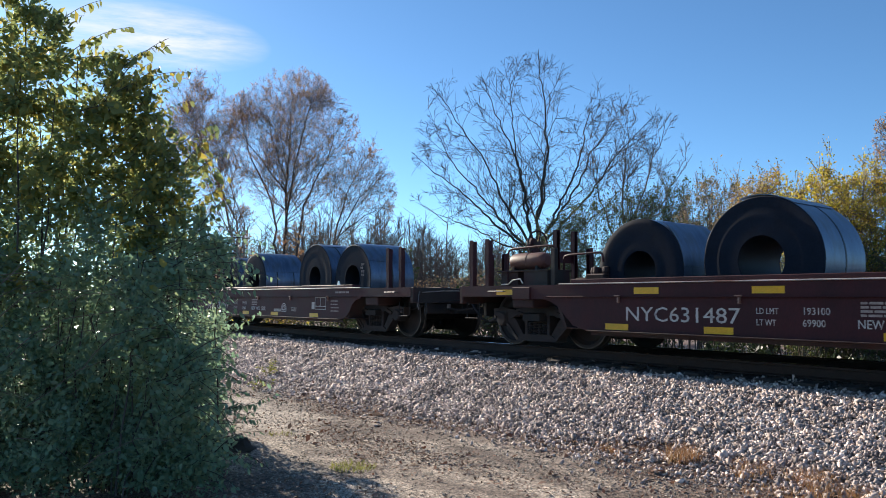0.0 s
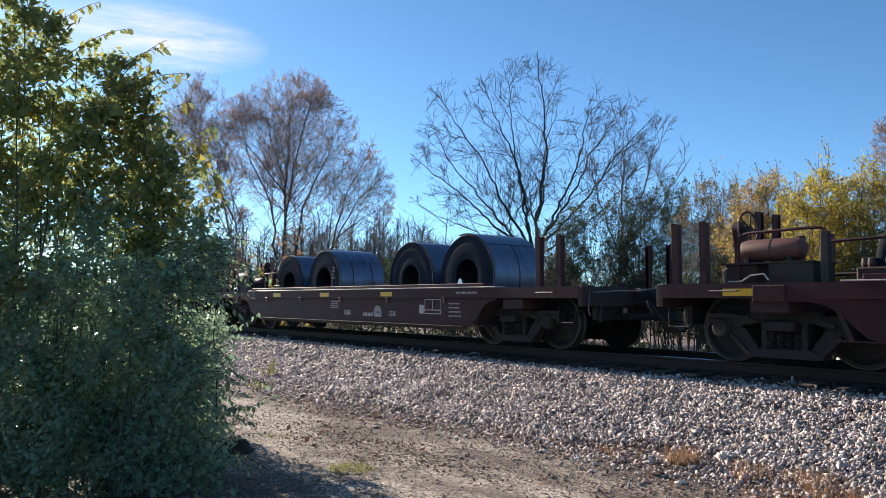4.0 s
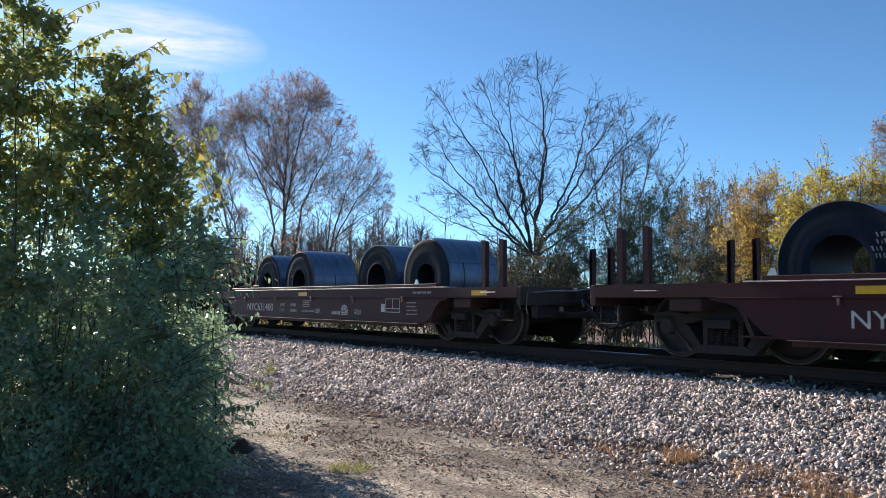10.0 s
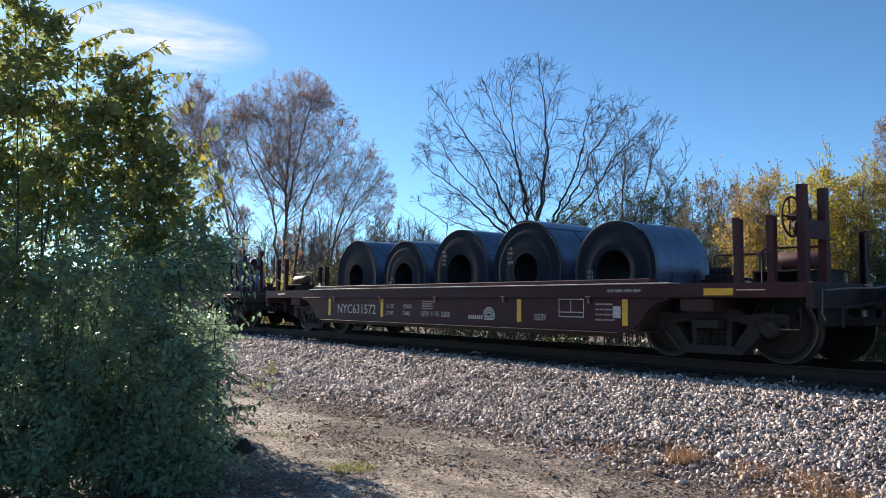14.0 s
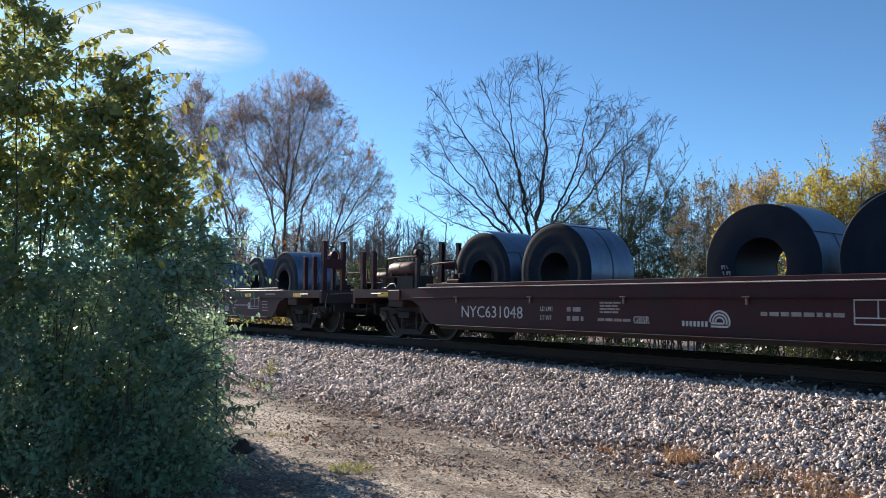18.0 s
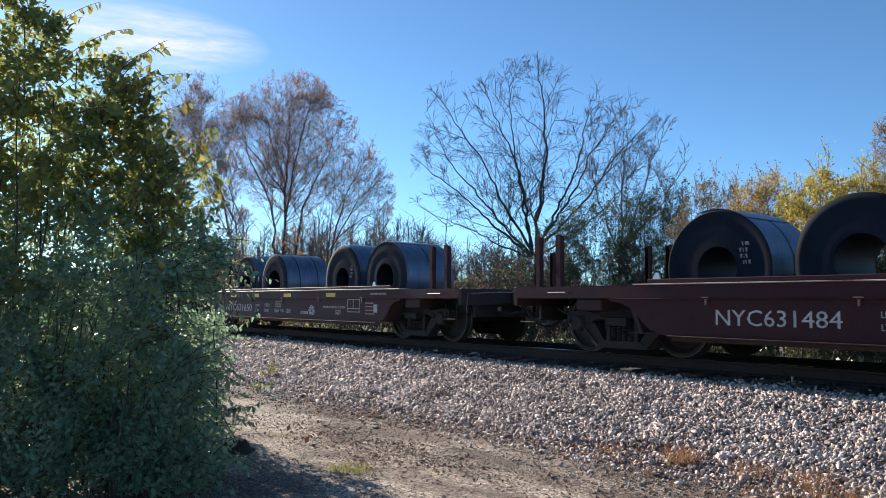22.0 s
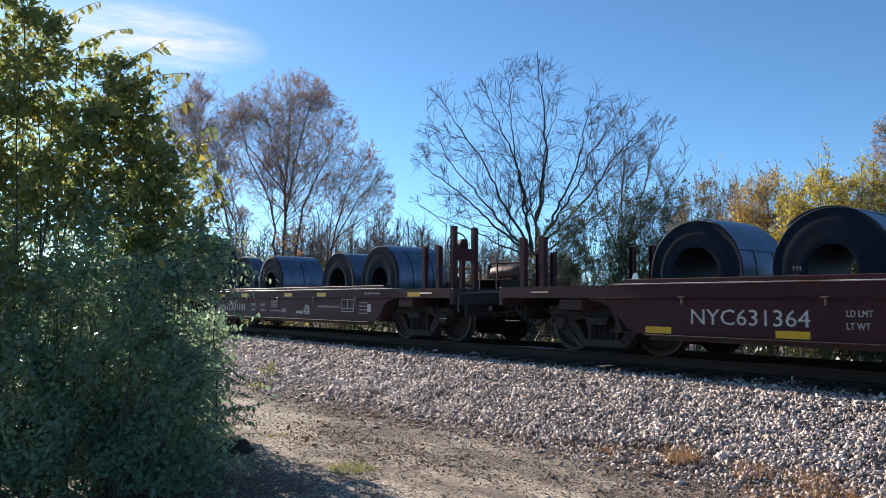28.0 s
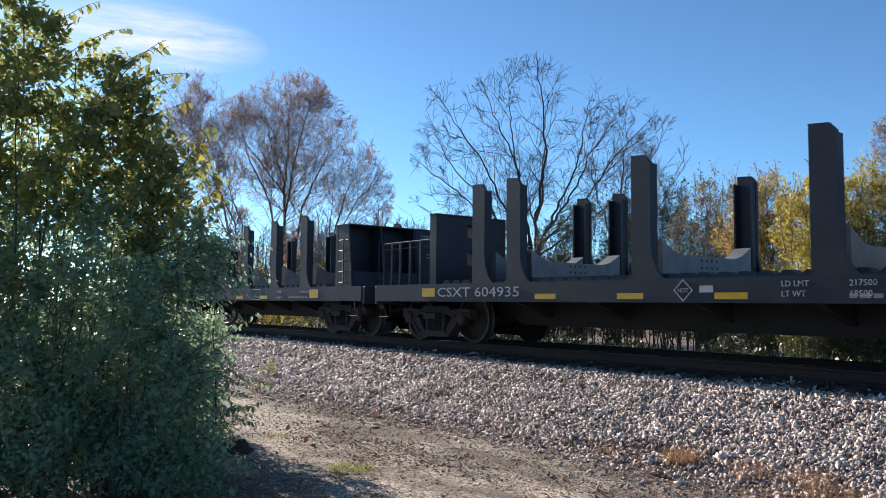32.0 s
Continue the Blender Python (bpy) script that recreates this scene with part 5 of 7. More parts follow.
    s.box(-4.84, -4.6, -1.41, 0.41, 2.45, 2.48, 0.006)
    part("pierced_wall", s, M["black_paint"], car)
    wall = part("bulkhead", Solid().box(5.28, 5.4, -1.42, 1.42, 1.105, 2.5, 0.008), M["black_paint"], car)
    part("cap", Solid().box(5.26, 5.86, -1.43, 1.43, 2.5, 2.53, 0.005), M["black_paint"], wall)
    for y in (-1.4, -0.55, 0.4, 1.4):
        part("gusset", Solid().prism([(5.41, 1.105), (6.02, 1.105), (5.84, 2.498), (5.41, 2.498)], "y", y - 0.02, y + 0.02), M["black_paint"], wall)
    part("end_panel", Solid().prism([(6.02, 1.105), (6.04, 1.105), (5.86, 2.49), (5.84, 2.49)], "y", 0.42, 1.38), M["black_paint"], wall)
    part("end_panel", Solid().prism([(6.02, 1.105), (6.04, 1.105), (5.995, 1.45), (5.975, 1.45)], "y", -1.38, 0.38), M["black_paint"], wall)
    for y in (-1.46, -0.75):
        part("ladder_rail", Solid().tube([(6.08 if y > -1 else 5.7, y, 1.0), (6.08 if y > -1 else 5.7, y, 2.2)], 0.014, 6), M["black_paint"], wall)
    for i in range(5):
        part("rung", Solid().tube([(5.5, -1.46, 1.2 + 0.24 * i), (5.9, -1.46, 1.2 + 0.24 * i)], 0.011, 5), M["black_paint"], wall)
    word(wall, "CSXT", 0.1, 5.89, 0.55, 2.28, "white", 0.9, 90)
    part("stencil", WORDS["small_b"], None, wall, at=pose(5.95, 0.7, 1.9, 0, 0, 90))
    for y in (-1.34, 1.34):
        rail = part("end_railing", Solid().tube([(-6.5, y, 1.1), (-6.5, y, 1.98), (-4.85, y, 1.98)], 0.022, 6).tube([(-6.5, y, 1.86), (-4.85, y, 1.86)], 0.014, 5), M["black_paint"], car)
        for x in (-6.2, -5.9, -5.55, -5.2):
            part("railing_post", Solid().box(x - 0.03, x + 0.03, y - 0.02, y + 0.02, 1.1, 1.97), M["black_paint"], rail)
    rail = part("end_railing", Solid().tube([(6.05, 1.34, 1.98), (6.55, 1.34, 1.98), (6.55, 1.34, 1.1)], 0.022, 6), M["black_paint"], car)
    add_running_gear(car, (-5.03, 5.03), (-6.85, 6.85), (-6.25, 6.25))
    if number:
        word(car, "CSXT " + number, 0.17, -4.45, -1.5015, 0.87, "white", 1.62, name="car_number", label="white stencilled car number")
    if load[0]:
        for j, (a, b) in enumerate((("LD LMT", load[0]), ("LT WT", load[1]))):
            word(car, a, 0.07, 2.31, -1.5015, 0.98 - 0.12 * j)
            word(car, b, 0.07, 3.1, -1.5015, 0.98 - 0.12 * j)
    else:
        part("stencil", WORDS["load"], None, car, at=pose(2.4, -1.5015, 0.97))
    plaque(car, -4.72, 0.95, 0.4, 0.16, -1.5025)
    plaque(car, 4.42, 0.95, 0.43, 0.2, -1.5025)
    for x in (-1.61, 0.07, 1.65):
        plaque(car, x, 0.87, 0.46, 0.085, -1.5025)
    part("stencil", WORDS["sill"], None, car, at=pose(3.7, -1.5015, 0.98))
    part("stencil", WORDS["cover"], None, car, at=pose(3.1, -1.5015, 0.84))
    if number:
        hot = 0.95 if pale else 0.68
        s = Solid()
        for a in range(4):
            p, q = radians(90 * a), radians(90 * a + 90)
            s.prism([(0.15 * math.cos(p), 0.15 * math.sin(p)), (0.15 * math.cos(q), 0.15 * math.sin(q)), (0.13 * math.cos(q), 0.13 * math.sin(q)), (0.13 * math.cos(p), 0.13 * math.sin(p))], "y", -0.0015, 0.0015)
        part("diamond_sign", s, M["white"], car, at=pose(hot, -1.5015, 0.945))
        word(car, "HOT", 0.06, hot - 0.085, -1.5015, 0.915, "white", 0.9)
    if pale and number:
        plaque(car, 1.3, 0.96, 0.2, 0.09, -1.5025, "white", "patch", "white patch")
    else:
        part("stencil_box", WORDS["box"], None, car, at=pose(0.9, -1.5015, 0.8))
    return car


TRAIN.append((covered_car(), -CAR * 25 + 1.05, RAIL_TOP))
TRAIN.append((flat_car("604587", (-3.47, -1.8, 0.12, 1.85, 3.66), False, ("219100", "66900")), -CAR * 26 + 3.53, RAIL_TOP))
TRAIN.append((flat_car("604935", (-3.36, -2.45, 0.2, 2.8, 3.7), True, ("217500", "68500")), -CAR * 27 + 6.03, RAIL_TOP))
TRAIN.append((flat_car("", (-3.4, -2.4, 0.2, 2.0, 3.7), True), -CAR * 27 - 7.67, RAIL_TOP))



# ---- plants ----
class Growth:
    """Branches as lines of points with radii, and leaf places, gathered for one plant."""

    def __init__(self, seed):
        self.rng = random.Random(seed)
        self.lines, self.tips = [], []

    def shoot(self, start, way, length, radius, level, steps=6, wander=0.12, lift=0.05, forks=(4, 4, 4), angle=38, shrink=0.55, first=0.25, thin=0.25):
        """One branch and all that grows from it; level counts down to the twigs."""
        rng = self.rng
        p, d = Vector(start), Vector(way).normalized()
        pts, rad, dirs = [p.copy()], [radius], [d.copy()]
        for i in range(steps):
            d = (d + Vector((rng.gauss(0, wander), rng.gauss(0, wander), rng.gauss(0, wander) + lift))).normalized()
            p = p + d * (length / steps)
            pts.append(p.copy())
            rad.append(radius * (1 - (1 - thin) * (i + 1) / steps))
            dirs.append(d.copy())
        self.lines.append((pts, rad, level))
        if level == 0:
            self.tips.append((pts, dirs))
            return
        n = forks[-level]
        for k in range(n):
            f = first + (1 - first) * (k + rng.uniform(0.1, 0.9)) / n
            i = min(steps - 1, int(f * steps))
            q = pts[i].lerp(pts[i + 1], f * steps - i)
            side = dirs[i].orthogonal().normalized()
            side.rotate(Matrix.Rotation(rng.uniform(0, 2 * math.pi), 3, dirs[i]))
            a = radians(angle * rng.uniform(0.6, 1.3))
            w = dirs[i] * math.cos(a) + side * math.sin(a)
            self.shoot(q, w, length * shrink * rng.uniform(0.7, 1.2) * (1.15 - 0.5 * f), rad[i] * 0.55, level - 1, max(3, steps - 1), wander * 1.1, lift, forks, angle, shrink, 0.15, thin)

    def mesh(self, mat, twig_sides=3, least=0.0, levels=range(9)):
        verts, faces = [], []
        for pts, rad, level in self.lines:
            if level not in levels:
                continue
            n = (twig_sides, 4, 5, 7, 8)[min(level, 4)]
            s = Solid()
            s.tube(pts, [max(least, r) for r in rad], n, ends=False)
            o = len(verts)
            verts += s.v
            faces += [tuple(i + o for i in f) for f in s.f]
        return bulk_mesh(np.array(verts), np.array(faces), mat, True)


def reach_out(g, nodes, targets, radius, level, lift=0.12, bend=0.08, below=0.7):
    """Grows a branch from the nearest wood to each target in turn; returns all the wood's points."""
    rng = g.rng
    size = len(nodes)
    store = np.zeros((size + len(targets) * 3, 3))
    store[:size] = nodes
    for t in targets:
        gap = store[:size] - t
        far = np.linalg.norm(gap, axis=1) + below * np.maximum(0, gap[:, 2] + 0.1)
        a, b = Vector(store[int(np.argmin(far))]), Vector(t)
        way = b - a
        step = way.length
        pts = [a]
        for f in (0.34, 0.68, 1.0):
            q = a + way * f + Vector((0, 0, -lift * step * 4 * f * (1 - f)))
            if f < 1:
                q += Vector((rng.gauss(0, bend), rng.gauss(0, bend), rng.gauss(0, bend))) * step
            pts.append(q)
        r = radius * min(1.6, 0.6 + step)
        g.lines.append((pts, [r, r * 0.8, r * 0.6, r * 0.4], level))
        ways = [(pts[min(i + 1, 3)] - pts[max(i - 1, 0)]).normalized() for i in range(4)]
        if level == 0:
            g.tips.append((pts, ways))
        store[size:size + 3] = [tuple(q) for q in pts[1:]]
        size += 3
    return store


def in_lumps(lumps, q):
    return any(((q.x - c[0]) / c[2]) ** 2 + ((q.z - c[1]) / c[3]) ** 2 + (q.y / c[4]) ** 2 < 1 for c in lumps)


def spread(g, lumps, start, way, length, radius, level, counts, angle, lift, wander, least):
    """One branch and its side branches, in the tree's own space (across, away, up); it ends where it leaves the crown's lumps."""
    rng = g.rng
    p, d = start.copy(), way.normalized()
    steps = (3, 4, 5, 6)[level]
    pts, dirs, inside = [p.copy()], [d.copy()], in_lumps(lumps, p)
    if not inside:
        length *= 0.3
    for i in range(steps):
        d = (d + Vector((rng.gauss(0, wander), rng.gauss(0, wander), rng.gauss(0, wander) + lift))).normalized()
        p = p + d * (length / steps)
        now = in_lumps(lumps, p)
        if inside and not now and rng.random() < 0.97:
            if i == 0:
                pts.append(p - d * (length / steps) * 0.5)
                dirs.append(d.copy())
            break
        inside = now
        pts.append(p.copy())
        dirs.append(d.copy())
    m = len(pts)
    g.lines.append((pts, [max(least, radius * (1 - 0.75 * i / (m - 1))) for i in range(m)], level))
    if level == 0:
        g.tips.append((pts, dirs))
        return
    grown = length * (m - 1) / steps
    for k in range(max(1, round(counts[level - 1] * (0.35 + 0.65 * grown / length)))):
        f = rng.uniform(0.12, 1.0) * (m - 1)
        i = min(m - 2, int(f))
        side = dirs[i].orthogonal().normalized()
        side.rotate(Matrix.Rotation(rng.uniform(0, 2 * math.pi), 3, dirs[i]))
        a = radians(angle * rng.uniform(0.55, 1.3))
        spread(g, lumps, pts[i].lerp(pts[i + 1], f - i), dirs[i] * math.cos(a) + side * math.sin(a), length * rng.uniform(0.3, 0.58), radius * 0.5, level - 1, counts, angle, lift, wander, least)


def to_place(g, base):
    """Turns a plant grown in its own space to face across the view at its base."""
    m = Matrix(((SIDE.x, -0.79, 0, base[0]), (SIDE.y, 0.613, 0, base[1]), (0, 0, 1, base[2]), (0, 0, 0, 1)))
    g.lines = [([m @ q for q in pts], rad, level) for pts, rad, level in g.lines]
    g.tips = [([m @ q for q in pts], [m.to_3x3() @ q for q in dirs]) for pts, dirs in g.tips]


def crowned_tree(label, base, stems, lumps, seed, mat, per_metre=3.4, limb=2.6, counts=(5, 6), angle=38, lift=0.07, least=0.006, leaf=0.05, per_twig=2.0, tone=None, leaf_label="", group="", bare_below=3.2, deep=0.07, wander=0.07):
    """A tree: stems are lines of (across, height) with a thickness; side branches sweep up from them and fill the crown's lumps."""
    g = Growth(seed)
    rng = g.rng
    for line, r in stems:
        away = rng.gauss(0, deep)
        n, pts = (len(line) - 1) * 4, []
        for i in range(n + 1):
            f = i / n * (len(line) - 1)
            j = min(len(line) - 2, int(f))
            a, b, u = line[j], line[j + 1], f - j
            z = a[1] + (b[1] - a[1]) * u
            pts.append(Vector((a[0] + (b[0] - a[0]) * u + rng.gauss(0, 0.05) * (0 < i < n), away * max(0, z - line[0][1]) + rng.gauss(0, 0.05), z)))
        g.lines.append((pts, [r * (0.62 - 0.55 * i / n) for i in range(n + 1)], 3))
        whole = sum((pts[i + 1] - pts[i]).length for i in range(n))
        for k in range(int(whole * per_metre)):
            f = (rng.uniform(0.0, 1.0) ** 0.8) * n
            i = min(n - 1, int(f))
            q = pts[i].lerp(pts[i + 1], f - i)
            if q.z < bare_below:
                continue
            d = (pts[i + 1] - pts[i]).normalized()
            side = d.orthogonal().normalized()
            side.rotate(Matrix.Rotation(rng.uniform(0, 2 * math.pi), 3, d))
            a = radians(angle * rng.uniform(0.7, 1.35))
            spread(g, lumps, q, d * math.cos(a) + side * math.sin(a), limb * rng.uniform(0.5, 1.15) * (1.15 - 0.6 * f / n), max(0.01, r * 0.2 * (1.2 - f / n)), 2, counts, angle, lift, wander, least)
    to_place(g, base)
    tree = thing("tree", label, "tree", group=group)
    part("trunk", g.mesh(mat, 3, least, (3,)), None, tree)
    # leafy crowns take the paler twig tone, which stands in for glare
    part("crown", g.mesh(M["twig"] if tone else mat, 3, least * 0.6, (0, 1, 2)), None, tree)
    if tone:
        at, way = along_tips(g, per_twig, seed, 0.2, 0.03)
        part("foliage", leaf_mesh(at, way, leaf, tone, seed, 0.7, plain=True), None, tree, leaf_label)
    return tree


def leaf_mesh(places, ways, size, mat, seed, slim=0.5, droop=0.3, vary=0.35, face=(0, 0, 0), plain=False):
    """Folded pointed leaves, one mesh: places and pointing directions are (n, 3) arrays."""
    rng = np.random.default_rng(seed)
    n = len(places)
    d = ways + rng.normal(0, 0.45, (n, 3))
    d[:, 2] -= droop
    d /= np.linalg.norm(d, axis=1, keepdims=True)
    up = rng.normal(0, 1, (n, 3)) + np.array(face)
    s = np.cross(d, up)
    s /= np.linalg.norm(s, axis=1, keepdims=True) + 1e-9
    nn = np.cross(s, d)
    L = (size * rng.lognormal(0, vary, n))[:, None]
    W = L * slim * 0.5
    p = places
    if plain:
        pts = np.stack([p, p + d * L * 0.45 + s * W, p + d * L, p + d * L * 0.45 - s * W + nn * W * 0.5], 1)
        f = np.arange(n * 4).reshape(n, 4)
        return bulk_mesh(pts.reshape(-1, 3), f, mat)
    pts = np.stack([p, p + d * L * 0.3 + s * W * 0.9 + nn * W * 0.35, p + d * L * 0.65 + s * W * 0.75 + nn * W * 0.3, p + d * L, p + d * L * 0.65 - s * W * 0.75 + nn * W * 0.3, p + d * L * 0.3 - s * W * 0.9 + nn * W * 0.35], 1)
    f = np.array([(0, 1, 2, 3), (0, 3, 4, 5)])[None] + (np.arange(n) * 6)[:, None, None]
    return bulk_mesh(pts.reshape(-1, 3), f.reshape(-1, 4), mat)


def along_tips(g, per_tip, seed, start=0.1, jitter=0.02):
    """Leaf places along the twigs of a plant."""
    rng = random.Random(seed)
    at, way = [], []
    for pts, dirs in g.tips:
        for _ in range(per_tip if isinstance(per_tip, int) else (int(per_tip) + (rng.random() < per_tip % 1))):
            f = rng.uniform(start, 1) * (len(pts) - 1)
            i = min(len(pts) - 2, int(f))
            at.append(pts[i].lerp(pts[i + 1], f - i) + Vector((rng.gauss(0, jitter), rng.gauss(0, jitter), rng.gauss(0, jitter))))
            way.append(dirs[i])
    return np.array(at), np.array(way)


GREEN = leafage("green leaves", [(0.06, 0.09, 0.03), (0.09, 0.13, 0.04), (0.13, 0.16, 0.05), (0.2, 0.2, 0.06), (0.08, 0.11, 0.045), (0.17, 0.13, 0.06)], 0.48, 0.3)
# bush tones are lifted: the glare's pale veil is in the leaf colour
BUSH_LOW = leafage("green leaves paled for glare", [(0.17, 0.28, 0.18), (0.23, 0.35, 0.22), (0.29, 0.36, 0.19), (0.2, 0.3, 0.21)], 0.55, 0.34)
BUSH_TOP = leafage("yellowing leaves", [(0.19, 0.25, 0.1), (0.25, 0.3, 0.11), (0.3, 0.32, 0.11), (0.21, 0.27, 0.12), (0.46, 0.38, 0.09), (0.23, 0.28, 0.11)], 0.64, 0.4)
BUSH_SPRAY = leafage("backlit spray leaves", [(0.14, 0.18, 0.08), (0.24, 0.25, 0.08), (0.17, 0.21, 0.09), (0.5, 0.38, 0.06), (0.2, 0.24, 0.09)], 0.5)
GOLD = leafage("golden leaves", [(0.26, 0.25, 0.05), (0.5, 0.41, 0.06), (0.64, 0.49, 0.06), (0.36, 0.32, 0.06), (0.44, 0.27, 0.07), (0.55, 0.44, 0.06), (0.22, 0.23, 0.05)], 0.6)
GOLD_RED = leafage("golden and russet leaves", [(0.25, 0.25, 0.06), (0.52, 0.34, 0.08), (0.58, 0.44, 0.07), (0.5, 0.24, 0.12), (0.36, 0.32, 0.07), (0.46, 0.28, 0.16)], 0.6)
RUSSET = leafage("russet leaves", [(0.36, 0.18, 0.11), (0.16, 0.17, 0.08), (0.42, 0.3, 0.18), (0.14, 0.16, 0.08), (0.3, 0.26, 0.13), (0.44, 0.27, 0.17)], 0.5, 0.36)
BROWN = leafage("dry brown leaves", [(0.4, 0.2, 0.09), (0.56, 0.32, 0.16), (0.46, 0.28, 0.15)], 0.62)
GRASS = leafage("grass blades", [(0.035, 0.06, 0.016), (0.06, 0.085, 0.022), (0.1, 0.095, 0.035), (0.045, 0.07, 0.02)], 0.4)
STRAW = leafage("dry straw", [(0.3, 0.14, 0.06), (0.38, 0.2, 0.09), (0.3, 0.22, 0.12)], 0.35)
LITTER = leafage("fallen leaves", [(0.2, 0.09, 0.06), (0.32, 0.17, 0.11), (0.08, 0.05, 0.038), (0.5, 0.38, 0.3), (0.14, 0.07, 0.05)], 0.1, 0.8)


LANE_GRASS = leafage("sunlit lane grass", [(0.2, 0.22, 0.05), (0.34, 0.33, 0.08), (0.26, 0.25, 0.09)], 0.4)
# near-black greens: the shade that the shrubs cast is painted into them
UNDER = leafage("low growth, shade in its colour", [(0.018, 0.03, 0.012), (0.03, 0.048, 0.016), (0.045, 0.055, 0.022), (0.025, 0.04, 0.02)], 0.35)


# the wide bare tree beyond the track: limbs fan from a low fork
fork = (0.25, 3.3)
fan_limbs = []
for bow, end, r in ((0.5, (-4.3, 5.3), 0.07), (0.35, (-4.6, 7.4), 0.1), (-0.25, (-4.0, 8.4), 0.085), (0.3, (-3.6, 9.7), 0.1), (0.5, (-1.9, 10.6), 0.1), (-0.35, (-0.8, 10.5), 0.09), (0.4, (0.1, 11.0), 0.12),
                    (-0.3, (1.5, 10.1), 0.1), (0.35, (2.6, 10.0), 0.1), (-0.35, (3.9, 9.5), 0.1), (-0.4, (4.8, 8.9), 0.1), (0.3, (4.3, 7.0), 0.07), (0.4, (-2.8, 6.0), 0.05)):
    q = [(fork[0] + (end[0] - fork[0]) * f + bow * math.sin(math.pi * f) * 0.7 + 0.08 * math.sin(9 * f + 7 * bow), fork[1] + (end[1] - fork[1]) * f - 0.05 * abs(end[0]) * math.sin(math.pi * f) + 0.05 * math.sin(11 * f + bow)) for f in (0.18, 0.36, 0.52, 0.68, 0.84)]
    fan_limbs.append(([fork] + q + [end], r))
crowned_tree("wide leafless tree with many limbs fanning from its trunk", (-21.6, 21, 0.1), [([(0.1, -0.2), (0.2, 1.6), (0.26, 3.5)], 0.3)] + fan_limbs,
             [(0.2, 7.3, 4.9, 3.6, 3.6), (0.2, 9.4, 2.8, 2.0, 2.4), (-2.9, 8.7, 1.9, 1.7, 2.2), (3.3, 8.5, 2.0, 1.9, 2.2), (-3.4, 6.0, 1.5, 1.5, 1.8)], 3, M["bark"], 2.3, 2.5, (5, 5), 44, 0.035, 0.0052, deep=0.22, bare_below=4.0, wander=0.1)
crowned_tree("slim leafless young tree behind the shrubs", (-18.83, 24.47, 0.1), [([(-1.0, -0.2), (-0.9, 3), (-0.8, 6.2), (-0.6, 8.6)], 0.13), ([(-0.9, 3.2), (0.0, 6.0), (0.9, 8.4)], 0.08), ([(-0.9, 3.6), (0.8, 5.6), (1.9, 7.4)], 0.07), ([(-0.9, 3.4), (-1.8, 5.6), (-2.1, 7.4)], 0.07)],
             [(0.0, 6.7, 2.7, 2.8, 2.2)], 8, M["twig"], 3.4, 1.8, (4, 5), 38, 0.05, 0.0055)
crowned_tree("bare brown tree top behind the golden shrubs", (-11.8, 33.7, 0.1), [([(0, -0.2), (0.1, 4), (0.2, 7.5), (0.3, 9.8)], 0.2), ([(0.1, 4.2), (-1.0, 6.6), (-1.5, 8.6)], 0.1), ([(0.1, 4.5), (1.2, 7), (1.8, 9)], 0.1), ([(0.15, 5.5), (-0.5, 7.6), (-0.6, 9.6)], 0.08)],
             [(0.1, 8.2, 2.4, 2.1, 2.2), (0.2, 6.6, 2.6, 2.0, 2.2)], 9, M["bark"], 5.0, 2.4, (7, 7), 44, 0.05, 0.006, 0.045, 3.2, BROWN, "sparse brown leaves")

# the stand of slender trees that keep some brown leaves
stand = "slender trees in a row"
foot_at = (-42, 20, 0.1)
crowned_tree("slender pale-stemmed tree with thin brown leaves", foot_at,
          [([(-1.6, 0), (-2.5, 6.2), (-4.8, 10.5), (-5.9, 13.4)], 0.13), ([(-1.9, 3), (-3.6, 8.6), (-4.7, 11.4), (-4.7, 13.9)], 0.12), ([(-1.7, 1), (-1.9, 6.0), (-2.9, 9.0), (-3.4, 11)], 0.1), ([(-2.0, 4.0), (-4.4, 8.6), (-6.6, 11.6)], 0.07)],
          [(-5.2, 13.7, 2.4, 1.9, 1.7), (-4.4, 11.2, 1.9, 1.6, 1.6), (-6.3, 11.3, 1.4, 1.7, 1.4), (-3.4, 8.6, 1.5, 1.8, 1.2), (-2.6, 6.0, 1.6, 1.4, 1.2), (-4.8, 7.4, 1.4, 1.5, 1.2), (-4.9, 11.6, 2.7, 3.3, 2.0)], 21, M["pale_bark"], 4.3, 3.4, (7, 7), 46, 0.05, 0.0048, 0.042, 3.6, BROWN, "thin brown leaves", stand)
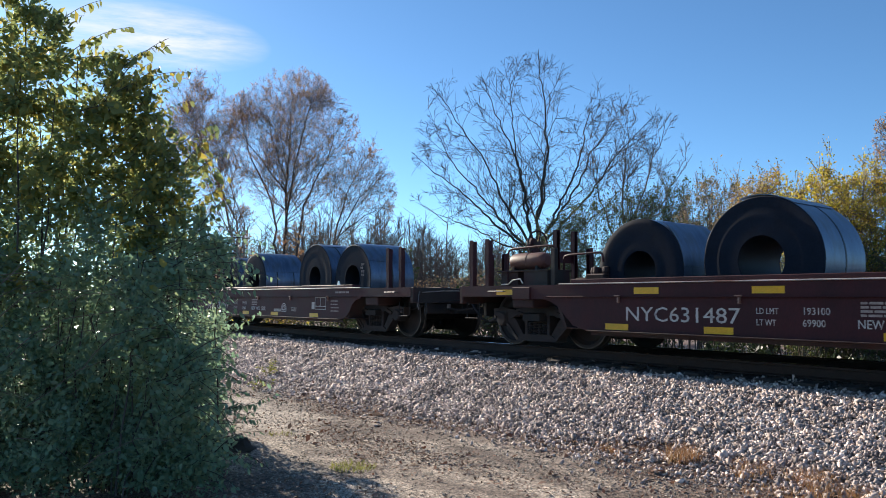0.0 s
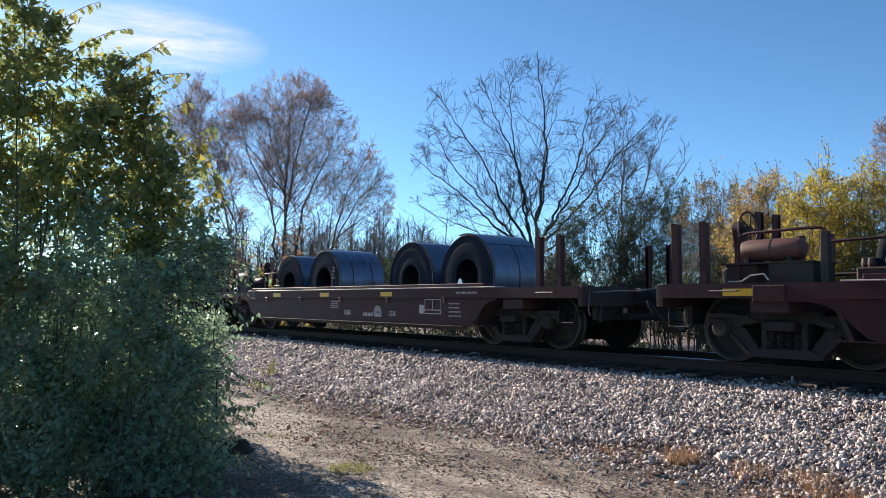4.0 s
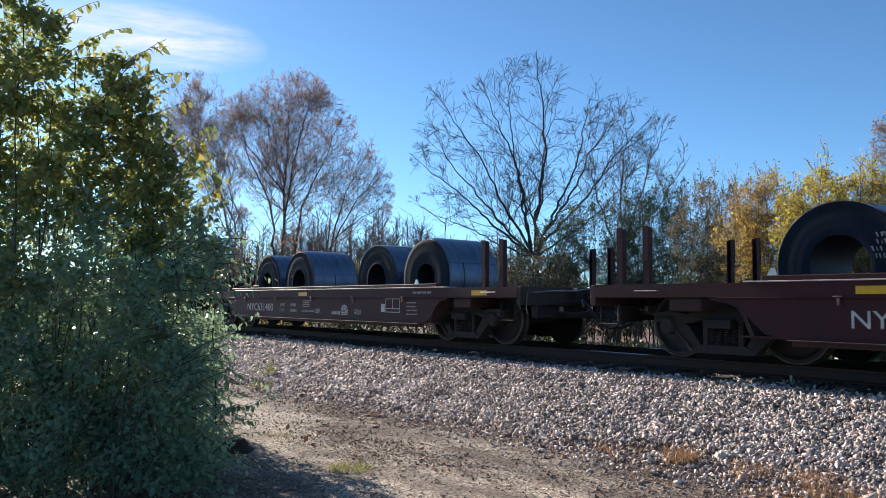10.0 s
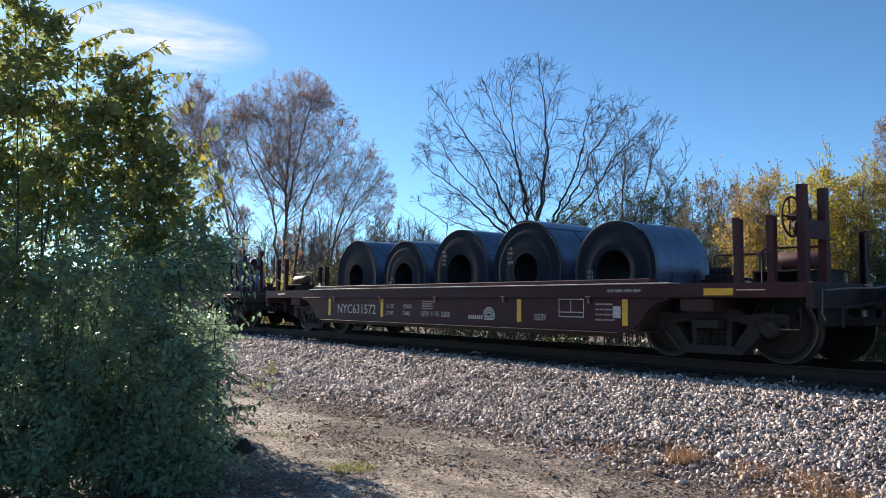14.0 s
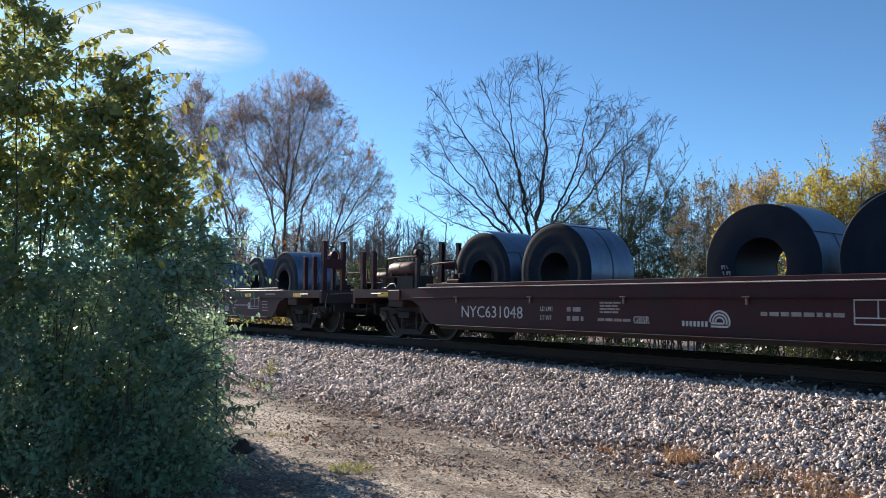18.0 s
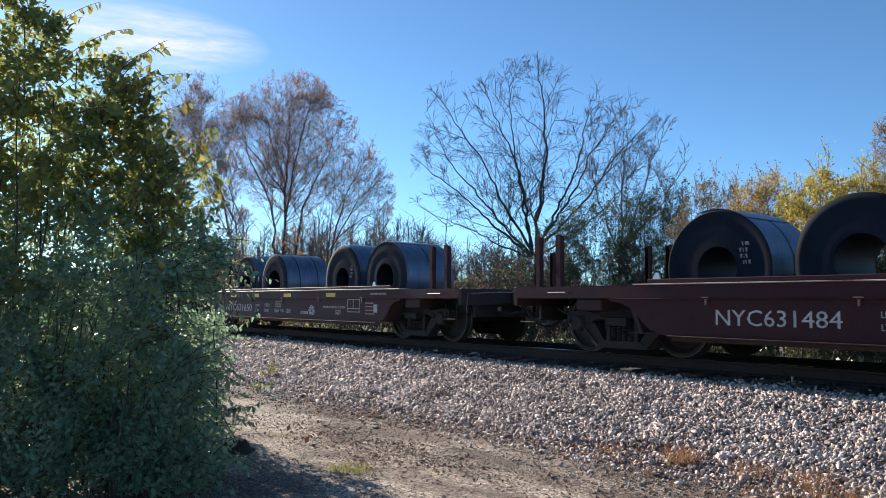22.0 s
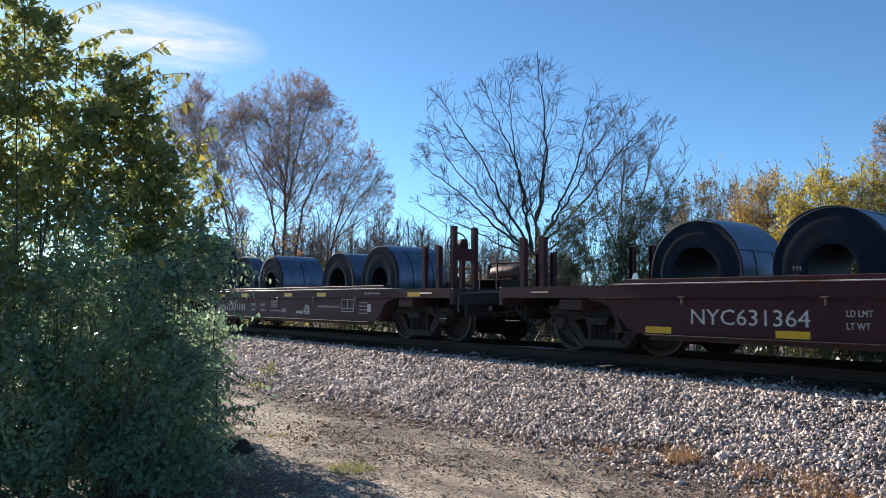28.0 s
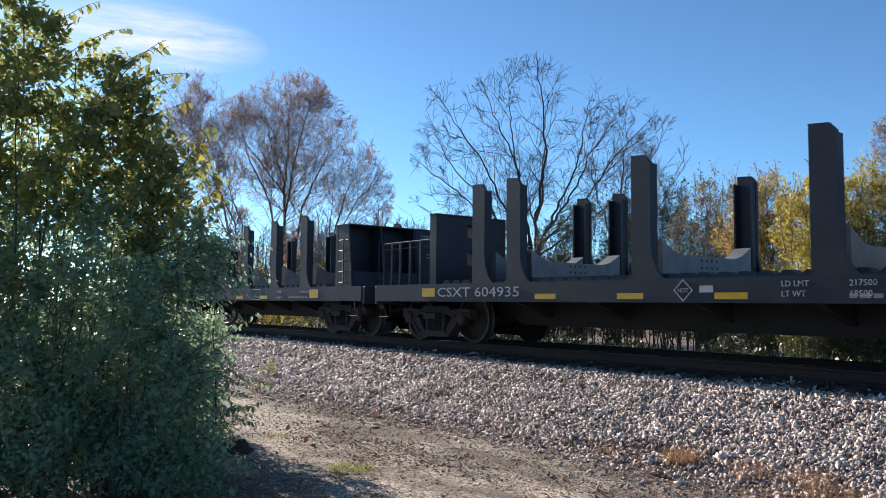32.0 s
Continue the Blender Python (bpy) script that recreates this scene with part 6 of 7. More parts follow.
crowned_tree("tall slender tree with a brown hazy crown", foot_at,
          [([(0.3, 0), (0.5, 6.2), (0.5, 9), (0.6, 12), (0.5, 14.4)], 0.17), ([(0.5, 7.9), (-0.9, 9.8), (-2.9, 12.2)], 0.09), ([(0.1, 4), (-0.4, 7.5), (-2.0, 10.6), (-2.4, 12.6)], 0.11), ([(0.5, 6), (1.0, 9.4), (1.6, 12), (2.2, 14)], 0.1), ([(0.9, 2), (1.6, 7.2), (2.7, 9.8), (3.6, 11.9)], 0.12), ([(0.5, 8.6), (-0.4, 11), (-0.8, 13.6)], 0.07)],
          [(0.7, 13.6, 2.5, 2.1, 2.2), (-2.1, 11.9, 2.2, 2.0, 2.0), (2.6, 12.1, 2.3, 2.0, 2.0), (0.4, 11.0, 2.6, 2.0, 2.0), (1.8, 9.0, 1.8, 1.5, 1.5), (-1.4, 9.2, 1.9, 1.4, 1.5), (0.4, 6.6, 2.4, 1.6, 1.4), (0.5, 11.0, 4.1, 4.3, 3.0)], 22, M["bark"], 4.5, 3.8, (7, 7), 48, 0.05, 0.0048, 0.044, 4.2, BROWN, "thin brown leaves", stand)
crowned_tree("smaller leaning tree with fine grey twigs", foot_at,
          [([(2.7, 0), (3.4, 6.2), (4.2, 8.7), (5.5, 11)], 0.12), ([(3.2, 4.6), (4.6, 7.2), (6.2, 8.9)], 0.08), ([(3.0, 3.6), (3.2, 6.5), (3.4, 9.4)], 0.07), ([(3.3, 5.2), (5.2, 6.6), (6.7, 7.4)], 0.06)],
          [(4.6, 10.0, 1.6, 1.9, 1.6), (5.5, 8.4, 1.7, 1.9, 1.6), (5.4, 6.6, 1.6, 1.3, 1.4), (3.9, 7.6, 1.5, 1.8, 1.4), (3.6, 5.2, 2.2, 1.4, 1.3), (4.8, 8.2, 2.3, 3.1, 2.0)], 23, M["bark"], 4.5, 3.4, (7, 7), 48, 0.05, 0.0046, 0.034, 2.4, BROWN, "few brown leaves", stand)


def shrub(label, base, height, width, seed, leaves, leaf_size, per_tip, stems=9, bark="twig", group="", name="shrub", forks=(6, 5), lean=0.0, category="shrub", least=0.006, slim_leaf=0.55):
    """Many stems from one foot, with leaves along the twigs."""
    g = Growth(seed)
    rng = random.Random(seed)
    for k in range(stems):
        u = (k + rng.uniform(0.2, 0.8)) / stems * 2 - 1
        w = rng.uniform(-1, 1)
        h = height * rng.uniform(0.62, 1.0) * (1 - 0.22 * u * u)
        way = Vector((0, 0, 1)) * h * 0.8 + SIDE * (u * width * 0.5 + lean) + Vector((-0.79, 0.613, 0)) * w * width * 0.4
        start = Vector(base) + SIDE * u * width * 0.2 + Vector((-0.79, 0.613, 0)) * w * width * 0.15
        g.shoot(start - Vector((0, 0, 0.1)), way, way.length, 0.008 + 0.006 * height, len(forks), 5, 0.13, 0.02, forks, 40, 0.45, 0.12)
    ob = thing(name, label, category, group=group)
    part("branchwork", g.mesh(M[bark], 3, least), None, ob)
    if leaves:
        for pts, rad, level in g.lines:
            if level and per_tip >= 10:
                n = len(pts)
                g.tips.append((pts[n // 3:], [(pts[min(i + 1, n - 1)] - pts[max(i - 1, 0)]).normalized() for i in range(n // 3, n)]))
        at, way = along_tips(g, per_tip, seed, 0.0, 0.05)
        low = at[:, 2] + 0.3 * np.sin(at[:, 0] * 3) < (1.9 if per_tip > 20 and leaves is not GREEN else -9)
        part("foliage", leaf_mesh(at[~low], way[~low], leaf_size, leaves, seed, slim_leaf + 0.1, plain=True), None, ob)
        if low.any():
            part("lower_foliage", leaf_mesh(at[low], way[low], leaf_size, UNDER, seed, slim_leaf + 0.1, plain=True), None, ob, "dark green leaves, shade put into their colour")
    return ob


def hedge_shrub(label, base, wide, tall, seed, tone, per_twig, shoots):
    """A dense shrub: many stems from a broad foot, twigs all the way up, leaves along them, and thin shoots that stand out of the top."""
    g = Growth(seed)
    rng = g.rng
    lumps = [(0, tall * 0.5, wide, tall * 0.44, wide * 0.9), (-wide * 0.5, tall * 0.34, wide * 0.8, tall * 0.36, wide * 0.8), (wide * 0.5, tall * 0.36, wide * 0.8, tall * 0.38, wide * 0.8)]
    for k in range(26):
        u, w = rng.uniform(-1, 1), rng.uniform(-0.8, 0.8)
        top = tall * (0.93 - 0.3 * u * u) * rng.uniform(0.75, 1.0)
        foot_at, end = Vector((u * wide * 0.5, w * wide * 0.5, -0.1)), Vector((u * wide * 0.95, w * wide * 0.8, top))
        n = 8
        pts = [foot_at.lerp(end, i / n) + Vector((rng.gauss(0, 0.04), rng.gauss(0, 0.04), 0)) for i in range(n + 1)]
        g.lines.append((pts, [0.022 * (1 - 0.75 * i / n) for i in range(n + 1)], 3))
        for j in range(17):
            f = rng.uniform(0.12, 1.0) * n
            i = min(n - 1, int(f))
            d = (pts[i + 1] - pts[i]).normalized()
            side = d.orthogonal().normalized()
            side.rotate(Matrix.Rotation(rng.uniform(0, 2 * math.pi), 3, d))
            spread(g, lumps, pts[i].lerp(pts[i + 1], f - i), d * 0.6 + side * 0.8, rng.uniform(0.4, 0.85), 0.007, 1, (6,), 45, 0.05, 0.14, 0.0045)
    # shoots above the mass
    for k in range(int(16 * shoots)):
        u, w = rng.uniform(-1, 1), rng.uniform(-0.7, 0.7)
        p = Vector((u * wide, w * wide * 0.7, tall * (0.82 - 0.3 * u * u)))
        spread(g, [(0, tall * 0.7, wide * 3, tall, wide * 3)], p, Vector((rng.gauss(0, 0.25) + 0.2 * u, rng.gauss(0, 0.2), 1)), rng.uniform(0.35, 0.95), 0.008, 1, (7,), 30, 0.05, 0.06, 0.0045)
    to_place(g, base)
    ob = thing("shrub", label, "shrub", group=far_side)
    part("branchwork", g.mesh(M["twig"], 3, 0.004), None, ob)
    at, way = along_tips(g, per_twig, seed, 0.0, 0.05)
    low = at[:, 2] + 0.35 * np.sin(at[:, 0] * 3.1) + 0.3 * np.sin(at[:, 1] * 4.3) < (2.3 if tone is not GREEN else 0.9)
    part("foliage", leaf_mesh(at[~low], way[~low], 0.042, tone, seed, 0.6, plain=True), None, ob)
    part("lower_foliage", leaf_mesh(at[low], way[low], 0.042, GREEN, seed + 1, 0.6, plain=True), None, ob, "green leaves low on the shrub")


far_side = "shrubs along the far side of the track"
for k, (text, across, away, wide, tall, tone, n, kinds) in enumerate((
        ("russet and pale autumn shrub with upright bare shoots", 7.5, 21.0, 1.25, 5.5, RUSSET, 10, 1.3),
        ("russet and golden autumn shrub with upright shoots", 7.95, 18.6, 1.2, 5.3, GOLD_RED, 14, 1.2),
        ("golden-yellow autumn shrub in full leaf", 7.75, 15.7, 1.1, 4.75, GOLD, 15, 1.1),
        ("golden-yellow autumn shrub in full leaf", 8.95, 15.9, 1.25, 4.85, GOLD, 15, 1.1),
        ("golden-green autumn shrub in full leaf", 10.4, 15.6, 1.4, 4.5, GOLD, 9, 0.8),
        ("green shrub with thin loose shoots", 7.5, 24.6, 1.8, 5.9, GREEN, 13, 1.3),
        ("green shrub with glossy small leaves", 6.4, 25.0, 2.1, 5.8, GREEN, 14, 1.2),
        ("green shrub with glossy small leaves", 4.8, 24.5, 2.0, 5.4, GREEN, 13, 1.2))):
    hedge_shrub(text, SIDE * across + Vector((-0.79, 0.613, 0)) * away, wide, tall, 31 + k, tone, n, kinds)
shrub("brown-green tangled shrub at the foot of the bare tree", (-16.8, 17.4, 0.05), 4.7, 2.6, 38, RUSSET, 0.07, 8, 12, group=far_side, forks=(7, 7))
shrub("green tangled shrub under the bare tree", (-18.6, 17.8, 0.05), 3.8, 3.0, 39, GREEN, 0.07, 9, 12, group=far_side, forks=(7, 7))
shrub("yellow-green sunlit shrub beside the slender trees", (-31.3, 14.6, 0.05), 3.4, 2.6, 40, GOLD, 0.08, 10, 10, group=far_side, forks=(6, 6))
shrub("dense green shrub near the slender trees", (-29.5, 19.0, 0.05), 4.4, 4.2, 41, GREEN, 0.075, 22, 16, group=far_side, forks=(7, 7))
for k, (x, y, h, w, tone, n) in enumerate(((-21, 19, 3.4, 3.4, BROWN, 2), (-23.4, 19.5, 3.2, 3.4, BROWN, 2), (-26, 19.5, 3.5, 3.6, BROWN, 2), (-33.6, 20.5, 4.0, 4.0, GREEN, 3), (-38, 21, 4.2, 5.0, BROWN, 2), (-43, 21, 4.4, 5.0, GREEN, 2), (-49, 21, 4.6, 6.0, BROWN, 2), (-56, 21, 5.0, 7.0, BROWN, 2), (-66, 22, 5.0, 8.0, BROWN, 2))):
    shrub("bare brown thicket with few dry leaves" if tone is BROWN else "half-bare thicket with green leaves", (x, y, 0.05), h, w, 50 + k, tone, 0.06, n * 2, 20, group="thicket beyond the track", forks=(9, 9), least=0.006)


def far_woods():
    """A hazy line of leafless woods far behind."""
    rng = random.Random(77)
    s = Solid()
    for k in range(560):
        x, y = rng.uniform(-190, -38), rng.uniform(46, 80)
        if -x / y < 0.9:
            continue
        h = rng.uniform(8.5, 14) * min(1.0, 0.45 + (-x / y - 0.9) * 0.9)
        top = Vector((x + rng.uniform(-0.8, 0.8), y, h))
        s.tube([(x, y, 0), (x, y, h * 0.4), top], [0.14, 0.1, 0.02], 4, ends=False)
        for j in range(16):
            f = rng.uniform(0.25, 0.95)
            p = Vector((x, y, 0)).lerp(top, f)
            q = p + Vector((rng.gauss(0, 1.2), rng.gauss(0, 1.2), rng.uniform(0.6, 2.4)))
            s.tube([p, q], [0.05, 0.015], 3, ends=False)
            for i in range(3):
                a = p.lerp(q, rng.uniform(0.2, 0.9))
                s.tube([a, a + Vector((rng.gauss(0, 0.7), rng.gauss(0, 0.7), rng.uniform(0.3, 1.3)))], [0.025, 0.01], 3, ends=False)
    me = bpy.data.meshes.new("shape")
    me.from_pydata(s.v, [], s.f)
    me.materials.append(M["twig"])
    tagged(new("far_woods", me), "leafless brown woods far behind the track", "woods", kind="stuff")


def blades(name, label, category, spots, mat, seed, width=0.012):
    """Grass: spots are (x, y, z, height, spread) for each blade, as an array."""
    rng = np.random.default_rng(seed)
    n = len(spots)
    p = spots[:, :3]
    h = spots[:, 3:4]
    bend = rng.normal(0, 1, (n, 3)) * spots[:, 4:5]
    bend[:, 2] = 0
    side = rng.normal(0, 1, (n, 3))
    side[:, 2] = 0
    side = side / np.linalg.norm(side, axis=1, keepdims=True) * width * 0.5
    up = np.array([0, 0, 1.0])
    mid = p + up * h * 0.55 + bend * 0.35
    tip = p + up * h + bend
    pts = np.stack([p - side, p + side, mid + side * 0.8, mid - side * 0.8, tip + side * 0.15, tip - side * 0.15], 1)
    f = np.array([(0, 1, 2, 3), (3, 2, 4, 5)])[None] + (np.arange(n) * 6)[:, None, None]
    return tagged(new(name, bulk_mesh(pts.reshape(-1, 3), f.reshape(-1, 4), mat)), label, category, kind="stuff")


def meadow():
    rng = np.random.default_rng(5)
    n = 26000
    x = rng.uniform(-45, 2, n)
    y = 13.5 + np.abs(rng.normal(0, 1.6, n))
    z = np.interp(y, [11.8, 13.8, 16, 40], [0.62, 0.1, 0.05, 0.2]) - 0.02
    clump = 0.5 + 0.5 * np.sin(x * 1.3 + np.sin(y * 2)) * np.cos(x * 0.53 + 1)
    blades("verge_grass", "rough green and straw grass on the far verge", "grass", np.stack([x, y, z, rng.uniform(0.15, 0.5, n) * (0.5 + clump), rng.uniform(0.05, 0.2, n)], 1), GRASS, 6, 0.02)


far_woods()
meadow()


def undergrowth():
    """Low dense green growth along the far foot of the ballast."""
    rng = np.random.default_rng(15)
    n = 42000
    x = -48 + 51 * rng.uniform(0, 1, n) ** 0.8
    y = 13.4 + np.abs(rng.normal(0, 0.9, n))
    top = 0.5 + 0.25 * np.sin(x * 0.9) * np.sin(x * 0.37 + 1) + 0.2 * np.sin(x * 2.7)
    z = 0.1 + top * rng.uniform(0, 1, n) ** 0.8 * np.clip((y - 13.0) / 0.8, 0.3, 1)
    at = np.stack([x, y, z], 1)
    way = rng.normal(0, 1, at.shape) + np.array((0, -0.4, 0.5))
    tagged(new("undergrowth", leaf_mesh(at, way, 0.07, UNDER, 16, 0.6, 0.1, plain=True)), "low dense growth beyond the ballast, its green darkened for shade", "undergrowth", kind="stuff")


undergrowth()


# ---- the big bush on the near side ----
def near_bush():
    bush = thing("bush", "large dense green bush with yellowing leaves at its top", "bush")
    g = Growth(90)
    rng = np.random.default_rng(90)
    deep = np.array((-0.79, 0.613, 0))
    # how far the bush reaches at each height, seven metres from the eye
    heights = (-0.05, 0.5, 1.07, 1.45, 1.68, 1.95, 2.3, 2.7, 3.1, 3.34, 3.85, 4.16, 4.4, 4.9)
    reach = (-2.1, -2.1, -2.22, -2.28, -2.3, -2.06, -2.1, -2.28, -2.52, -2.7, -3.06, -3.5, -3.8, -4.5)

    def fill(n, inner=0.0, front=0.5):
        """Places in the bush; a share of them in its front skin."""
        s, z = rng.uniform(-5.1, -1.95, n), rng.uniform(0.02, 5.3, n)
        d = np.where(rng.uniform(0, 1, n) < front, rng.uniform(6.15, 6.8, n), rng.uniform(6.3, 9.6, n))
        d = np.where(z > 2.0, 6.7 + (d - 6.15) * 0.36, np.where(z > 1.2, 6.3 + (d - 6.15) * 0.6, d)) + 0.16 * np.sin(s * 4.1 + z * 2.3) + 0.1 * np.sin(s * 7 - z * 5)
        edge = np.interp(z, heights, reach) + 0.12 * np.sin(z * 7.3) + 0.1 * np.sin(z * 3.1 + d * 4) + rng.normal(0, 0.06, n)
        ok = (s < edge - inner) & (rng.uniform(0, 1, n) < np.interp(z, (1.0, 1.7, 2.5, 3.2, 4.4), (1.0, 0.9, 0.54, 0.33, 0.22)))
        s, z, d = s[ok], z[ok], d[ok]
        p = (s * d / 7.0)[:, None] * np.array(SIDE) + d[:, None] * deep
        p[:, 2] = 1.6 + (z - 1.6) * d / 7.0
        return p[p[:, 2] > 0.03]

    nodes = []
    for p in fill(420, 0.2):
        foot_point = Vector((p[0] - rng.uniform(0.0, 0.3), p[1] + rng.normal(0, 0.15), -0.05))
        top = Vector(p) + Vector((0, 0, 0.1))
        pts = [foot_point.lerp(top, f) + Vector(rng.normal(0, 0.035, 3)) * (f < 1) for f in (0, 0.17, 0.34, 0.5, 0.67, 0.84, 1.0)]
        r = 0.005 + 0.003 * top.z
        g.lines.append((pts, [r * (1 - 0.7 * f / 6) for f in range(7)], 2))
        nodes += [tuple(q) for q in pts[1:]]
    n = 1500
    ss, zz, dd = rng.uniform(-3.6, -2.0, n), rng.uniform(0.05, 1.5, n), rng.uniform(8.3, 9.9, n)
    rear = (ss * dd / 7.0)[:, None] * np.array(SIDE) + dd[:, None] * deep + zz[:, None] * np.array((0, 0, 1.0))
    spots = np.concatenate([rear, fill(9500, 0.0, 0.6), fill(1500, 0.0, 0.9)[:, :] * np.array((1, 1, 0.28))])
    rng.shuffle(spots)
    wood = reach_out(g, np.array(nodes), spots, 0.004, 0, 0.05, 0.1, 0.3)
    inner = len(g.tips)
    # arching sprays that stand out over the outline, their leaves hanging in two rows
    out = fill(2600, -0.02, 0.7)
    out = out[np.argsort(-(out @ np.array(SIDE)) / (out @ deep) - 0.36 * (out[:, 2] - 1.6) / (out @ deep))[:230]]
    rows_at, rows_way = [], []
    for p in out:
        a = Vector(p)
        lifted = 0.75 if a.z > 2.2 else 0.15
        w = (SIDE * rng.uniform(0.5, 1.0) + Vector((0, 0, rng.normal(lifted, 0.3))) + Vector(deep) * rng.normal(0, 0.4)).normalized()
        length = rng.uniform(0.25, 0.6)
        pts = [a + w * length * f + Vector((0, 0, -0.25 * length * f * f)) for f in (-0.3, 0, 0.25, 0.5, 0.75, 1.0)]
        g.lines.append((pts, [0.005, 0.004, 0.0035, 0.003, 0.0025, 0.002], 1))
        n = int(length / 0.045)
        for k in range(n):
            f = (k + 0.5) / n * 4 + 1
            i = min(4, int(f))
            rows_at.append(pts[i].lerp(pts[i + 1], f - i))
            rows_way.append(w * 0.4 + w.cross(Vector((0, 0, 1))) * (0.5 if k % 2 else -0.5) + Vector((0, 0, -0.6)))
    # low branches that reach out over the lane, each with side twigs of hanging leaves
    low_at, low_way = [], []
    for (s0, z0), (s1, z1), twigs in (((-2.45, 0.42), (-1.66, 0.66), 7), ((-2.4, 0.34), (-1.85, 0.48), 6), ((-2.45, 1.24), (-1.88, 1.33), 6), ((-2.4, 0.95), (-2.05, 1.02), 5)):
        a, b = SIDE * s0 + Vector(deep) * 7.2 + Vector((0, 0, z0)), SIDE * s1 + Vector(deep) * 7.2 + Vector((0, 0, z1))
        g.lines.append(([a, a.lerp(b, 0.5) + Vector((0, 0, 0.05)), b], [0.006, 0.0045, 0.0025], 1))
        for k in range(twigs):
            p = a.lerp(b, (k + 0.6) / twigs) + Vector((0, 0, 0.03))
            w = (b - a).normalized() * 0.8 + Vector(deep) * rng.normal(0, 0.6) + Vector((0, 0, rng.normal(0.1, 0.25)))
            e = p + w * rng.uniform(0.14, 0.28)
            g.lines.append(([p, p.lerp(e, 0.5) + Vector((0, 0, 0.015)), e], [0.003, 0.0025, 0.0015], 0))
            for j in range(9):
                low_at.append(p.lerp(e, (j + 0.5) / 9))
                low_way.append(w * 0.3 + w.cross(Vector((0, 0, 1))) * (0.4 if j % 2 else -0.4) + Vector((0, 0, -0.8)))
    part("branchwork", g.mesh(M["bark"], 3, 0.002), None, bush)
    part("low_foliage", leaf_mesh(np.array(low_at), np.array(low_way), 0.06, BUSH_LOW, 95, 0.5, 0.3, 0.2, (0, 0, 0.3)), None, bush, "dark leaves hanging from low branches")
    for k in range(18):
        a = Vector(np.array(SIDE) * rng.uniform(-4.4, -2.6) + deep * 6.0 + np.array((0, 0, rng.uniform(0.15, 1.9))))
        w = SIDE * rng.uniform(0.5, 1.3) + Vector((0, 0, rng.uniform(-0.25, 0.5))) - Vector(deep) * rng.uniform(0.0, 0.12)
        s = Solid().tube([a + w * f + Vector((0, 0, 0.5 * f * (1 - f) * w.length)) + Vector(rng.normal(0, 0.02, 3)) for f in (0, 0.2, 0.4, 0.6, 0.8, 1.0)], [0.0042, 0.0038, 0.0033, 0.0028, 0.0022, 0.0015], 4, ends=False)
        part("bare_twig", s, M["twig"], bush, "pale bare arching twig")
    at, way = along_tips(g, 22, 91, 0.05, 0.045)
    at[:, 2] = np.maximum(at[:, 2], 0.02)
    high = at[:, 2] + 0.35 * np.sin(at[:, 0] * 5) + 0.3 * np.sin(at[:, 1] * 7) + rng.normal(0, 0.3, len(at)) > 2.5
    part("lower_foliage", leaf_mesh(at[~high], way[~high], 0.042, BUSH_LOW, 92, 0.55, 0.25, 0.3, (0.9, -0.7, 1.0), True), None, bush, "green leaves, paled in colour for the glare")
    part("upper_foliage", leaf_mesh(at[high], way[high], 0.062, BUSH_TOP, 93, 0.6, 0.25, 0.3, (0.4, -0.3, 0.8), True), None, bush, "yellow-green leaves")
    rows_at, rows_way = np.array(rows_at), np.array(rows_way)
    up_high = rows_at[:, 2] > 2.3
    part("edge_foliage", leaf_mesh(rows_at[~up_high], rows_way[~up_high], 0.055, BUSH_LOW, 96, 0.55, 0.35, 0.22, (0, 0, 0.6)), None, bush, "green leaves along the bush's edge")
    part("spray_foliage", leaf_mesh(rows_at[up_high], rows_way[up_high], 0.075, BUSH_SPRAY, 94, 0.6, 0.35, 0.22, (0, 0, 0.6)), None, bush, "backlit leaves hanging along arching sprays")
    return bush


near_bush()


# ---- small growth and litter on the lane ----
def clump(name, label, category, x, y, z, r, h, n, mat, seed, group=""):
    rng = np.random.default_rng(seed)
    a, d = rng.uniform(0, 6.283, n), r * np.sqrt(rng.uniform(0, 1, n))
    spots = np.stack([x + d * np.cos(a), y + d * np.sin(a), np.full(n, z), h * rng.uniform(0.4, 1.1, n), np.full(n, h * 0.45)], 1)
    ob = blades(name, label, category, spots, mat, seed, 0.007)
    return tagged(ob, group=group)


tufts = "dry tufts at the foot of the slope"
for k, (x, y, r, h, n) in enumerate(((-4.75, 6.74, 0.2, 0.2, 260), (-3.95, 6.72, 0.18, 0.13, 170), (-3.45, 6.85, 0.24, 0.15, 220), (-5.6, 6.7, 0.2, 0.08, 110), (-2.9, 6.75, 0.2, 0.12, 150), (-7.3, 6.85, 0.25, 0.07, 150), (-4.1, 7.0, 0.22, 0.14, 200), (-3.5, 6.95, 0.26, 0.15, 260), (-3.15, 6.6, 0.22, 0.12, 200), (-3.5, 6.3, 0.3, 0.06, 180), (-5.5, 6.75, 0.25, 0.07, 170), (-6.3, 6.8, 0.25, 0.06, 150), (-8.6, 6.8, 0.25, 0.06, 140))):
    clump("dry_tuft", "rust-coloured dry weed tuft at the ballast's foot", "tuft", x, y, 0.0, r, h, n, STRAW, 120 + k, tufts)
greens = "sparse grass on the lane"
for k, (x, y, r, h, n) in enumerate(((-6.5, 3.95, 0.22, 0.06, 150), (-8.6, 4.2, 0.16, 0.05, 40))):
    clump("grass_patch", "thin yellow-green grass on packed dirt", "grass", x, y, -0.01, r, h, n * 2, LANE_GRASS, 140 + k, greens)


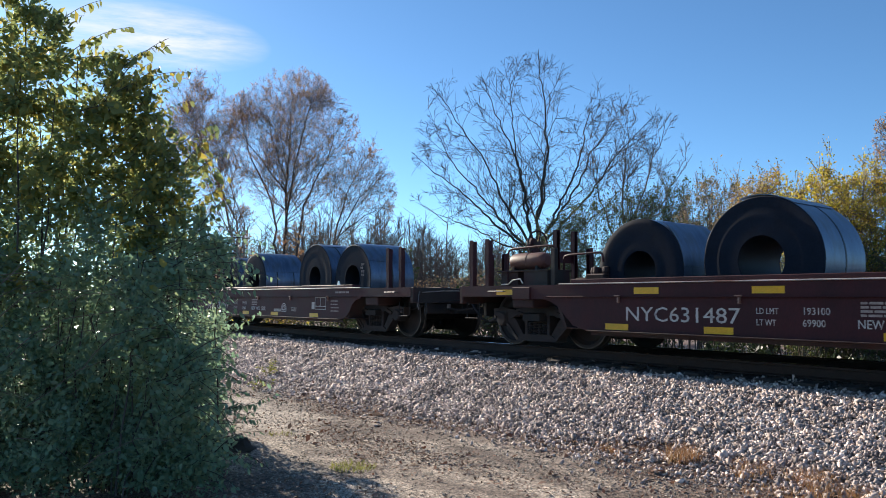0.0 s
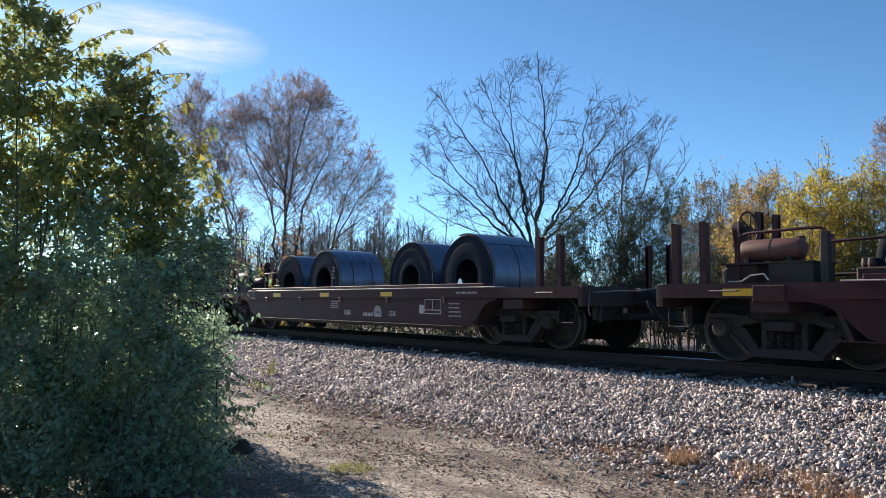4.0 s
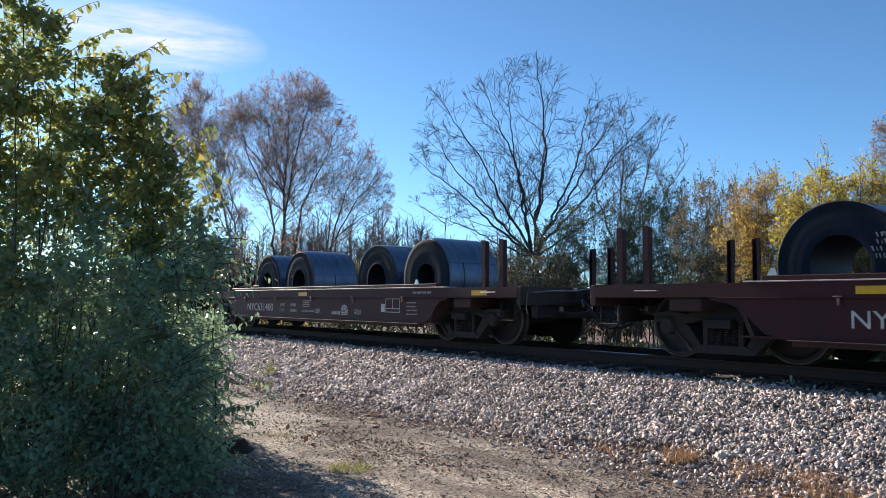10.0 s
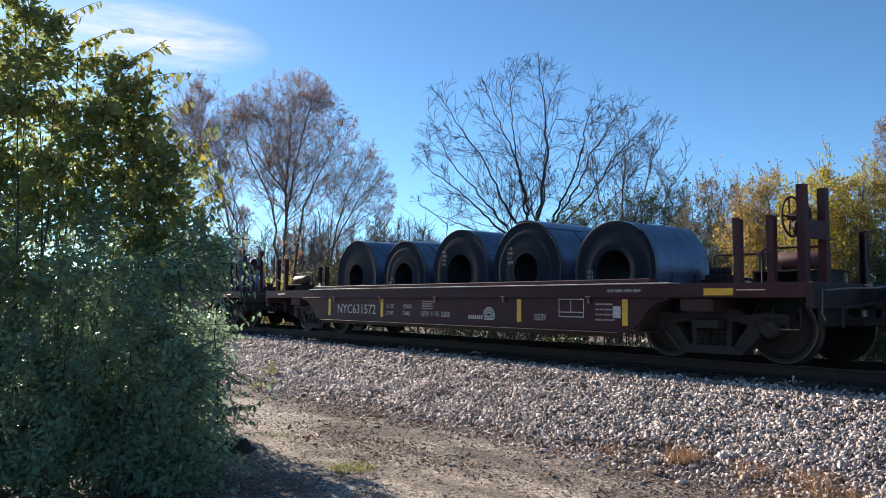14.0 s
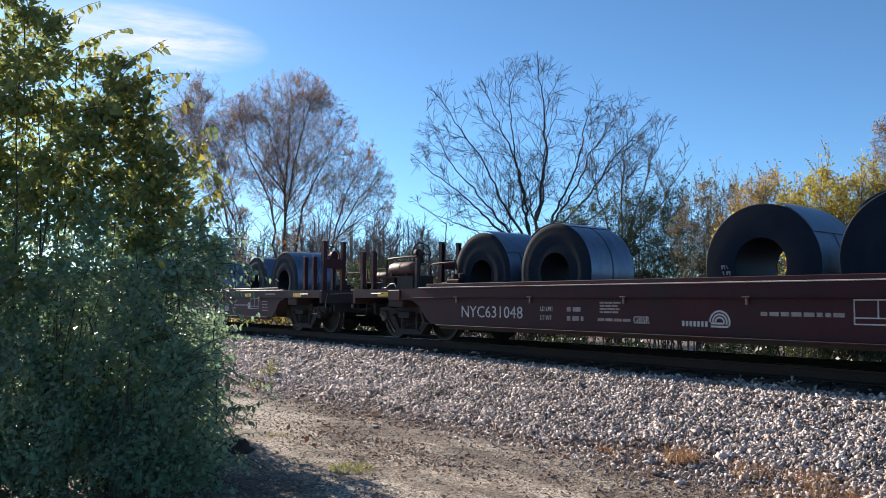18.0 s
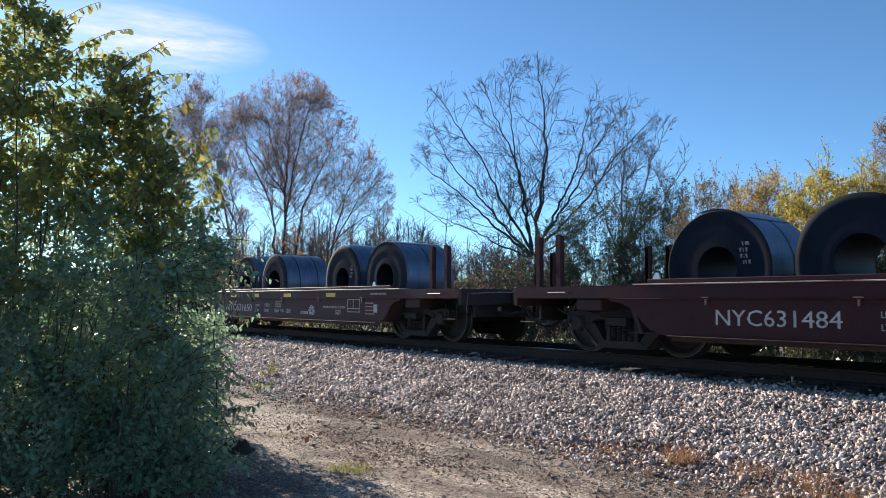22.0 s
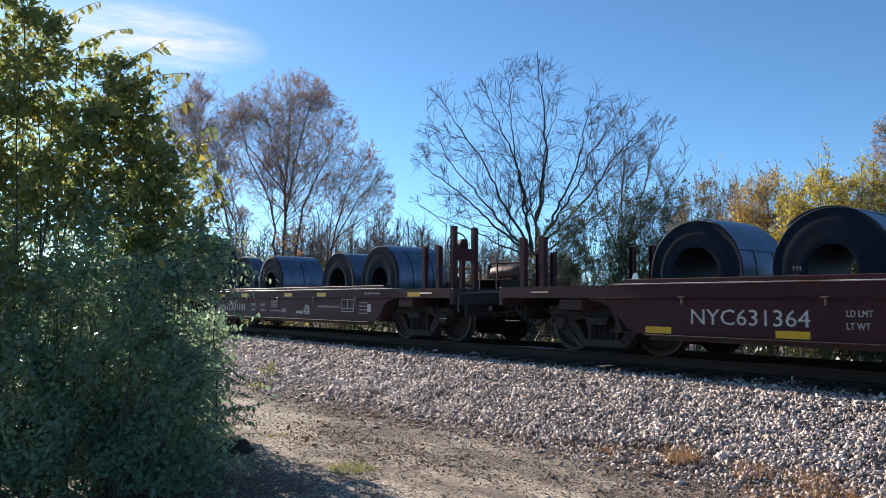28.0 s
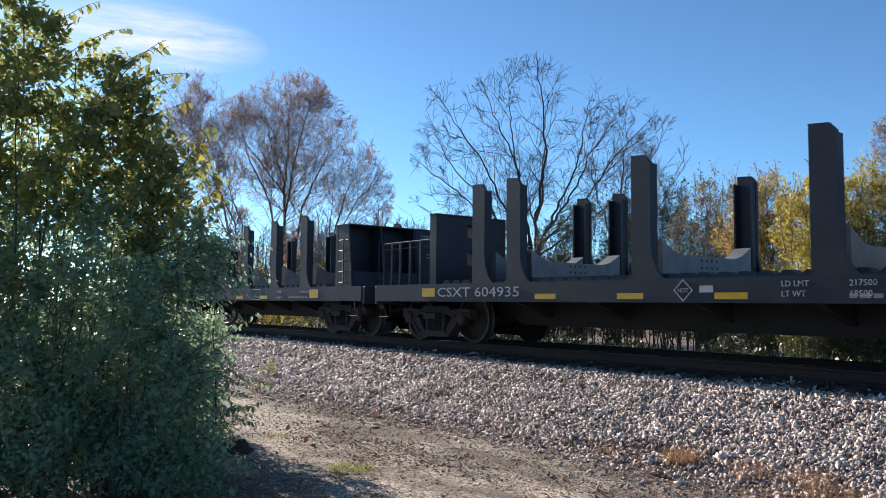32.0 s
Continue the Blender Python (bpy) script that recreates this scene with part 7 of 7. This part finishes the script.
def litter():
    rng = np.random.default_rng(61)
    n = 130000
    x, y = rng.uniform(-17, -1.0, n), rng.uniform(2.2, 7.15, n)
    band = np.exp(-((y - 6.35 - 0.25 * np.sin(x * 0.8)) / 0.5) ** 2) * 1.6 + 0.9 * np.exp(-((y - 4.75 - 0.2 * np.sin(x * 0.6)) / 0.28) ** 2)
    keep = (np.sin(x * 1.1 + y * 2.1) * 0.6 + np.sin(y * 3.3 - x * 0.7) * 0.6 + band + rng.normal(0, 0.8, n)) > 0.7
    x, y = x[keep], y[keep]
    at = np.stack([x, y, on_lane(x, y, 0.005)], 1)
    way = rng.normal(0, 1, at.shape) * np.array([1, 1, 0.1])
    me = leaf_mesh(at, way, 0.022, LITTER, 62, 0.6, 0.0, 0.5, (0, 0, 3.0), True)
    tagged(new("leaf_litter", me), "dry fallen leaves strewn over the dirt", "leaf litter", kind="stuff")


litter()


def weed(label, base, height, seed, leaves, size, per_tip=6, lean=(0, 0, 0), stems=4):
    g = Growth(seed)
    rng = random.Random(seed)
    for k in range(stems):
        g.shoot(base, Vector((rng.gauss(0, 0.35), rng.gauss(0, 0.35), 1)) + Vector(lean), height * rng.uniform(0.6, 1.0), 0.006, 1, 6, 0.12, 0.0, (5,), 45, 0.45, 0.2)
    ob = thing("weed", label, "weed", group="weeds by the slope")
    part("branchwork", g.mesh(M["twig"], 3, 0.002), None, ob)
    at, way = along_tips(g, per_tip, seed, 0.0, 0.012)
    part("foliage", leaf_mesh(at, way, size, leaves, seed, 0.5), None, ob)


weed("yellow-green weed standing in the ballast", (-14.75, 6.9, 0.04), 0.42, 201, LANE_GRASS, 0.045, 6)
weed("small sunlit green weed at the slope's foot", (-13.1, 5.95, 0.0), 0.3, 202, LANE_GRASS, 0.04, 5)

# a dark lump of turned earth at the bush's foot
s = Solid()
s.lathe([(0.001, 0.13), (0.05, 0.125), (0.09, 0.11), (0.12, 0.085), (0.15, 0.05), (0.17, 0.02), (0.18, -0.05)], "z", 22)
s.v = [(x * (1 + 0.7 * noise.noise((x * 14, y * 14, z * 14))), y * (1 + 0.7 * noise.noise((x * 14, y * 14, 5 + z * 9))), z * (0.75 + 0.9 * noise.noise((x * 13, y * 13, 9)))) for x, y, z in s.v]
tagged(part("earth_clod", s, M["tie"], at=pose(-8.0, 3.42, 0.0), smooth=True), "dark clod of earth beside the bush", "clod")



def motions():
    """The train rolls by to the right; its wheels turn."""
    times = (0.0, 4.0, 8.0, 12.0, 16.0, 20.0, 24.0, 28.0, 32.0)
    for ob, x, z in TRAIN:
        walk(ob, [(t, pose(train_at(t) + x, TRACK_Y, z)) for t in times])
    # every wheelset turns alike: the first two of a truck are keyed, the others take over their keys
    first = {}
    for ob in list(scene.objects):
        if ob.name.split(".")[0] != "wheelset":
            continue
        x = round(ob.matrix_basis.translation.x, 3)
        if x not in first:
            first[x] = ob
            rows = []
            for k in range(frame(32.0)):
                t = k / FPS
                rows.append((t, Matrix.Translation((x, 0, 0.457)) @ Matrix.Rotation((train_at(t) / 0.457) % (2 * math.pi), 4, "Y")))
            walk(ob, rows)
        else:
            ob.rotation_mode = "QUATERNION"
            ob.animation_data_create()
            ob.animation_data.action = first[x].animation_data.action
            ob.animation_data.action_slot = first[x].animation_data.action_slot


motions()
